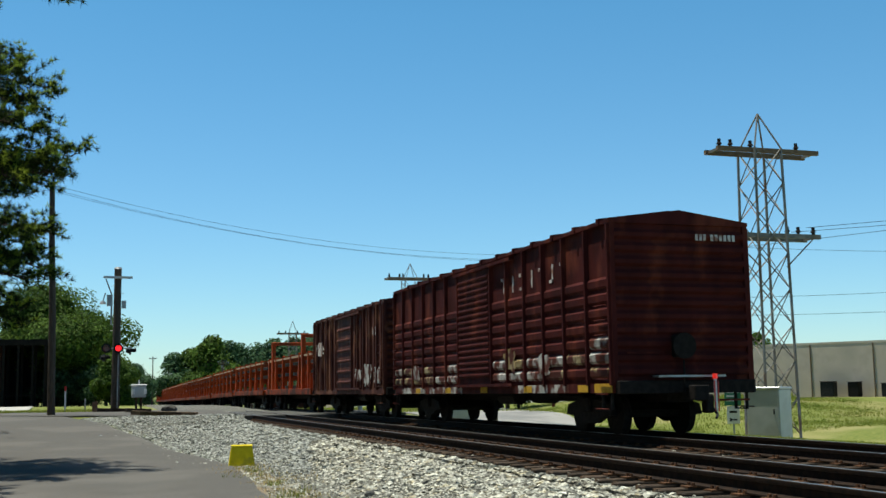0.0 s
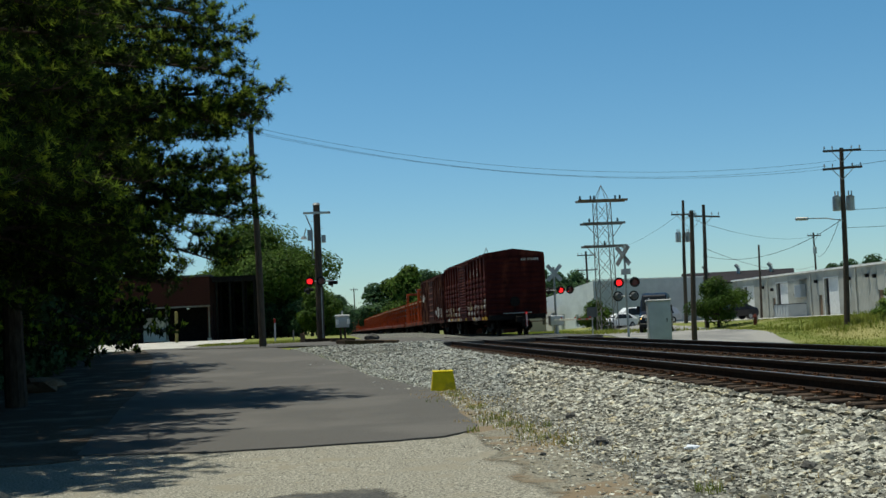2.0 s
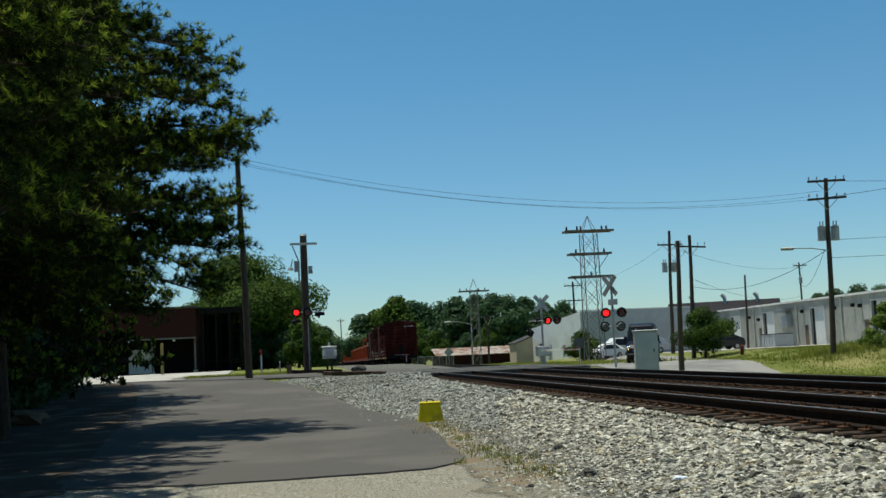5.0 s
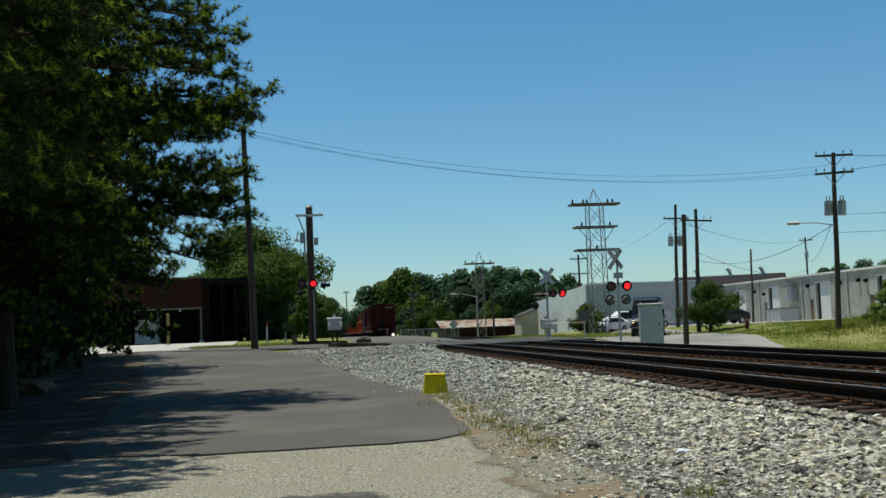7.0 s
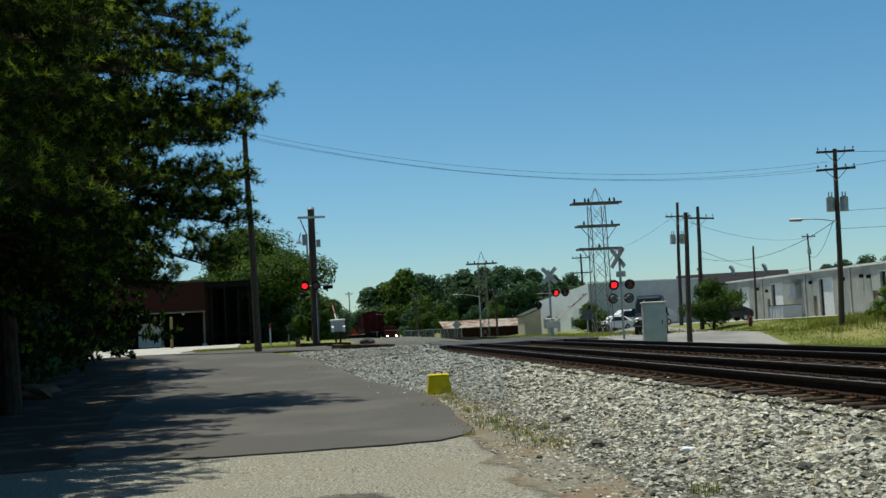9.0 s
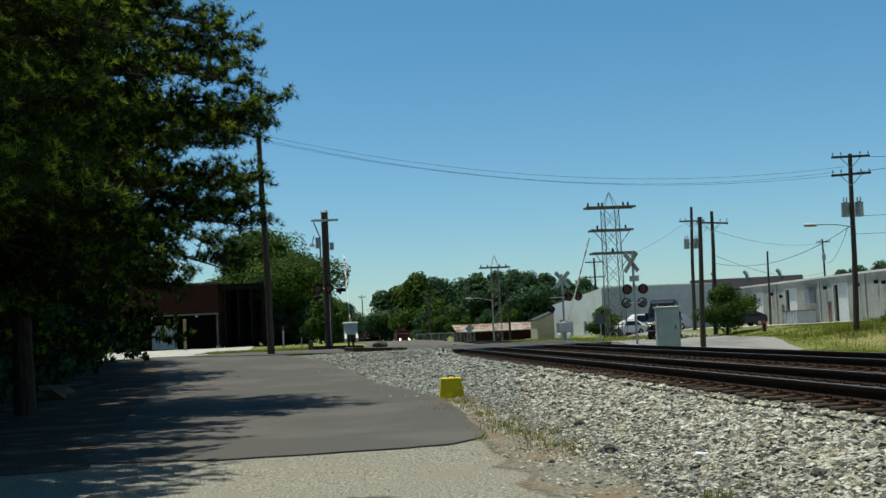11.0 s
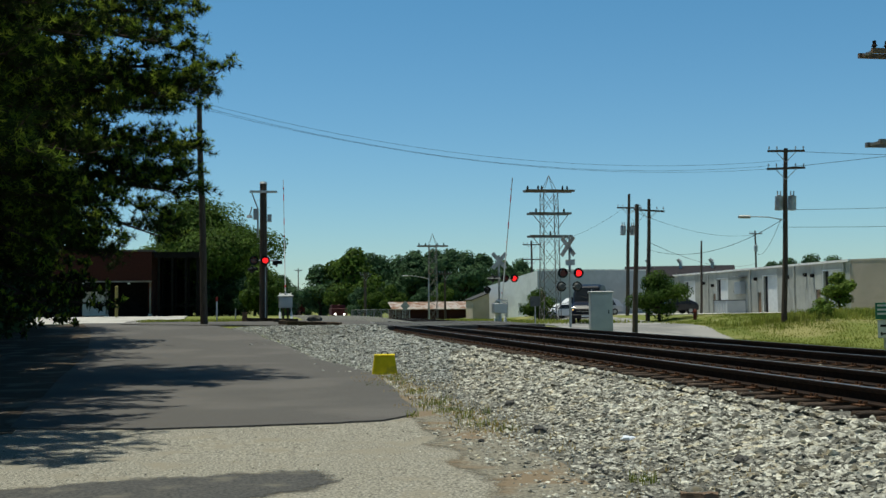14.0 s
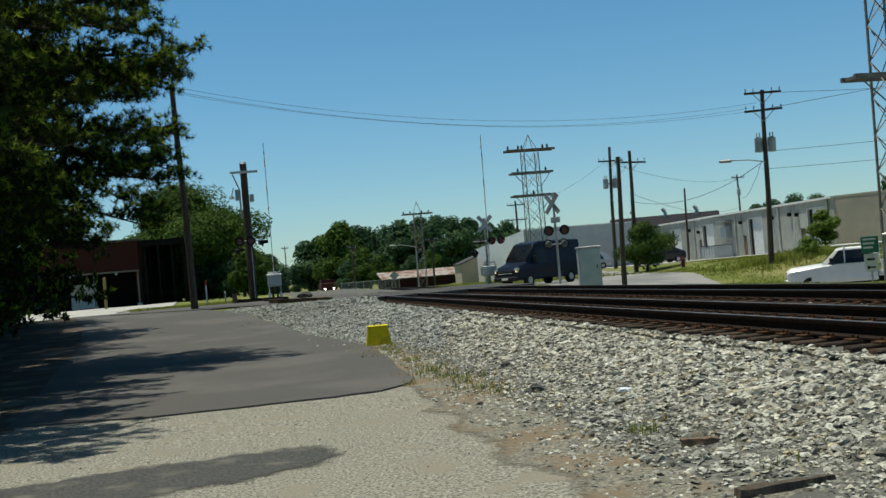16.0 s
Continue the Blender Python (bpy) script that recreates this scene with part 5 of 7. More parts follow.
def warehouse():
    t = thing("warehouse", "long pale metal warehouse with roller doors", "warehouse")
    A, B, C = (45.5, 77.7), (49.3, 122.0), (61.1, 51.7)
    z0, z1 = 0.0, 4.56
    Ls = math.hypot(B[0] - A[0], B[1] - A[1])
    doors = [(1.5, 4.7, 0.4, 3.95), (14.2, 17.4, 0.4, 3.85), (26.8, 30.0, 0.4, 3.85), (37.2, 40.6, 0.4, 3.8)]
    small = [(5.3, 6.2, 0.4, 2.5), (18.0, 18.9, 0.4, 2.4), (30.5, 31.3, 0.4, 2.4)]
    w = wall_between(t, B, A, z0, z1, 0.7, METALWALL, [(Ls - b, Ls - a, lo, hi) for a, b, lo, hi in doors + small], "side_wall")
    for a, b, lo, hi in doors:
        roller_door(t, w, Ls - b, Ls - a, lo, hi)
    for a, b, lo, hi in small:
        part("side_door", boxes((Ls - b + 0.03, Ls - a - 0.03, 0.1, 0.15, lo, hi)), WOODWEATHER, w, "brown side door")
    for q in (0.9, 10.3, 20.5, 32.5, 43.0):
        part("downpipe", boxes((Ls - q - 0.08, Ls - q + 0.08, -0.14, -0.002, z0, z1 - 0.05), bevel=0.02), METALWALL, w)
    for k in range(145):
        x0 = 0.2 + k * 0.305
        if not any(Ls - hi - 0.1 < x0 < Ls - lo + 0.1 for lo, hi, _, _ in doors + small):
            part("wall_rib", boxes((x0, x0 + 0.05, -0.022, -0.002, z0, z1 - 0.02)), METALWALL, w)
    for lo, hi, sill, head in doors:
        part("door_frame", boxes((Ls - hi - 0.10, Ls - hi, -0.03, 0.02, sill, head + 0.1), (Ls - lo, Ls - lo + 0.10, -0.03, 0.02, sill, head + 0.1), (Ls - hi, Ls - lo, -0.03, 0.02, head, head + 0.1)), DOORGREY, w)
    for q, h in ((11.6, 3.5), (7.9, 3.6), (6.5, 3.5), (19.0, 3.5), (24.3, 2.4), (31.0, 3.1), (33.8, 3.4)):
        part("wall_fixture", boxes((Ls - q - 0.16, Ls - q + 0.16, -0.28, -0.002, h, h + 0.3), bevel=0.04), BLACKIRON, w, "dark wall lamp box")
    part("air_unit", boxes((Ls - 23.6, Ls - 21.9, -0.55, -0.03, 2.3, 3.5), bevel=0.03), GREYWALL, w, "grey wall air unit")
    part("eave_trim", boxes((-0.1, Ls + 0.1, -0.18, 0.3, z1, z1 + 0.16)), WHITE, w, "white eave gutter")
    part("awning", boxes((Ls - 23.4, Ls - 21.4, -1.0, 0, 3.95, 4.05)), GALV, w)
    e = wall_between(t, A, C, z0, z1, 0.25, TANWALL, (), "end_wall", label="tan painted end wall")
    for k in range(5):
        part("downpipe", rods(((9.0 + k * 4.6, -0.05, 0.3), (9.0 + k * 4.6, -0.05, z1), 0.045), n=6), WOODWEATHER, e)
    part("cap_trim", boxes((-0.1, 30.3, -0.02, 0.3, z1, z1 + 0.16)), TANWALL, e)
    for p, q in ((C, (74, 117)), ((74, 117), B)):
        wall_between(t, p, q, z0, z1, 0.25, METALWALL, (), "back_wall")
    bm = bmesh.new()
    prism(bm, [(A[0] + 0.1, A[1] + 0.1), (C[0], C[1] + 0.1), (73.9, 116.9), (B[0] + 0.1, B[1] - 0.1)], z1 + 0.02, z1 + 0.16, "z")
    part("roof", bm, ROOFTAR, t)
warehouse()

def white_building():
    t = thing("block_building", "white and blue-grey block building past the crossing", "building")
    L, K, R = (29.1, 133.0), (32.2, 119.5), (46.0, 122.5)
    z0 = -0.9
    w = wall_between(t, L, K, z0, 3.6, 0.3, WHITEWALL, [(3.0, 4.0, -0.4, 1.9), (5.6, 6.5, -0.4, 1.7), (9.2, 10.0, 0.2, 1.6)], "side_wall", 5.2, "white sunlit side wall")
    for a, b, lo, hi in [(3.0, 4.0, -0.4, 1.9), (5.6, 6.5, -0.4, 1.7), (9.2, 10.0, 0.2, 1.6)]:
        part("door_leaf", boxes((a, b, 0.15, 0.2, lo, hi)), GREYWALL, w)
    # front faces away from the sun; its shade is put into the grey
    wall_between(t, K, R, z0, 5.2, 0.3, GREYWALL, (), "front_wall", 5.3, "plain wall with shade in its blue-grey colour")
    part("parapet", boxes((0, 14.15, -0.05, 0.3, 5.25, 5.36)), WHITE, t, m=Matrix.Translation((*K, 0)) @ pose(0, 0, 0, 0, 0, math.degrees(math.atan2(3.0, 13.8))))
    wall_between(t, R, (43, 137), z0, 5.2, 0.3, GREYWALL, (), "back_wall")
    wall_between(t, (43, 137), L, z0, 3.6, 0.3, GREYWALL, (), "back_wall")
    bm = bmesh.new()
    q = [bm.verts.new(p) for p in ((L[0], L[1], 3.5), (K[0], K[1] + 0.1, 5.1), (R[0], R[1], 5.1), (43, 137, 5.0))]
    bm.faces.new(q)
    bmesh.ops.solidify(bm, geom=bm.faces[:], thickness=0.1)
    part("roof", bm, ROOFTAR, t)
white_building()

def tan_shed():
    t = thing("leaning_shed", "small weathered tan shed against the white building", "shed")
    bm = boxes((26.6, 28.6, 128.0, 132.0, -1.0, 2.0))
    for q in bm.verts:
        if q.co.z > 1 and q.co.x > 28:
            q.co.z += 0.8
    part("wall", bm, TANWALL, t)
    part("roof", box(bmesh.new(), -1.25, 1.15, -2.2, 2.2, 0, 0.1, m=Matrix.Translation((27.6, 130, 2.42)) @ pose(0, 0, 0, 0, -21, 0)), ROOFTAR, t)
    t2 = thing("low_shed", "long low shed with rusty pale roof", "shed", pose(26.2, 150, -0.8))
    part("wall", boxes((-6, 4.5, 0, 5, 0, 1.7)), BRICK, t2)
    part("roof", box(bmesh.new(), -6.3, 4.8, -0.6, 4.2, 0, 0.1, m=pose(0, 0, 1.75, 12, 0, 0)), RUSTROOF, t2, "rusty white sheet roof")
    for k in range(9):
        part("roof_rib", box(bmesh.new(), -6.0 + k * 1.3, -5.94 + k * 1.3, -0.6, 4.2, 0.1, 0.14, m=pose(0, 0, 1.75, 12, 0, 0)), RUSTROOF, t2)
tan_shed()

def gable_house():
    t = thing("gable_building", "low building with dark sheet roof and vents", "building", pose(59.0, 143.0, 0.0, 0, 0, -22))
    part("wall", boxes((-7.5, 6.5, -4, 4, -1, 4.8)), GREYWALL, t)
    bm = bmesh.new()
    prism(bm, [(-4.4, 5.0), (0, 6.5), (4.4, 5.0), (4.4, 4.85), (-4.4, 4.85)], -7.8, 6.8, "x")
    part("roof", bm, SHINGLE, t)
    for k in range(3):
        part("roof_vent", rods(((-4.5 + k * 4.2, -1.0, 5.9), (-4.5 + k * 4.2, -1.0, 6.9), 0.22), ((-4.5 + k * 4.2, -1.0, 6.9), (-4.9 + k * 4.2, -1.0, 7.35), 0.3, 0.2), n=8), GALV, t)
gable_house()

def dock_building():
    t = thing("dock_building", "dark brick loading dock with open bays and canopy", "building")
    z0, zt = 0.55, 6.15
    y = 95.0
    # the upper brick front over two open bays
    part("upper_wall", boxes((-24.0, -7.45, y, y + 0.35, 3.75, zt)), BRICK, t)
    part("lintel", boxes((-24.0, -7.45, y - 0.04, y + 0.4, 3.62, 3.74)), TOWERSTEEL, t, "dull steel lintel")
    for x in (-24.0, -18.4, -14.9, -11.15, -7.65):
        part("column", boxes((x + 0.03, x + 0.15, y + 0.05, y + 0.25, z0 - 0.3, 3.62), bevel=0.01), TOWERSTEEL, t)
        part("column_foot", boxes((x - 0.08, x + 0.26, y - 0.03, y + 0.33, z0 - 0.3, z0 + 0.45), bevel=0.02), CONCRETE, t)
    # bay walls, soffit and floor carry the deep bay shade in their colour
    part("back_wall", boxes((-24, -13.4, y + 3.2, y + 3.5, z0 - 0.3, 3.9), (-11.3, -7.4, y + 3.2, y + 3.5, z0 - 0.3, 3.9), (-13.4, -11.3, y + 3.2, y + 3.5, 2.9, 3.9), (-13.4, -11.3, y + 3.2, y + 3.5, z0 - 0.3, 0.85)), SHADEWALL, t)
    d = part("dock_door", boxes((-13.4, -11.3, y + 3.28, y + 3.34, 0.85, 2.9)), WHITE, t, "white dock door")
    for k in range(4):
        part("door_panel", boxes((-13.35, -11.35, y + 3.255, y + 3.28, 0.88 + k * 0.51, 1.34 + k * 0.51)), WHITE, d)
    part("side_wall", boxes((-24.3, -24, y, y + 14, z0 - 0.3, zt)), BRICK, t)
    part("side_wall", boxes((-7.75, -7.45, y + 0.36, y + 14, z0 - 0.3, zt - 0.02)), BRICK, t)
    part("rear_wall", boxes((-24, -7.75, y + 13.7, y + 14, z0 - 0.3, zt)), BRICK, t)
    part("soffit", boxes((-23.9, -7.8, y + 0.36, y + 3.19, 3.74, 3.84)), SHADEWALL, t)
    part("roof", boxes((-24.4, -7.3, y - 0.1, y + 14.1, zt + 0.002, zt + 0.16)), ROOFTAR, t)
    for k in range(2):
        part("bay_lamp", boxes((-12.95 + k * 3.6, -12.75 + k * 3.6, y - 0.14, y - 0.045, 3.45, 3.58), bevel=0.02), WHITE, t)
    # the open canopy on posts
    part("canopy_roof", boxes((-7.25, -3.6, y + 0.3, y + 12, zt - 0.25, zt - 0.02)), ROOFTAR, t)
    part("canopy_fascia", boxes((-7.25, -3.6, y + 0.2, y + 0.29, zt - 0.5, zt - 0.02)), SHADEWALL, t)
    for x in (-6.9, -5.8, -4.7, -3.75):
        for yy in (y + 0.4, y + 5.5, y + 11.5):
            part("canopy_post", boxes((x - 0.09, x + 0.09, yy - 0.09, yy + 0.09, z0 - 0.3, zt - 0.26)), SHADEWALL, t)
    # black panel added for the deep shade at the back of the canopy
    part("canopy_back_wall", boxes((-7.25, -5.0, y + 11.6, y + 11.8, z0 - 0.3, zt - 0.26)), SHADEWALL, t)
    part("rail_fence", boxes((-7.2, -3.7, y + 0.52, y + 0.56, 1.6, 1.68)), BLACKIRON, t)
    part("dock_floor", boxes((-23.9, -7.8, y + 0.4, y + 3.19, z0 - 0.3, z0 + 0.12)), SHADEWALL, t)
dock_building()

def chain_fence():
    t = thing("wire_fence", "long grey wire fence before the far trees", "fence", pose(17.5, 140, -0.65))
    for k in range(9):
        part("post", rods(((k * 1.0 - 4, k * 0.5, -0.2), (k * 1.0 - 4, k * 0.5, 1.6), 0.04), n=6), GALV, t)
    bm = bmesh.new()
    for k in range(8):
        for j in range(9):
            a = k * 1.0 - 4 + j / 9
            rod(bm, (a, k * 0.5 + j / 18, 0), (a, k * 0.5 + j / 18, 1.55), 0.012, n=3)
    part("wire_mesh", bm, GALV, t)
    part("top_rail", rods(((-4, 0, 1.6), (4, 4.0, 1.6), 0.03), n=6), GALV, t)
chain_fence()

def street_lamp(x, y, z, h):
    t = thing("street_lamp", "thin grey street lamp beyond the crossing", "street lamp", pose(x, y, z))
    part("pole", rods(((0, 0, -0.2), (0, 0, h), 0.08, 0.05)), GALV, t)
    part("arm", rods(((0, 0, h), (-1.6, 0, h + 0.35), 0.035), ((-1.6, 0, h + 0.35), (-2.6, 0, h + 0.38), 0.035)), GALV, t)
    part("head", boxes((-3.2, -2.5, -0.15, 0.15, h + 0.30, h + 0.45), bevel=0.04), GALV, t)
street_lamp(21.9, 131, -0.6, 5.2)
diamond = sign_post("diamond sign back on a post beyond the tracks", 19.3, 133, -0.6, 2.4, (), 0)
part("panel", box(bmesh.new(), -0.42, 0.42, -0.035, -0.021, -0.42, 0.42, m=pose(0, 0, 2.0, 0, 45, 0)), GALV, diamond)

def bin_box(label, x, y, w, h, m):
    t = thing("waste_bin", label, "bin", pose(x, y, land(x, y), 0, 0, -58))
    part("body", boxes((-w / 2, w / 2, -0.4, 0.4, 0, h), bevel=0.04), m, t)
    part("lid", boxes((-w / 2 - 0.03, w / 2 + 0.03, -0.44, 0.44, h, h + 0.06), bevel=0.02), BLACK, t)
bin_box("black wheeled bin against the tan wall", 50.3, 68.3, 0.95, 1.05, BLACK)
bin_box("dark bin against the tan wall", 51.3, 66.7, 0.75, 1.0, BLACKIRON)
bin_box("dark bin against the tan wall", 52.6, 64.6, 1.0, 0.9, BLACK)

# ---- vehicles, drawn with the nose towards +y ----
def body_shell(bm, stations):
    """Loft of rounded sections along y: (y, half width at the sill, half width at the top, z low, z shoulder, z top)."""
    rings = []
    for y, w0, w1, z0, zs, z1 in stations:
        pts = [(-w0 * 0.92, z0), (-w0, z0 + 0.1), (-w0, zs), (-w1, z1 - 0.06), (-w1 + 0.10, z1), (w1 - 0.10, z1), (w1, z1 - 0.06), (w0, zs), (w0, z0 + 0.1), (w0 * 0.92, z0)]
        rings.append([bm.verts.new((x, y, z)) for x, z in pts])
    n = len(rings[0])
    for a, b in zip(rings, rings[1:]):
        for i in range(n):
            bm.faces.new((a[i], b[i], b[(i + 1) % n], a[(i + 1) % n]))
    bm.faces.new(rings[0])
    bm.faces.new(rings[-1][::-1])
    bmesh.ops.recalc_face_normals(bm, faces=bm.faces)
    return bm

def wheels(t, w, ys, r, rim=GALV):
    for y in ys:
        for s in (-1, 1):
            x = s * w
            wl = part("wheel", rods(((x - 0.11, y, r), (x + 0.11, y, r), r), n=22), RUBBER, t)
            part("rim", rods(((x + s * 0.06, y, r), (x + s * 0.118, y, r), r * 0.62, r * 0.55), n=16), rim, wl)

def quad_plate(t, name, pts, m, thick=0.012, label=""):
    bm = bmesh.new()
    bm.faces.new([bm.verts.new(p) for p in pts])
    bmesh.ops.solidify(bm, geom=bm.faces[:], thickness=thick)
    return part(name, bm, m, t, label)

def cargo_van(label, m):
    t = thing("cargo_van", label, "van", m)
    bm = body_shell(bmesh.new(), [(-2.90, 0.94, 0.78, 0.45, 1.2, 2.45), (-2.80, 0.99, 0.84, 0.38, 1.25, 2.56), (0.6, 0.99, 0.84, 0.36, 1.25, 2.58), (1.15, 0.99, 0.80, 0.36, 1.25, 2.46), (1.95, 0.99, 0.84, 0.36, 1.12, 1.42), (2.65, 0.95, 0.84, 0.40, 0.98, 1.18), (2.85, 0.86, 0.76, 0.48, 0.82, 0.98)])
    part("body", bm, CARBLUE, t)
    quad_plate(t, "windscreen", [(-0.76, 1.24, 2.36), (0.76, 1.24, 2.36), (0.84, 1.93, 1.50), (-0.84, 1.93, 1.50)], GLASS, 0.02)
    for s in (-1, 1):
        quad_plate(t, "side_window", [(s * 0.985, 0.25, 1.40), (s * 0.985, 1.55, 1.36), (s * 0.90, 1.12, 2.10), (s * 0.90, 0.25, 2.15)], GLASS, 0.02)
        part("headlamp", boxes((s * 0.78 - 0.14, s * 0.78 + 0.14, 2.60, 2.82, 0.82, 1.10), bevel=0.03), CHROME, t)
        part("indicator", boxes((s * 0.76 - 0.06, s * 0.76 + 0.06, 2.78, 2.845, 0.84, 0.93)), AMBERGLOW, t, "lit amber indicator")
        part("side_mirror", boxes((s * 1.05 - 0.1, s * 1.05 + 0.1, 1.30, 1.46, 1.35, 1.75), bevel=0.03), BLACK, t)
        part("side_trim", boxes((s * 0.995 - 0.012, s * 0.995 + 0.012, -2.5, 1.6, 0.72, 0.80)), BLACK, t)
    part("grille", boxes((-0.58, 0.58, 2.80, 2.88, 0.68, 0.94), bevel=0.02), BLACK, t)
    part("grille_bar", boxes((-0.56, 0.56, 2.87, 2.89, 0.79, 0.82)), CHROME, t)
    part("bumper", boxes((-0.93, 0.93, 2.70, 2.94, 0.36, 0.62), bevel=0.05), BLACK, t)
    part("plate", boxes((-0.25, 0.25, 2.94, 2.95, 0.44, 0.56)), WHITE, t)
    part("wiper", rods(((-0.3, 1.86, 1.62), (0.4, 1.72, 1.78), 0.012), n=4), BLACK, t)
    wheels(t, 0.88, (-1.75, 1.85), 0.35)
    return t

def work_pickup(label, m):
    t = thing("work_pickup", label, "pickup truck", m)
    part("cab", body_shell(bmesh.new(), [(-0.75, 0.96, 0.74, 0.48, 1.18, 1.86), (-0.68, 0.97, 0.78, 0.46, 1.2, 1.90), (0.55, 0.97, 0.78, 0.46, 1.2, 1.90), (0.80, 0.97, 0.78, 0.46, 1.2, 1.84), (1.45, 0.98, 0.88, 0.46, 1.15, 1.27), (2.70, 0.95, 0.84, 0.50, 1.0, 1.16), (2.85, 0.90, 0.78, 0.55, 0.9, 1.05)]), CARWHITE, t)
    for s in (-1, 1):
        quad_plate(t, "side_window", [(s * 0.975, -0.60, 1.24), (s * 0.975, 1.18, 1.24), (s * 0.83, 0.72, 1.78), (s * 0.83, -0.60, 1.80)], GLASS, 0.025)
        part("side_mirror", boxes((s * 1.08 - 0.09, s * 1.08 + 0.09, 0.98, 1.10, 1.22, 1.50), bevel=0.02), BLACK, t)
        part("headlamp", boxes((s * 0.72 - 0.16, s * 0.72 + 0.16, 2.74, 2.86, 0.80, 1.0), bevel=0.02), CHROME, t)
        part("tool_box", boxes((s * 0.90 - 0.12, s * 0.90 + 0.12, -3.2, -0.95, 0.72, 1.28), bevel=0.02), WHITE, t, "white side tool box")
        for k in range(3):
            part("box_door", boxes((s * 1.025 - 0.008, s * 1.025 + 0.008, -3.1 + k * 0.72, -2.45 + k * 0.72, 0.80, 1.22)), WHITE, t)
            part("box_latch", boxes((s * 1.035 - 0.008, s * 1.035 + 0.008, -2.8 + k * 0.72, -2.74 + k * 0.72, 1.05, 1.15)), BLACK, t)
        part("rack_rail", rods(((s * 0.95, -3.2, 2.0), (s * 0.95, 1.0, 2.0), 0.03)), WHITE, t)
        for y in (-3.1, -1.9, -0.85, 0.5):
            part("rack_post", rods(((s * 0.95, y, 1.2), (s * 0.95, y, 2.0), 0.028)), WHITE, t)
        part("rack_midrail", rods(((s * 0.95, -3.2, 1.72), (s * 0.95, -0.85, 1.72), 0.02)), WHITE, t)
    quad_plate(t, "windscreen", [(-0.70, 0.86, 1.80), (0.70, 0.86, 1.80), (0.84, 1.42, 1.30), (-0.84, 1.42, 1.30)], GLASS, 0.02)
    quad_plate(t, "rear_window", [(-0.6, -0.77, 1.3), (0.6, -0.77, 1.3), (0.56, -0.77, 1.78), (-0.56, -0.77, 1.78)], GLASS, 0.02)
    part("bed", boxes((-0.78, 0.78, -3.2, -0.80, 0.62, 0.78), (-0.78, 0.78, -3.22, -3.14, 0.62, 1.2)), CARWHITE, t)
    part("chassis", boxes((-0.45, 0.45, -3.2, 2.6, 0.38, 0.60)), BLACKIRON, t)
    part("rack_cross_bar", rods(((-0.95, -3.1, 2.0), (0.95, -3.1, 2.0), 0.028), ((-0.95, -0.85, 2.0), (0.95, -0.85, 2.0), 0.028), ((-0.95, 0.5, 2.0), (0.95, 0.5, 2.0), 0.028)), WHITE, t)
    part("bumper", boxes((-0.95, 0.95, 2.78, 2.95, 0.48, 0.70), bevel=0.03), CHROME, t)
    part("grille", boxes((-0.52, 0.52, 2.80, 2.88, 0.74, 1.0)), BLACK, t)
    wheels(t, 0.86, (-2.15, 1.90), 0.38)
    return t

def parked_car(label, paint, m, suv=False):
    h = 1.72 if suv else 1.45
    t = thing("parked_car", label, "car", m)
    part("body", body_shell(bmesh.new(), [(-2.25, 0.80, 0.72, 0.42, 0.75, 0.95), (-2.15, 0.88, 0.80, 0.32, 0.8, 1.02), (-1.9, 0.90, 0.76, 0.30, 0.9, h - 0.32), (-1.2, 0.90, 0.64, 0.30, 0.92, h), (0.3, 0.90, 0.64, 0.30, 0.92, h), (1.15, 0.90, 0.78, 0.30, 0.88, 1.0), (2.1, 0.87, 0.78, 0.34, 0.72, 0.84), (2.28, 0.78, 0.70, 0.42, 0.62, 0.74)]), paint, t)
    for s in (-1, 1):
        quad_plate(t, "side_window", [(s * 0.90, -1.5, 0.98), (s * 0.90, 0.9, 0.96), (s * 0.70, 0.25, h - 0.1), (s * 0.70, -1.15, h - 0.1)], GLASS, 0.02)
        part("headlamp", boxes((s * 0.66 - 0.13, s * 0.66 + 0.13, 2.12, 2.27, 0.58, 0.72), bevel=0.02), CHROME, t)
    quad_plate(t, "windscreen", [(-0.6, 0.36, h - 0.06), (0.6, 0.36, h - 0.06), (0.74, 1.12, 1.03), (-0.74, 1.12, 1.03)], GLASS, 0.02)
    quad_plate(t, "rear_window", [(-0.6, -1.28, h - 0.08), (0.6, -1.28, h - 0.08), (0.72, -1.9, h - 0.38), (-0.72, -1.9, h - 0.38)], GLASS, 0.02)
    wheels(t, 0.80, (-1.35, 1.4), 0.32)
    return t

VAN = cargo_van("dark blue high-roofed cargo van with lit indicators", pose(23.6, 72.0, land(23.6, 72) + 0.03, 0, 0, 159))
PICKUP = work_pickup("white work pickup with ladder rack and tool boxes", pose(26, 43, -0.4, 0, 0, 60))
parked_car("white car parked before the grey wall", CARWHITE, pose(29.6, 102.5, land(29.6, 102.5) + 0.03, 0, 0, 120))
parked_car("white car parked beside the grey wall", CARWHITE, pose(32.0, 106.0, land(32.0, 106.0) + 0.03, 0, 0, 100), True)
parked_car("silver sport utility car parked by the wall", CARSILVER, pose(35.0, 106.5, land(35, 106.5) + 0.03, 0, 0, 90), True)
parked_car("black car parked behind the green tree", CARBLACK, pose(39.8, 99.0, land(39.8, 99.0) + 0.03, 0, 0, 95))

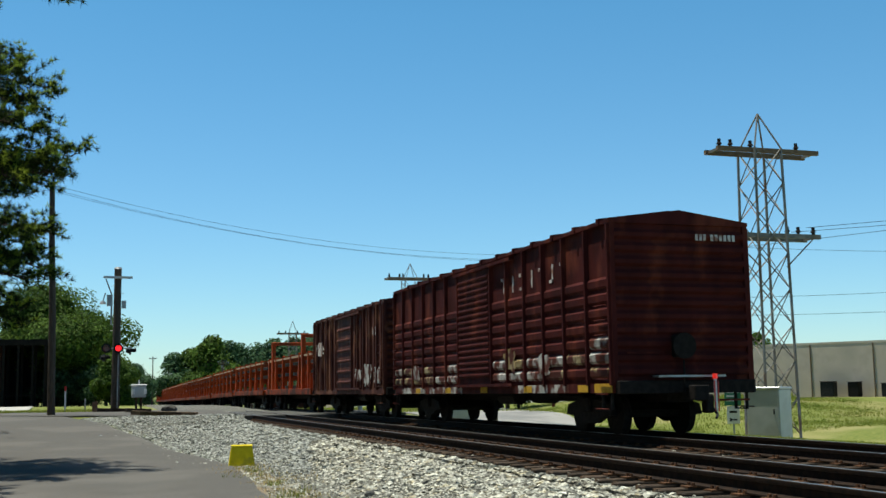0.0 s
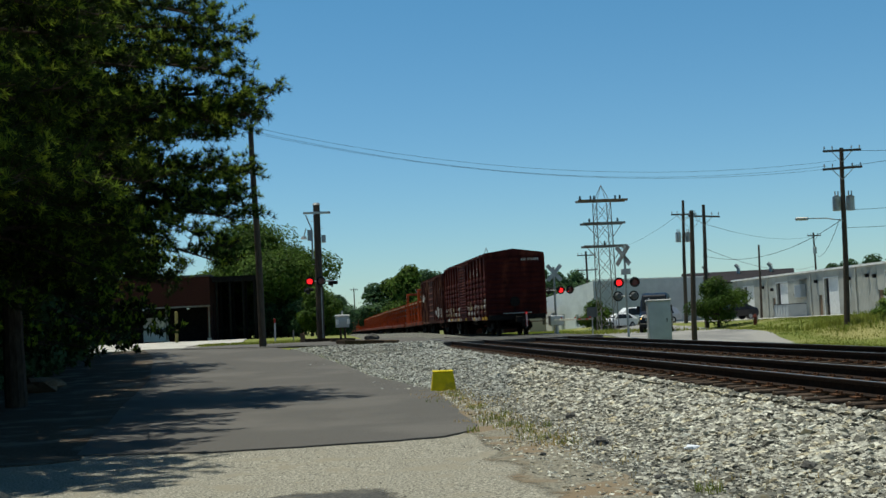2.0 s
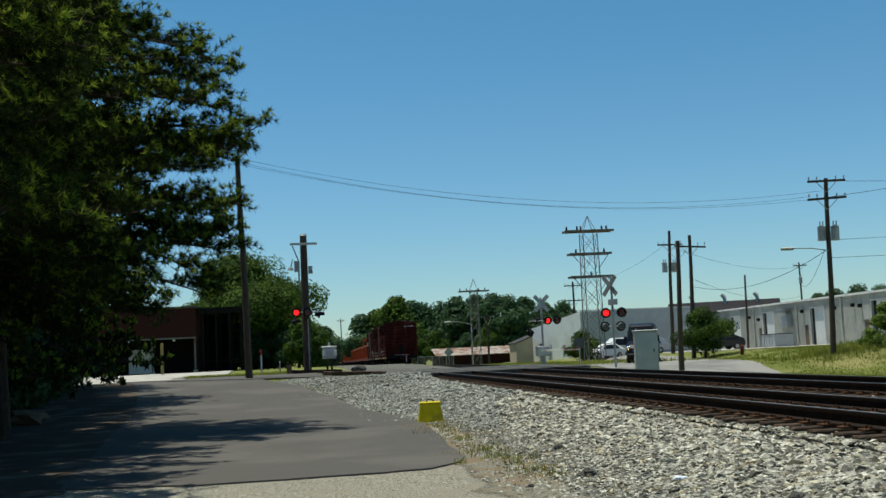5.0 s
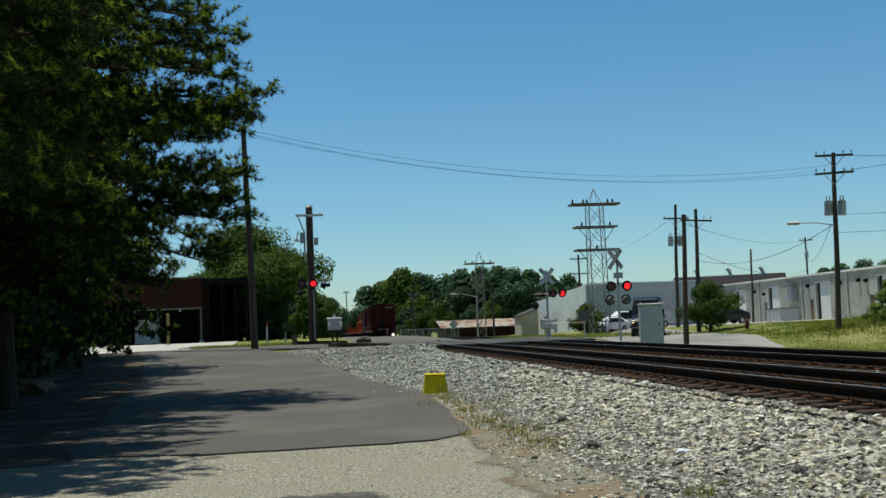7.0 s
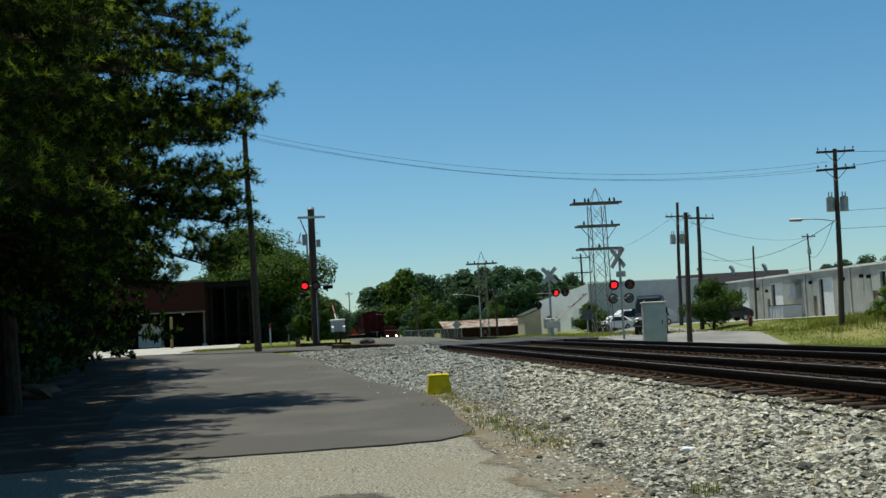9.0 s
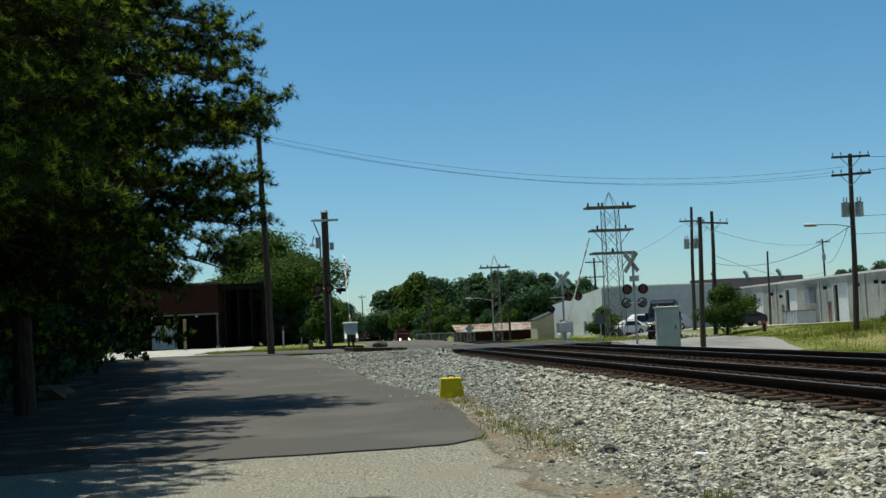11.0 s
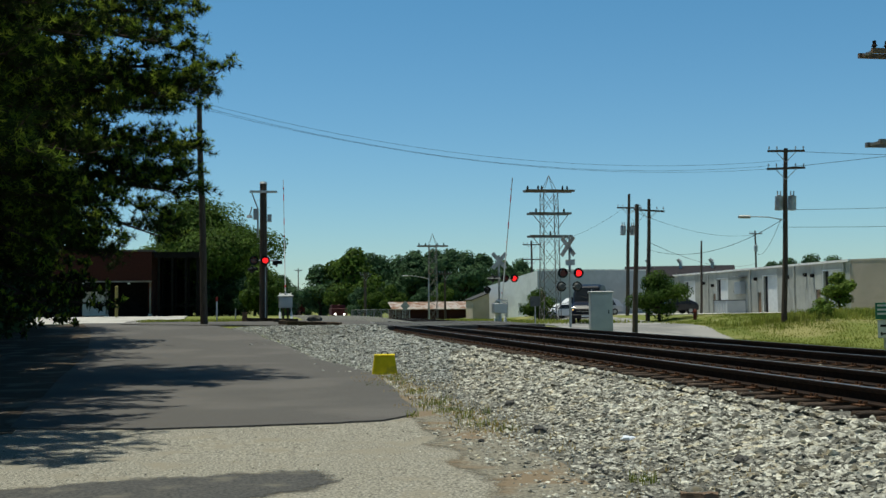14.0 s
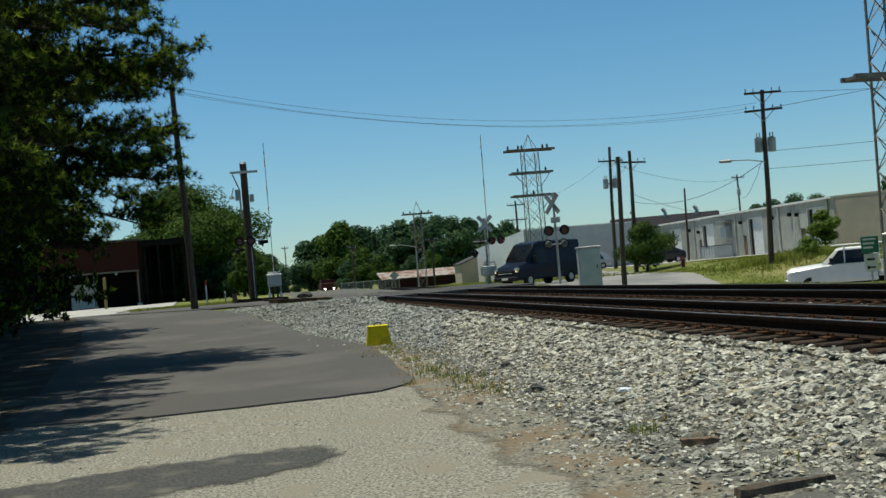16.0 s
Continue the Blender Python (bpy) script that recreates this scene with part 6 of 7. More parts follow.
def dumpster(x, y, z):
    t = thing("dumpster", "grey metal dumpster before the warehouse doors", "dumpster", pose(x, y, z, 0, 0, 85))
    bm = boxes((-1.9, 1.9, -0.8, 0.8, 0.1, 1.25))
    part("body", bm, GREYWALL, t)
    for k in range(6):
        for q in (-0.83, 0.83):
            part("rib", boxes((-1.8 + k * 0.7, -1.72 + k * 0.7, q - 0.03, q + 0.03, 0.15, 1.2)), GREYWALL, t)
    part("lid", boxes((-1.92, 1.92, -0.85, 0.85, 1.25, 1.31), bevel=0.01), BLACK, t)
dumpster(44.3, 96.5, 0.42)

def track_machine(x, y, z):
    t = thing("track_machine", "dull maroon rail vehicle with two white lamps", "rail vehicle", pose(x, y, z))
    part("body", boxes((-1.35, 1.35, 0, 6, 0.55, 1.75), bevel=0.06), DARKRED, t)
    part("cab", boxes((-1.2, 1.2, 2.4, 5.0, 1.76, 2.35), bevel=0.06), DARKRED, t)
    for s in (-1, 1):
        part("lamp", rods(((s * 0.75, -0.06, 0.75), (s * 0.75, 0.01, 0.75), 0.15), n=12), LAMPGLOW, t, "lit white lamp")
    for yy in (1.0, 5.0):
        part("wheelset", rods(((-0.8, yy, 0.42), (0.8, yy, 0.42), 0.42), n=14), BLACKIRON, t)
track_machine(16.2, 189, RAIL_TOP + dip(189) - 0.35)

# ---- trees ----
def pine(label, x, y, height, seed, profile, step=(0.17, 0.29), tufts=17, blade=0.020, twigs=8.0, rise_most=0.42, open_from=99):
    """profile: (height, reach of the boughs) from the lowest bough to the tip."""
    rng = random.Random(seed)
    t = thing("pine_tree", label, "tree", pose(x, y, land(x, y)), group="pines beside the drive")
    V, F = [], []
    tube(V, F, [Vector((math.sin(k * 0.9 + seed) * 0.06, math.cos(k * 0.7) * 0.06, -0.3 + (height + 0.3) * k / 8)) for k in range(9)], 0.26, 0.04, 10)
    raw("trunk", V, F, BARK, t)
    V, F, C, fresh = [], [], [], []
    zs, rs = [p[0] for p in profile], [p[1] for p in profile]
    z = zs[0]
    while z < height - 0.4:
        length = float(np.interp(z, zs, rs))
        n = rng.choice((3, 4, 4)) if z < open_from else rng.choice((1, 2, 2))
        a0 = rng.uniform(0, 6.28)
        for k in range(n):
            a = a0 + 6.2832 * k / n + rng.uniform(-0.35, 0.35)
            L = max(0.4, length * (rng.uniform(0.80, 1.0) if rng.random() < 0.75 else rng.uniform(1.0, 1.14)))
            d = Vector((math.cos(a), math.sin(a), 0))
            rise, droop = rng.uniform(0.0, rise_most), rng.uniform(0.08, 0.32)
            pts = [Vector((0, 0, z)) + d * (L * s) + Vector((rng.uniform(-0.14, 0.14), rng.uniform(-0.14, 0.14), L * (rise * s - droop * s * s))) for s in (0, 0.25, 0.5, 0.75, 1.0)]
            tube(V, F, pts, 0.045 + 0.008 * L, 0.010, 5)
            m = max(3, int(L * twigs))
            for j in range(m):
                s = 0.22 + 0.78 * ((j + rng.random()) / m) ** 0.8
                i = min(3, int(s * 4))
                p = pts[i].lerp(pts[i + 1], s * 4 - i)
                sd = d.cross(Vector((0, 0, 1))) * rng.choice((-1, 1))
                tw = (sd * rng.uniform(0.1, 1.0) + d * rng.uniform(0.15, 0.9) + Vector((0, 0, rng.uniform(-0.35, 0.75)))).normalized() * rng.uniform(0.30, 1.0) * (1.15 - 0.4 * s)
                tube(V, F, [p, p + tw], 0.013, 0.005, 3)
                for e in range(6):
                    u = 0.25 + 0.80 * (e + rng.random()) / 6
                    C.append((p + tw * u + Vector((rng.uniform(-0.08, 0.08), rng.uniform(-0.08, 0.08), rng.uniform(-0.06, 0.10))), tw.normalized()))
                # outer tips that take the brighter needle colour as if in the sun
                if s > 0.45 and rng.random() < 0.8:
                    fresh += [(p + tw * rng.uniform(0.6, 1.1) + Vector((rng.uniform(-0.1, 0.1), rng.uniform(-0.1, 0.1), rng.uniform(0.0, 0.12))), (tw.normalized() + Vector((0, 0, 0.5))).normalized()) for e in range(4)]
        z += rng.uniform(*step)
    raw("limbwork", V, F, BARK, t)
    dice = np.random.RandomState(seed)
    def needles(name, at, count, material, lo, hi, tight, label=""):
        base = np.repeat(np.array([q[0][:] for q in at]), count, axis=0)
        way = np.repeat(np.array([q[1][:] for q in at]), count, axis=0)
        def unit(v):
            return v / np.linalg.norm(v, axis=1, keepdims=True)
        n = len(base)
        v = unit(unit(dice.normal(size=(n, 3))) + way * tight + (0, 0, 0.15)) * dice.uniform(lo, hi, (n, 1))
        side = unit(np.cross(v, dice.normal(size=(n, 3)))) * blade * 0.5
        tri = np.stack((base - side, base + side, base + v), axis=1).reshape(-1, 3)
        me = bpy.data.meshes.new(name)
        me.vertices.add(3 * n)
        me.vertices.foreach_set("co", tri.astype(np.float32).ravel())
        me.loops.add(3 * n)
        me.loops.foreach_set("vertex_index", np.arange(3 * n, dtype=np.int32))
        me.polygons.add(n)
        me.polygons.foreach_set("loop_start", np.arange(0, 3 * n, 3, dtype=np.int32))
        me.update(calc_edges=True)
        me.materials.append(material)
        ob = new(name, me)
        ob.parent = t
        if label:
            ob["label"] = label
        tagged(ob, kind="stuff")
    needles("foliage", C, tufts, NEEDLES, 0.11, 0.21, 0.6)
    needles("fresh_growth", fresh, max(3, tufts * 2 // 3), SUNLITNEEDLES, 0.09, 0.17, 0.5, "yellow-green needle tips with sunlight in the colour")
    return t

PA = pine("tall dark green pine shading the drive", -6.6, 27.0, 13.5, 3, ((2.6, 2.6), (3.3, 3.9), (3.9, 5.0), (4.6, 5.7), (6.0, 5.8), (7.6, 5.7), (8.6, 5.3), (10.5, 5.9), (12.0, 3.6), (13.5, 0.4)), open_from=8.6)
PB = pine("dark pine with long full boughs", -7.7, 15.6, 12.5, 8, ((2.6, 3.0), (3.4, 4.2), (4.4, 5.4), (6.0, 5.4), (8.0, 4.6), (10.5, 2.8), (12.5, 0.4)), open_from=8.5)
PC = pine("dark pine in the depth of the grove", -12.0, 28.0, 16.5, 14, ((0.8, 5.4), (6.0, 5.6), (12.0, 4.0), (16.5, 0.5)), (0.20, 0.36), 4, 0.10, 4.2)
# stretched tall so that these crowns keep the sun off the boughs before them
PC.scale = (1.0, 1.0, 1.4)
# the outermost pines are out of view, added to cut sky light on the grove
for src, x, y, rz, lb in ((PB, -7.8, 21.0, 200, "dark pine between the two full ones"), (PC, -11.0, 36.5, 70, "dark pine behind the first boughs"), (PC, -10.6, 43.5, 150, "dark pine farther along the drive"), (PC, -13.0, 53.0, 40, "dark pine near the drive's far end"), (PC, -13.0, 20.5, 260, ""), (PC, -13.0, 38, 300, ""), (PC, -16.5, 30, 40, ""), (PC, -14.5, 49, 100, ""), (PC, -14.0, 11.0, 210, "added dark pine out of view, back from the pale road"), (PC, -17.5, 42, 15, ""), (PC, -19.0, 23.0, 120, ""), (PC, -11.4, 24.0, 330, ""), (PC, -11.8, 17.0, 130, ""), (PC, -11.8, 31.5, 190, ""), (PC, -23.0, 34.0, 250, ""), (PC, -16.0, 57.5, 20, ""), (PC, -16.0, 2.0, 75, "added dark pine out of view, back from the pale road")):
    tree = tagged(copy_thing(src, pose(x, y, land(x, y), 0, 0, rz)), lb or "dark pine in the depth of the grove")
    if src is PC:
        tree.scale = (1.0, 1.0, 1.4)

def crown_cards(rng, lobes, count, size, inner=0.55):
    """Leaf cards scattered in the outer shell of several rounded lobes."""
    V, F = [], []
    weights = [l[3] ** 2 for l in lobes]
    for k in range(count):
        cx, cy, cz, r, sq = rng.choices(lobes, weights)[0]
        v = Vector((rng.gauss(0, 1), rng.gauss(0, 1), rng.gauss(0, 1))).normalized()
        q = r * (inner + (1.04 - inner) * rng.random() ** 0.5)
        bump = 1 + 0.22 * noise.noise((v.x * 2.2 + cx, v.y * 2.2 + cy, v.z * 2.2 + cz))
        p = Vector((cx, cy, cz)) + Vector((v.x, v.y, v.z * sq)) * q * bump
        n = (v + Vector((rng.gauss(0, 0.38), rng.gauss(0, 0.38), rng.gauss(0.20, 0.38)))).normalized()
        a = n.orthogonal().normalized()
        a = (a * math.cos(k) + n.cross(a) * math.sin(k))
        b = n.cross(a)
        s = size * rng.uniform(0.6, 1.3)
        i = len(V)
        V += [tuple(p - a * s), tuple(p - b * s * 0.55 + n * s * 0.15), tuple(p + a * s), tuple(p + b * s * 0.55 + n * s * 0.15)]
        F.append((i, i + 1, i + 2, i + 3))
    return V, F

def broadleaf(label, x, y, h, w, seed, leaves, count, size, group="", bare=0.18, name="broadleaf_tree", category="tree", z=None):
    rng = random.Random(seed)
    t = thing(name, label, category, pose(x, y, land(x, y) if z is None else z), group=group)
    V, F = [], []
    tube(V, F, [Vector((math.sin(k + seed) * 0.03 * h * 0.1, 0, -0.3 + (h * 0.55 + 0.3) * k / 5)) for k in range(6)], 0.026 * h + 0.03, 0.012 * h, 8)
    lobes = []
    nl = 34
    for k in range(nl):
        a = 6.2832 * k / nl * 1.7 + rng.uniform(-0.4, 0.4)
        lv = (k + 0.5) / nl
        rad = w * 0.5 * (0.72 * math.sin(math.pi * min(1, 0.18 + lv * 0.85)) ** 0.8) * rng.uniform(0.60, 1.18)
        zc = h * (bare + 0.14 + (0.68 - bare * 0.55) * lv)
        r = w * rng.uniform(0.10, 0.19)
        lobes.append((math.cos(a) * rad, math.sin(a) * rad, min(zc, h - r * 0.8), r, 0.8))
        tube(V, F, [Vector((0, 0, h * (0.18 + 0.3 * lv))), Vector((math.cos(a) * rad * 0.5, math.sin(a) * rad * 0.5, (h * (0.2 + 0.3 * lv) + zc) * 0.5)), Vector((math.cos(a) * rad, math.sin(a) * rad, zc))], 0.012 * h, 0.003 * h, 5)
    lobes.append((0, 0, h * 0.58, w * 0.30, 0.95))
    lobes.append((0, 0, h * 0.36, w * 0.30, 0.95))
    raw("trunk", V, F, BARK, t)
    V, F = crown_cards(rng, lobes, count, size)
    raw("crown", V, F, leaves, t)
    return t

broadleaf("broad rounded green tree behind the signal pole", -3.7, 111, 11.8, 16.5, 21, LEAVES, 64000, 0.17, bare=0.04)
broadleaf("green leafy tree beside the crossing", 1.6, 97, 5.2, 4.6, 25, LEAVES, 8000, 0.15, bare=-0.08)
broadleaf("round green shrub tree beside the street pole", 28.9, 74.5, 3.7, 4.2, 31, LEAVES, 9000, 0.09, bare=0.06)
broadleaf("round green bush before the grey wall", 25.4, 94.0, 3.0, 3.6, 33, LEAVES, 3500, 0.12, bare=0.03)
broadleaf("small yellow-green tree before the warehouse", 41.0, 71.5, 2.9, 2.6, 35, LEAVES3, 2600, 0.13, bare=0.2)
broadleaf("low green shrub under the street pole", 33.2, 59.8, 1.1, 1.7, 36, LEAVES3, 900, 0.10, bare=0.0, name="shrub", category="shrub")
broadleaf("dark undergrowth shrub below the pines", -9.5, 31, 2.6, 4.2, 41, LEAVES2, 3500, 0.12, bare=0.0, name="shrub", category="shrub")
SH = broadleaf("dark undergrowth shrub below the pines", -11, 41, 3.6, 5.2, 42, LEAVES2, 4000, 0.13, bare=0.0, name="shrub", category="shrub")
for x, y, rz in ((-14, 33, 50), (-15, 25, 120), (-12.5, 55, 200), (-17, 50, 280), (-10.5, 24.5, 330), (-20, 38, 80), (-12, 17.5, 10), (-21, 27, 150), (-10.6, 47, 30), (-10.4, 53.5, 170), (-11.5, 58.5, 70), (-9.4, 38.0, 250), (-3.2, 105, 20), (0.2, 104, 110), (3.4, 106, 300), (-6.0, 110.5, 60), (-1.2, 109, 200), (2.4, 111, 340)):
    copy_thing(SH, pose(x, y, land(x, y), 0, 0, rz))

FT = [broadleaf("distant full green tree in the far woods", 14 + 3 * k, 205, 11.0 + k % 2, 9.5, 50 + k, LEAVES if k == 1 else LEAVES2, 6000, 0.30, "trees of the far woods", bare=0.02) for k in range(3)]
rng = random.Random(77)
for az_deg, dist, h in ((5.7, 196, 0.95), (6.5, 203, 1.04), (7.0, 205, 0.92), (7.9, 215, 0.98), (8.8, 208, 1.0), (9.7, 212, 1.06), (10.6, 205, 1.0), (11.4, 200, 0.98), (12.3, 205, 0.95), (13.2, 210, 0.90), (14.2, 215, 0.84), (15.2, 225, 0.72), (16.4, 235, 0.70),
                        (2.6, 320, 0.55), (3.3, 310, 0.55), (4.0, 330, 0.55), (1.8, 280, 0.50), (0.8, 240, 0.5), (5.9, 178, 0.5), (6.5, 176, 0.5), (7.6, 180, 0.52), (9.2, 178, 0.5), (10.2, 176, 0.52),
                        (-4.0, 150, 0.78), (-5.2, 140, 0.74), (-6.5, 145, 0.78), (-7.8, 142, 0.75), (-9.2, 145, 0.8), (-11, 142, 0.8), (-13, 140, 0.9), (-2.6, 130, 0.7), (-1.2, 125, 0.7), (0.6, 120, 0.62), (2.0, 128, 0.5),
                        (26.8, 195, 0.88), (27.6, 190, 0.92), (28.6, 192, 0.95), (29.6, 198, 0.88), (33.0, 150, 0.78), (33.8, 152, 0.6), (39.2, 150, 0.6), (36.5, 240, 0.7), (24.5, 260, 0.6), (22.4, 260, 0.6)):
    x, y = dist * math.sin(radians(az_deg)), dist * math.cos(radians(az_deg))
    z = land(x, min(y, 420)) - 0.2
    s = h * (1.2 if 4 < az_deg < 17 and h > 0.65 else 1.0) * rng.uniform(0.96, 1.05)
    copy_thing(rng.choice(FT), pose(x, y, z, 0, 0, rng.uniform(0, 360))).scale = (s * 0.95, s * 0.95, s)

# ---- grass ----
def blades(name, label, spots, material, seed, height=(0.12, 0.35), width=0.012):
    """Bent grass blades in tufts; spots: x, y, radius, number."""
    rng = random.Random(seed)
    V, F = [], []
    for x, y, r, n in spots:
        for k in range(n):
            a, q = rng.uniform(0, 6.28), r * rng.random() ** 0.6
            px, py = x + math.cos(a) * q, y + math.sin(a) * q
            pz = land(px, py) - 0.01
            if 2.6 < px - bend(py) < 14.5:
                pz = max(pz, bed_height(px, py) - 0.02)
            h = rng.uniform(*height)
            b = rng.uniform(0, 6.28)
            dx, dy = math.cos(b), math.sin(b)
            lean = h * rng.uniform(0.1, 0.6)
            i = len(V)
            V += [(px - dy * width, py + dx * width, pz), (px + dy * width, py - dx * width, pz), (px + dx * lean * 0.4 + dy * width * 0.7, py + dy * lean * 0.4 - dx * width * 0.7, pz + h * 0.6), (px + dx * lean * 0.4 - dy * width * 0.7, py + dy * lean * 0.4 + dx * width * 0.7, pz + h * 0.6), (px + dx * lean, py + dy * lean, pz + h)]
            F += [(i, i + 1, i + 2, i + 3), (i + 3, i + 2, i + 4)]
    return tagged(raw(name, V, F, material), label, "grass", kind="stuff")

g = random.Random(5)
blades("verge_grass", "tall yellow-green grass on the far verge", [(g.uniform(15.5, 24), g.uniform(18, 40), 0.8, 60) for k in range(420)] + [(g.uniform(26, 46), g.uniform(44, 76), 1.0, 60) for k in range(800)], GRASS, 6, (0.03, 0.11), 0.016)
blades("weeds", "tall weeds round the street pole and bank", [(g.gauss(32, 2.5), g.gauss(60, 1.5), 0.7, 45) for k in range(40)] + [(g.uniform(36, 44), g.gauss(66, 2), 0.8, 40) for k in range(60)], GRASS, 7, (0.18, 0.5), 0.022)
blades("trackside_tufts", "sparse green tufts in the gravelly soil", [(3.0, 14.3, 0.3, 60), (3.2, 13.6, 0.22, 40), (3.45, 9.35, 0.14, 70), (2.9, 16.0, 0.25, 30), (3.6, 7.2, 0.2, 20)] + [(g.gauss(3.15, 0.28), g.uniform(14.5, 25), g.uniform(0.1, 0.3), g.randrange(8, 40)) for k in range(26)], TUFT, 8, (0.02, 0.14), 0.007)
blades("dry_weeds", "dry straw and rust-coloured weeds in the soil strip", [(g.gauss(3.15, 0.3), g.uniform(13.0, 25.5), 0.35, 26) for k in range(75)] + [(g.gauss(3.6, 0.4), g.uniform(6.5, 13), 0.2, 8) for k in range(30)], STRAW, 18, (0.02, 0.09), 0.006)
blades("drive_grass", "mown green grass by the drive's far end", [(g.uniform(-5.5, 0.6), g.uniform(61.5, 66), 0.6, 40) for k in range(130)], GRASS, 9, (0.06, 0.2), 0.02)
blades("crossing_grass", "grass strip beyond the level crossing", [(g.uniform(15.0, 26), g.uniform(70, 120), 1.0, 22) for k in range(320)], GRASS, 10, (0.1, 0.35), 0.03)

# ---- small things ----
def yellow_block(x, y):
    t = thing("yellow_marker_block", "faded yellow tapered block at the drive's edge", "marker block", pose(x, y, land(x, y) - 0.02, 0, 0, -6))
    bm = bmesh.new()
    rings = [[bm.verts.new((sx * w, sy * w * 0.9, z)) for sx, sy in ((-1, -1), (1, -1), (1, 1), (-1, 1))] for w, z in ((0.29, 0), (0.285, 0.06), (0.235, 0.42), (0.225, 0.44))]
    for a, b in zip(rings, rings[1:]):
        for i in range(4):
            bm.faces.new((a[i], a[(i + 1) % 4], b[(i + 1) % 4], b[i]))
    bm.faces.new(rings[-1])
    bm.faces.new(rings[0][::-1])
    bmesh.ops.bevel(bm, geom=bm.edges[:], offset=0.012, segments=1, affect="EDGES")
    part("block", bm, YELLOWBLOCK, t)
    part("top_cap", boxes((-0.24, 0.24, -0.215, 0.215, 0.44, 0.475), bevel=0.012), YELLOWBLOCK, t)
    part("lifting_loop", rods(((-0.08, 0, 0.47), (-0.06, 0, 0.53), 0.012), ((-0.06, 0, 0.53), (0.06, 0, 0.53), 0.012), ((0.06, 0, 0.53), (0.08, 0, 0.47), 0.012), n=5), BLACKIRON, t)
yellow_block(3.2, 25.4)

def plank(name, label, category, x, y, z, L, w, h, rz, ry=0, m=WOODWEATHER, group=""):
    rng = random.Random(int(x * 100 + y * 10))
    bm = bmesh.new()
    n = 6
    rings = []
    for k in range(n + 1):
        q = -L / 2 + L * k / n
        rings.append([bm.verts.new((q + rng.uniform(-0.02, 0.02), a * w / 2 + rng.uniform(-0.008, 0.008), b * h + rng.uniform(-0.008, 0.008))) for a, b in ((-1, 0), (1, 0), (1, 1), (-1, 1))])
    for a, b in zip(rings, rings[1:]):
        for i in range(4):
            bm.faces.new((a[i], a[(i + 1) % 4], b[(i + 1) % 4], b[i]))
    bm.faces.new(rings[0][::-1])
    bm.faces.new(rings[-1])
    bmesh.ops.recalc_face_normals(bm, faces=bm.faces)
    return tagged(part(name, bm, m, m=pose(x, y, z, 0, ry, rz)), label, category, group)

for k, (x, y, L, rz) in enumerate(((2.9, 54.0, 2.6, -28), (3.3, 53.2, 2.5, -20), (3.9, 53.0, 1.6, -35), (1.3, 60.3, 2.2, 10), (0.9, 60.8, 1.8, -5), (2.2, 58.6, 1.4, 30))):
    plank("old_tie", "discarded weathered railway tie by the crossing", "railway tie", x, y, land(x, y) + 0.03, L, 0.23, 0.18, rz, 2, TIEWOOD if k % 2 else WOODWEATHER, "discarded ties")
plank("wood_scrap", "grey weathered length of timber in the stones", "timber", 3.35, 6.6, max(land(3.35, 6.6), bed_height(3.35, 6.6)) + 0.0, 0.72, 0.09, 0.05, 8, 0, POLEWOOD)
plank("wood_scrap", "short rotten brown piece of wood", "timber", 3.6, 8.5, max(land(3.6, 8.5), bed_height(3.6, 8.5)) + 0.0, 0.30, 0.10, 0.06, -15, 0, WOODWEATHER)
plank("wood_stub", "short upright timber stub by the signal pole", "timber", 0.1, 61.0, 0.7, 0.25, 0.25, 0.55, 0)

def crumple(name, label, category, x, y, r, m, seed, flat=0.5):
    rng = random.Random(seed)
    bm = bmesh.new()
    bmesh.ops.create_icosphere(bm, subdivisions=2, radius=r)
    for q in bm.verts:
        q.co *= rng.uniform(0.65, 1.15)
        q.co.z *= flat
    return tagged(part(name, bm, m, m=pose(x, y, max(land(x, y), bed_height(x, y) if x > 2.5 else -9) + r * flat * 0.6)), label, category)
crumple("plastic_scrap", "crumpled pale blue plastic scrap on the stones", "litter", 4.12, 11.6, 0.085, PAPER, 3, 0.45)
crumple("white_rag", "white scrap lying by the old ties", "litter", 4.1, 54.0, 0.16, WHITE, 4, 0.5)
crumple("dark_lump", "dark lump of old asphalt by the gate", "rubble", 3.7, 58.8, 0.42, PATCH, 6, 0.55)
crumple("leaf_heap", "heap of dry brown leaves under the pines", "leaf litter", -7.6, 34.0, 0.65, WOODWEATHER, 8, 0.45)
for k, (x, y, r) in enumerate(((3.55, 13.2, 0.10), (4.0, 16.5, 0.09), (3.3, 10.2, 0.06), (4.4, 9.4, 0.08), (2.7, 12.6, 0.045))):
    crumple("dark_stone", "larger dark stone lying in the soil", "stone", x, y, r, PATCH, 20 + k, 0.6)

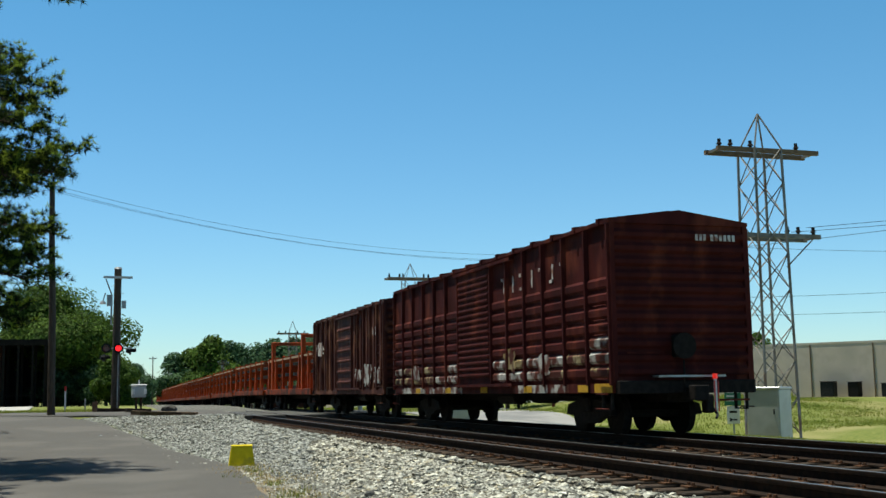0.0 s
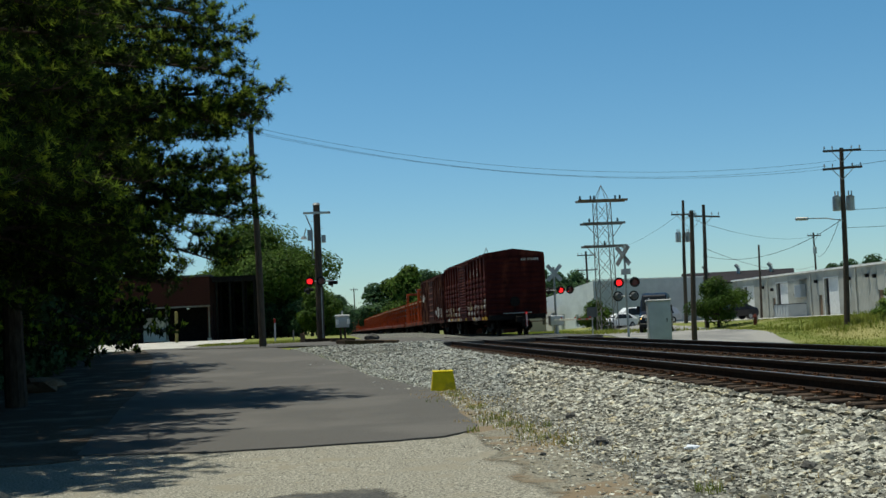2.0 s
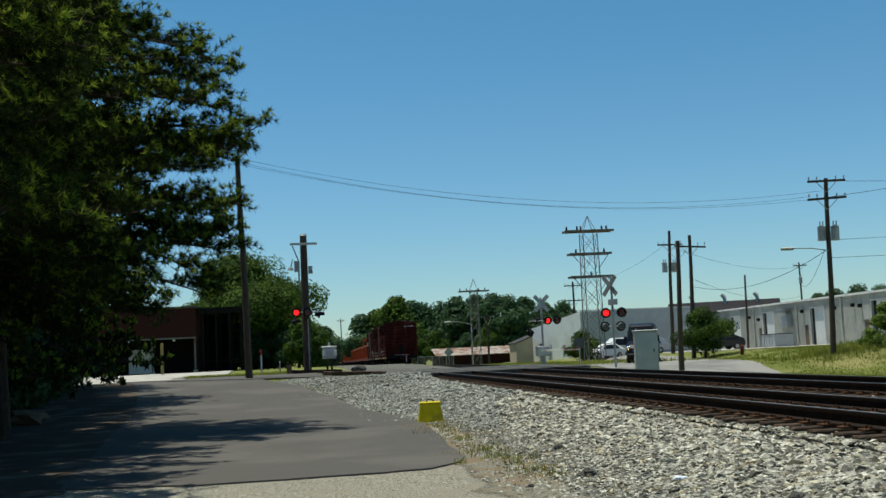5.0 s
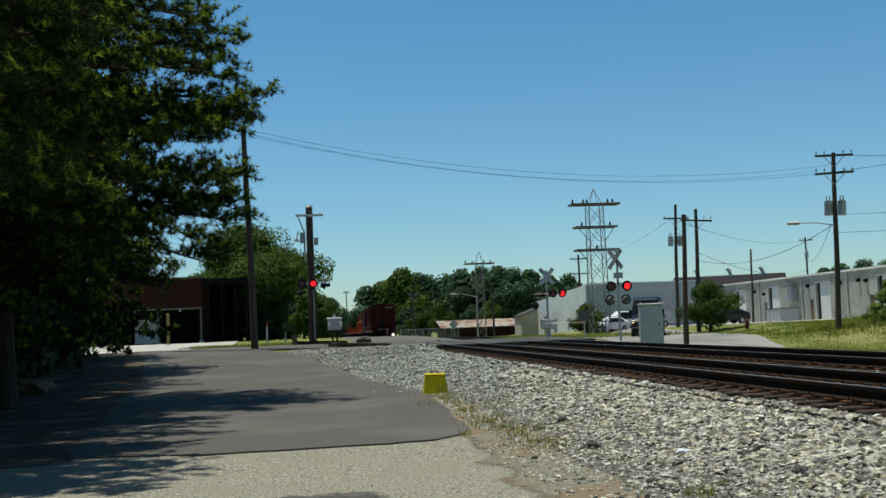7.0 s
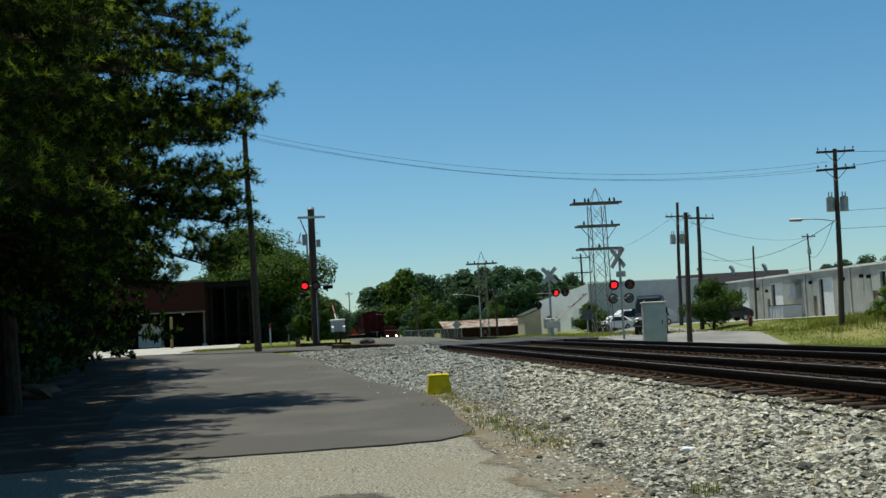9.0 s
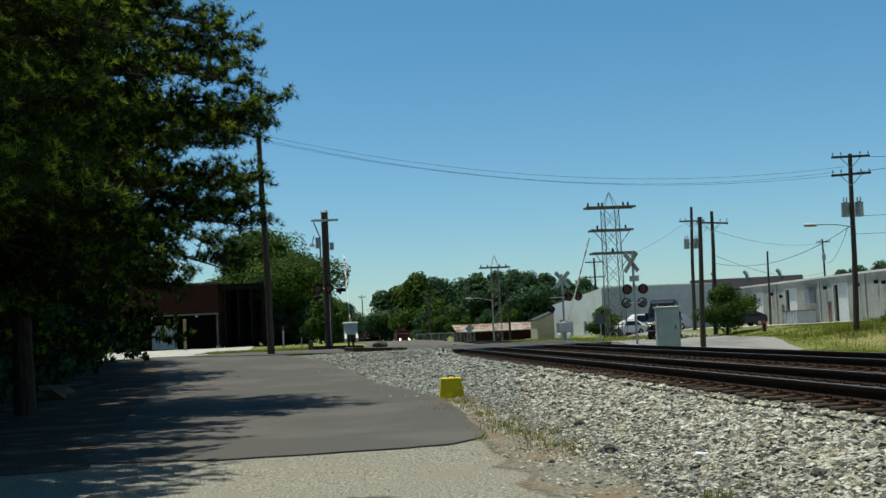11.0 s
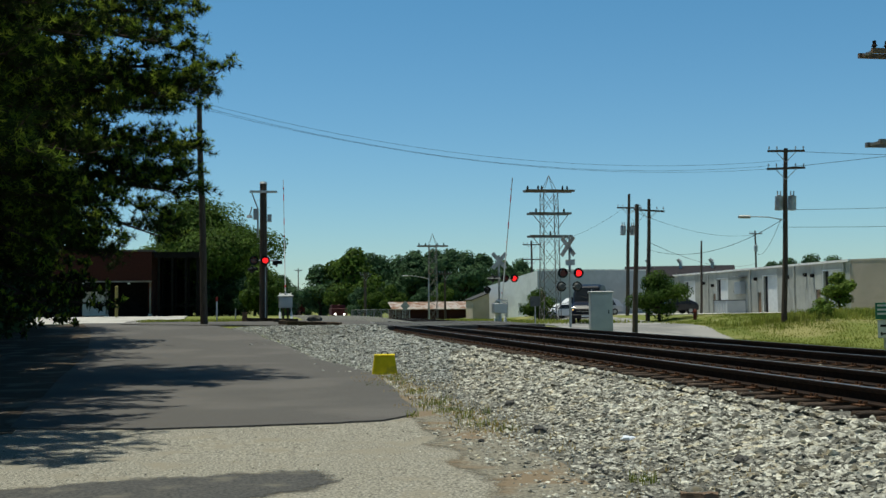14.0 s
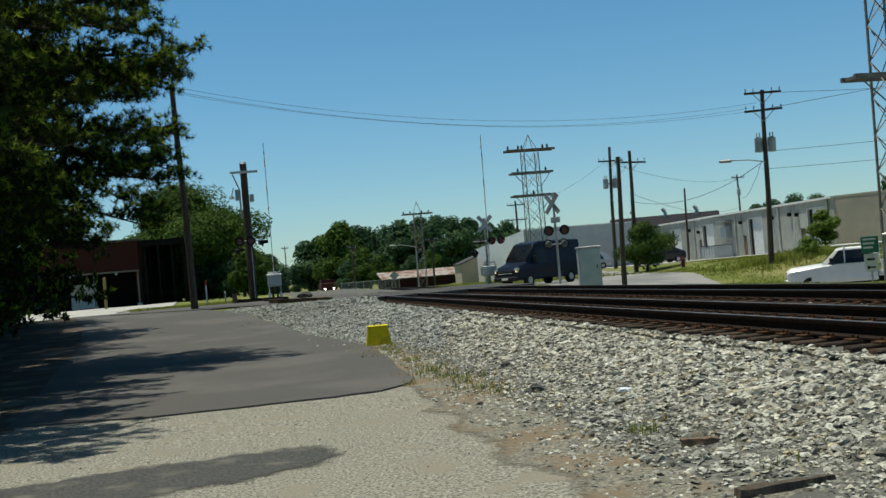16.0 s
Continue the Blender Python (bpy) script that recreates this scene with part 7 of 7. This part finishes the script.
# ---- what moves ----
def motions():
    rows = [(0, 0.0), (0.5, 9.5), (1.0, 19.1), (1.5, 28.4), (2, 37.6), (2.5, 46.7), (3, 55.8), (3.5, 64.7), (5, 91), (6, 108.5), (7, 126), (8.5, 152), (11, 195), (13, 229), (16, 280)]
    for car, y in CARS:
        walk(car, [(t, pose(FAR_X + bend(Y0 + y + d), Y0 + y + d, RAIL_TOP + dip(Y0 + y + d), math.degrees(math.atan((dip(Y0 + y + d + 8) - dip(Y0 + y + d - 8)) / 16)), 0, -math.degrees(math.atan((bend(Y0 + y + d + 8) - bend(Y0 + y + d)) / 8)))) for t, d in rows])
    lift = [(0, 0), (8.0, 0), (8.5, 3), (8.7, 6), (9.5, 16), (10.8, 31), (11, 36), (11.5, 41), (12, 46), (12.5, 52), (13, 57), (13.5, 62), (14, 67), (14.5, 73), (15, 78), (15.5, 83), (16, 87)]
    for arm, x, y, z, yaw in GATES:
        walk(arm, [(t, pose(x, y, z, 0, 0, yaw) @ pose(0, 0, 0, a, 0, 0)) for t, a in lift])
    # which lamp of a pair is open: 0, 1, or neither (2)
    lit = [(0, 1), (0.25, 0), (0.75, 1), (1.7, 0), (2.25, 1), (2.75, 0), (3.3, 1), (3.8, 0), (4.4, 1), (5.0, 0), (5.3, 1), (5.7, 0), (6.25, 1), (7.15, 0), (7.7, 1), (8.75, 0), (9.2, 1), (9.7, 2), (13.25, 0), (13.75, 1), (14.25, 0), (14.75, 1), (15.25, 2)]
    for flap, side, rest, r in SHUTTERS:
        rows, was = [], None
        for t, which in lit:
            a = 84 if which == side else 0
            if was is None:
                rows.append((0, rest @ pose(0, 0, 0, -a)))
            elif a != was:
                rows += [(t - 0.1, rest @ pose(0, 0, 0, -was)), (t, rest @ pose(0, 0, 0, -a))]
            was = a
        rows.append((16, rest @ pose(0, 0, 0, -was)))
        walk(flap, rows)
    van = [(0, 23.6, 72.0, 159), (13.0, 23.6, 72.0, 159), (13.5, 23.45, 71.7, 158), (14, 22.8, 71.4, 157), (14.5, 21.6, 70.2, 153), (15, 20.5, 68.2, 144), (15.5, 19.2, 66.0, 132), (16, 17.9, 63.7, 122)]
    walk(VAN, [(t, pose(x, y, land(x, y) + 0.04, 0, 0, a)) for t, x, y, a in van])
    truck_rows = [(0, 34.0), (8, 17.0), (14, 4.4), (15, 2.2), (15.5, 1.1), (16, 0.0)]
    walk(PICKUP, [(t, pose(25.9 + 0.86 * s, 42.75 - 0.5 * s, land(25.9, 42.75) + 0.02, 0, 0, 60)) for t, s in truck_rows])

motions()
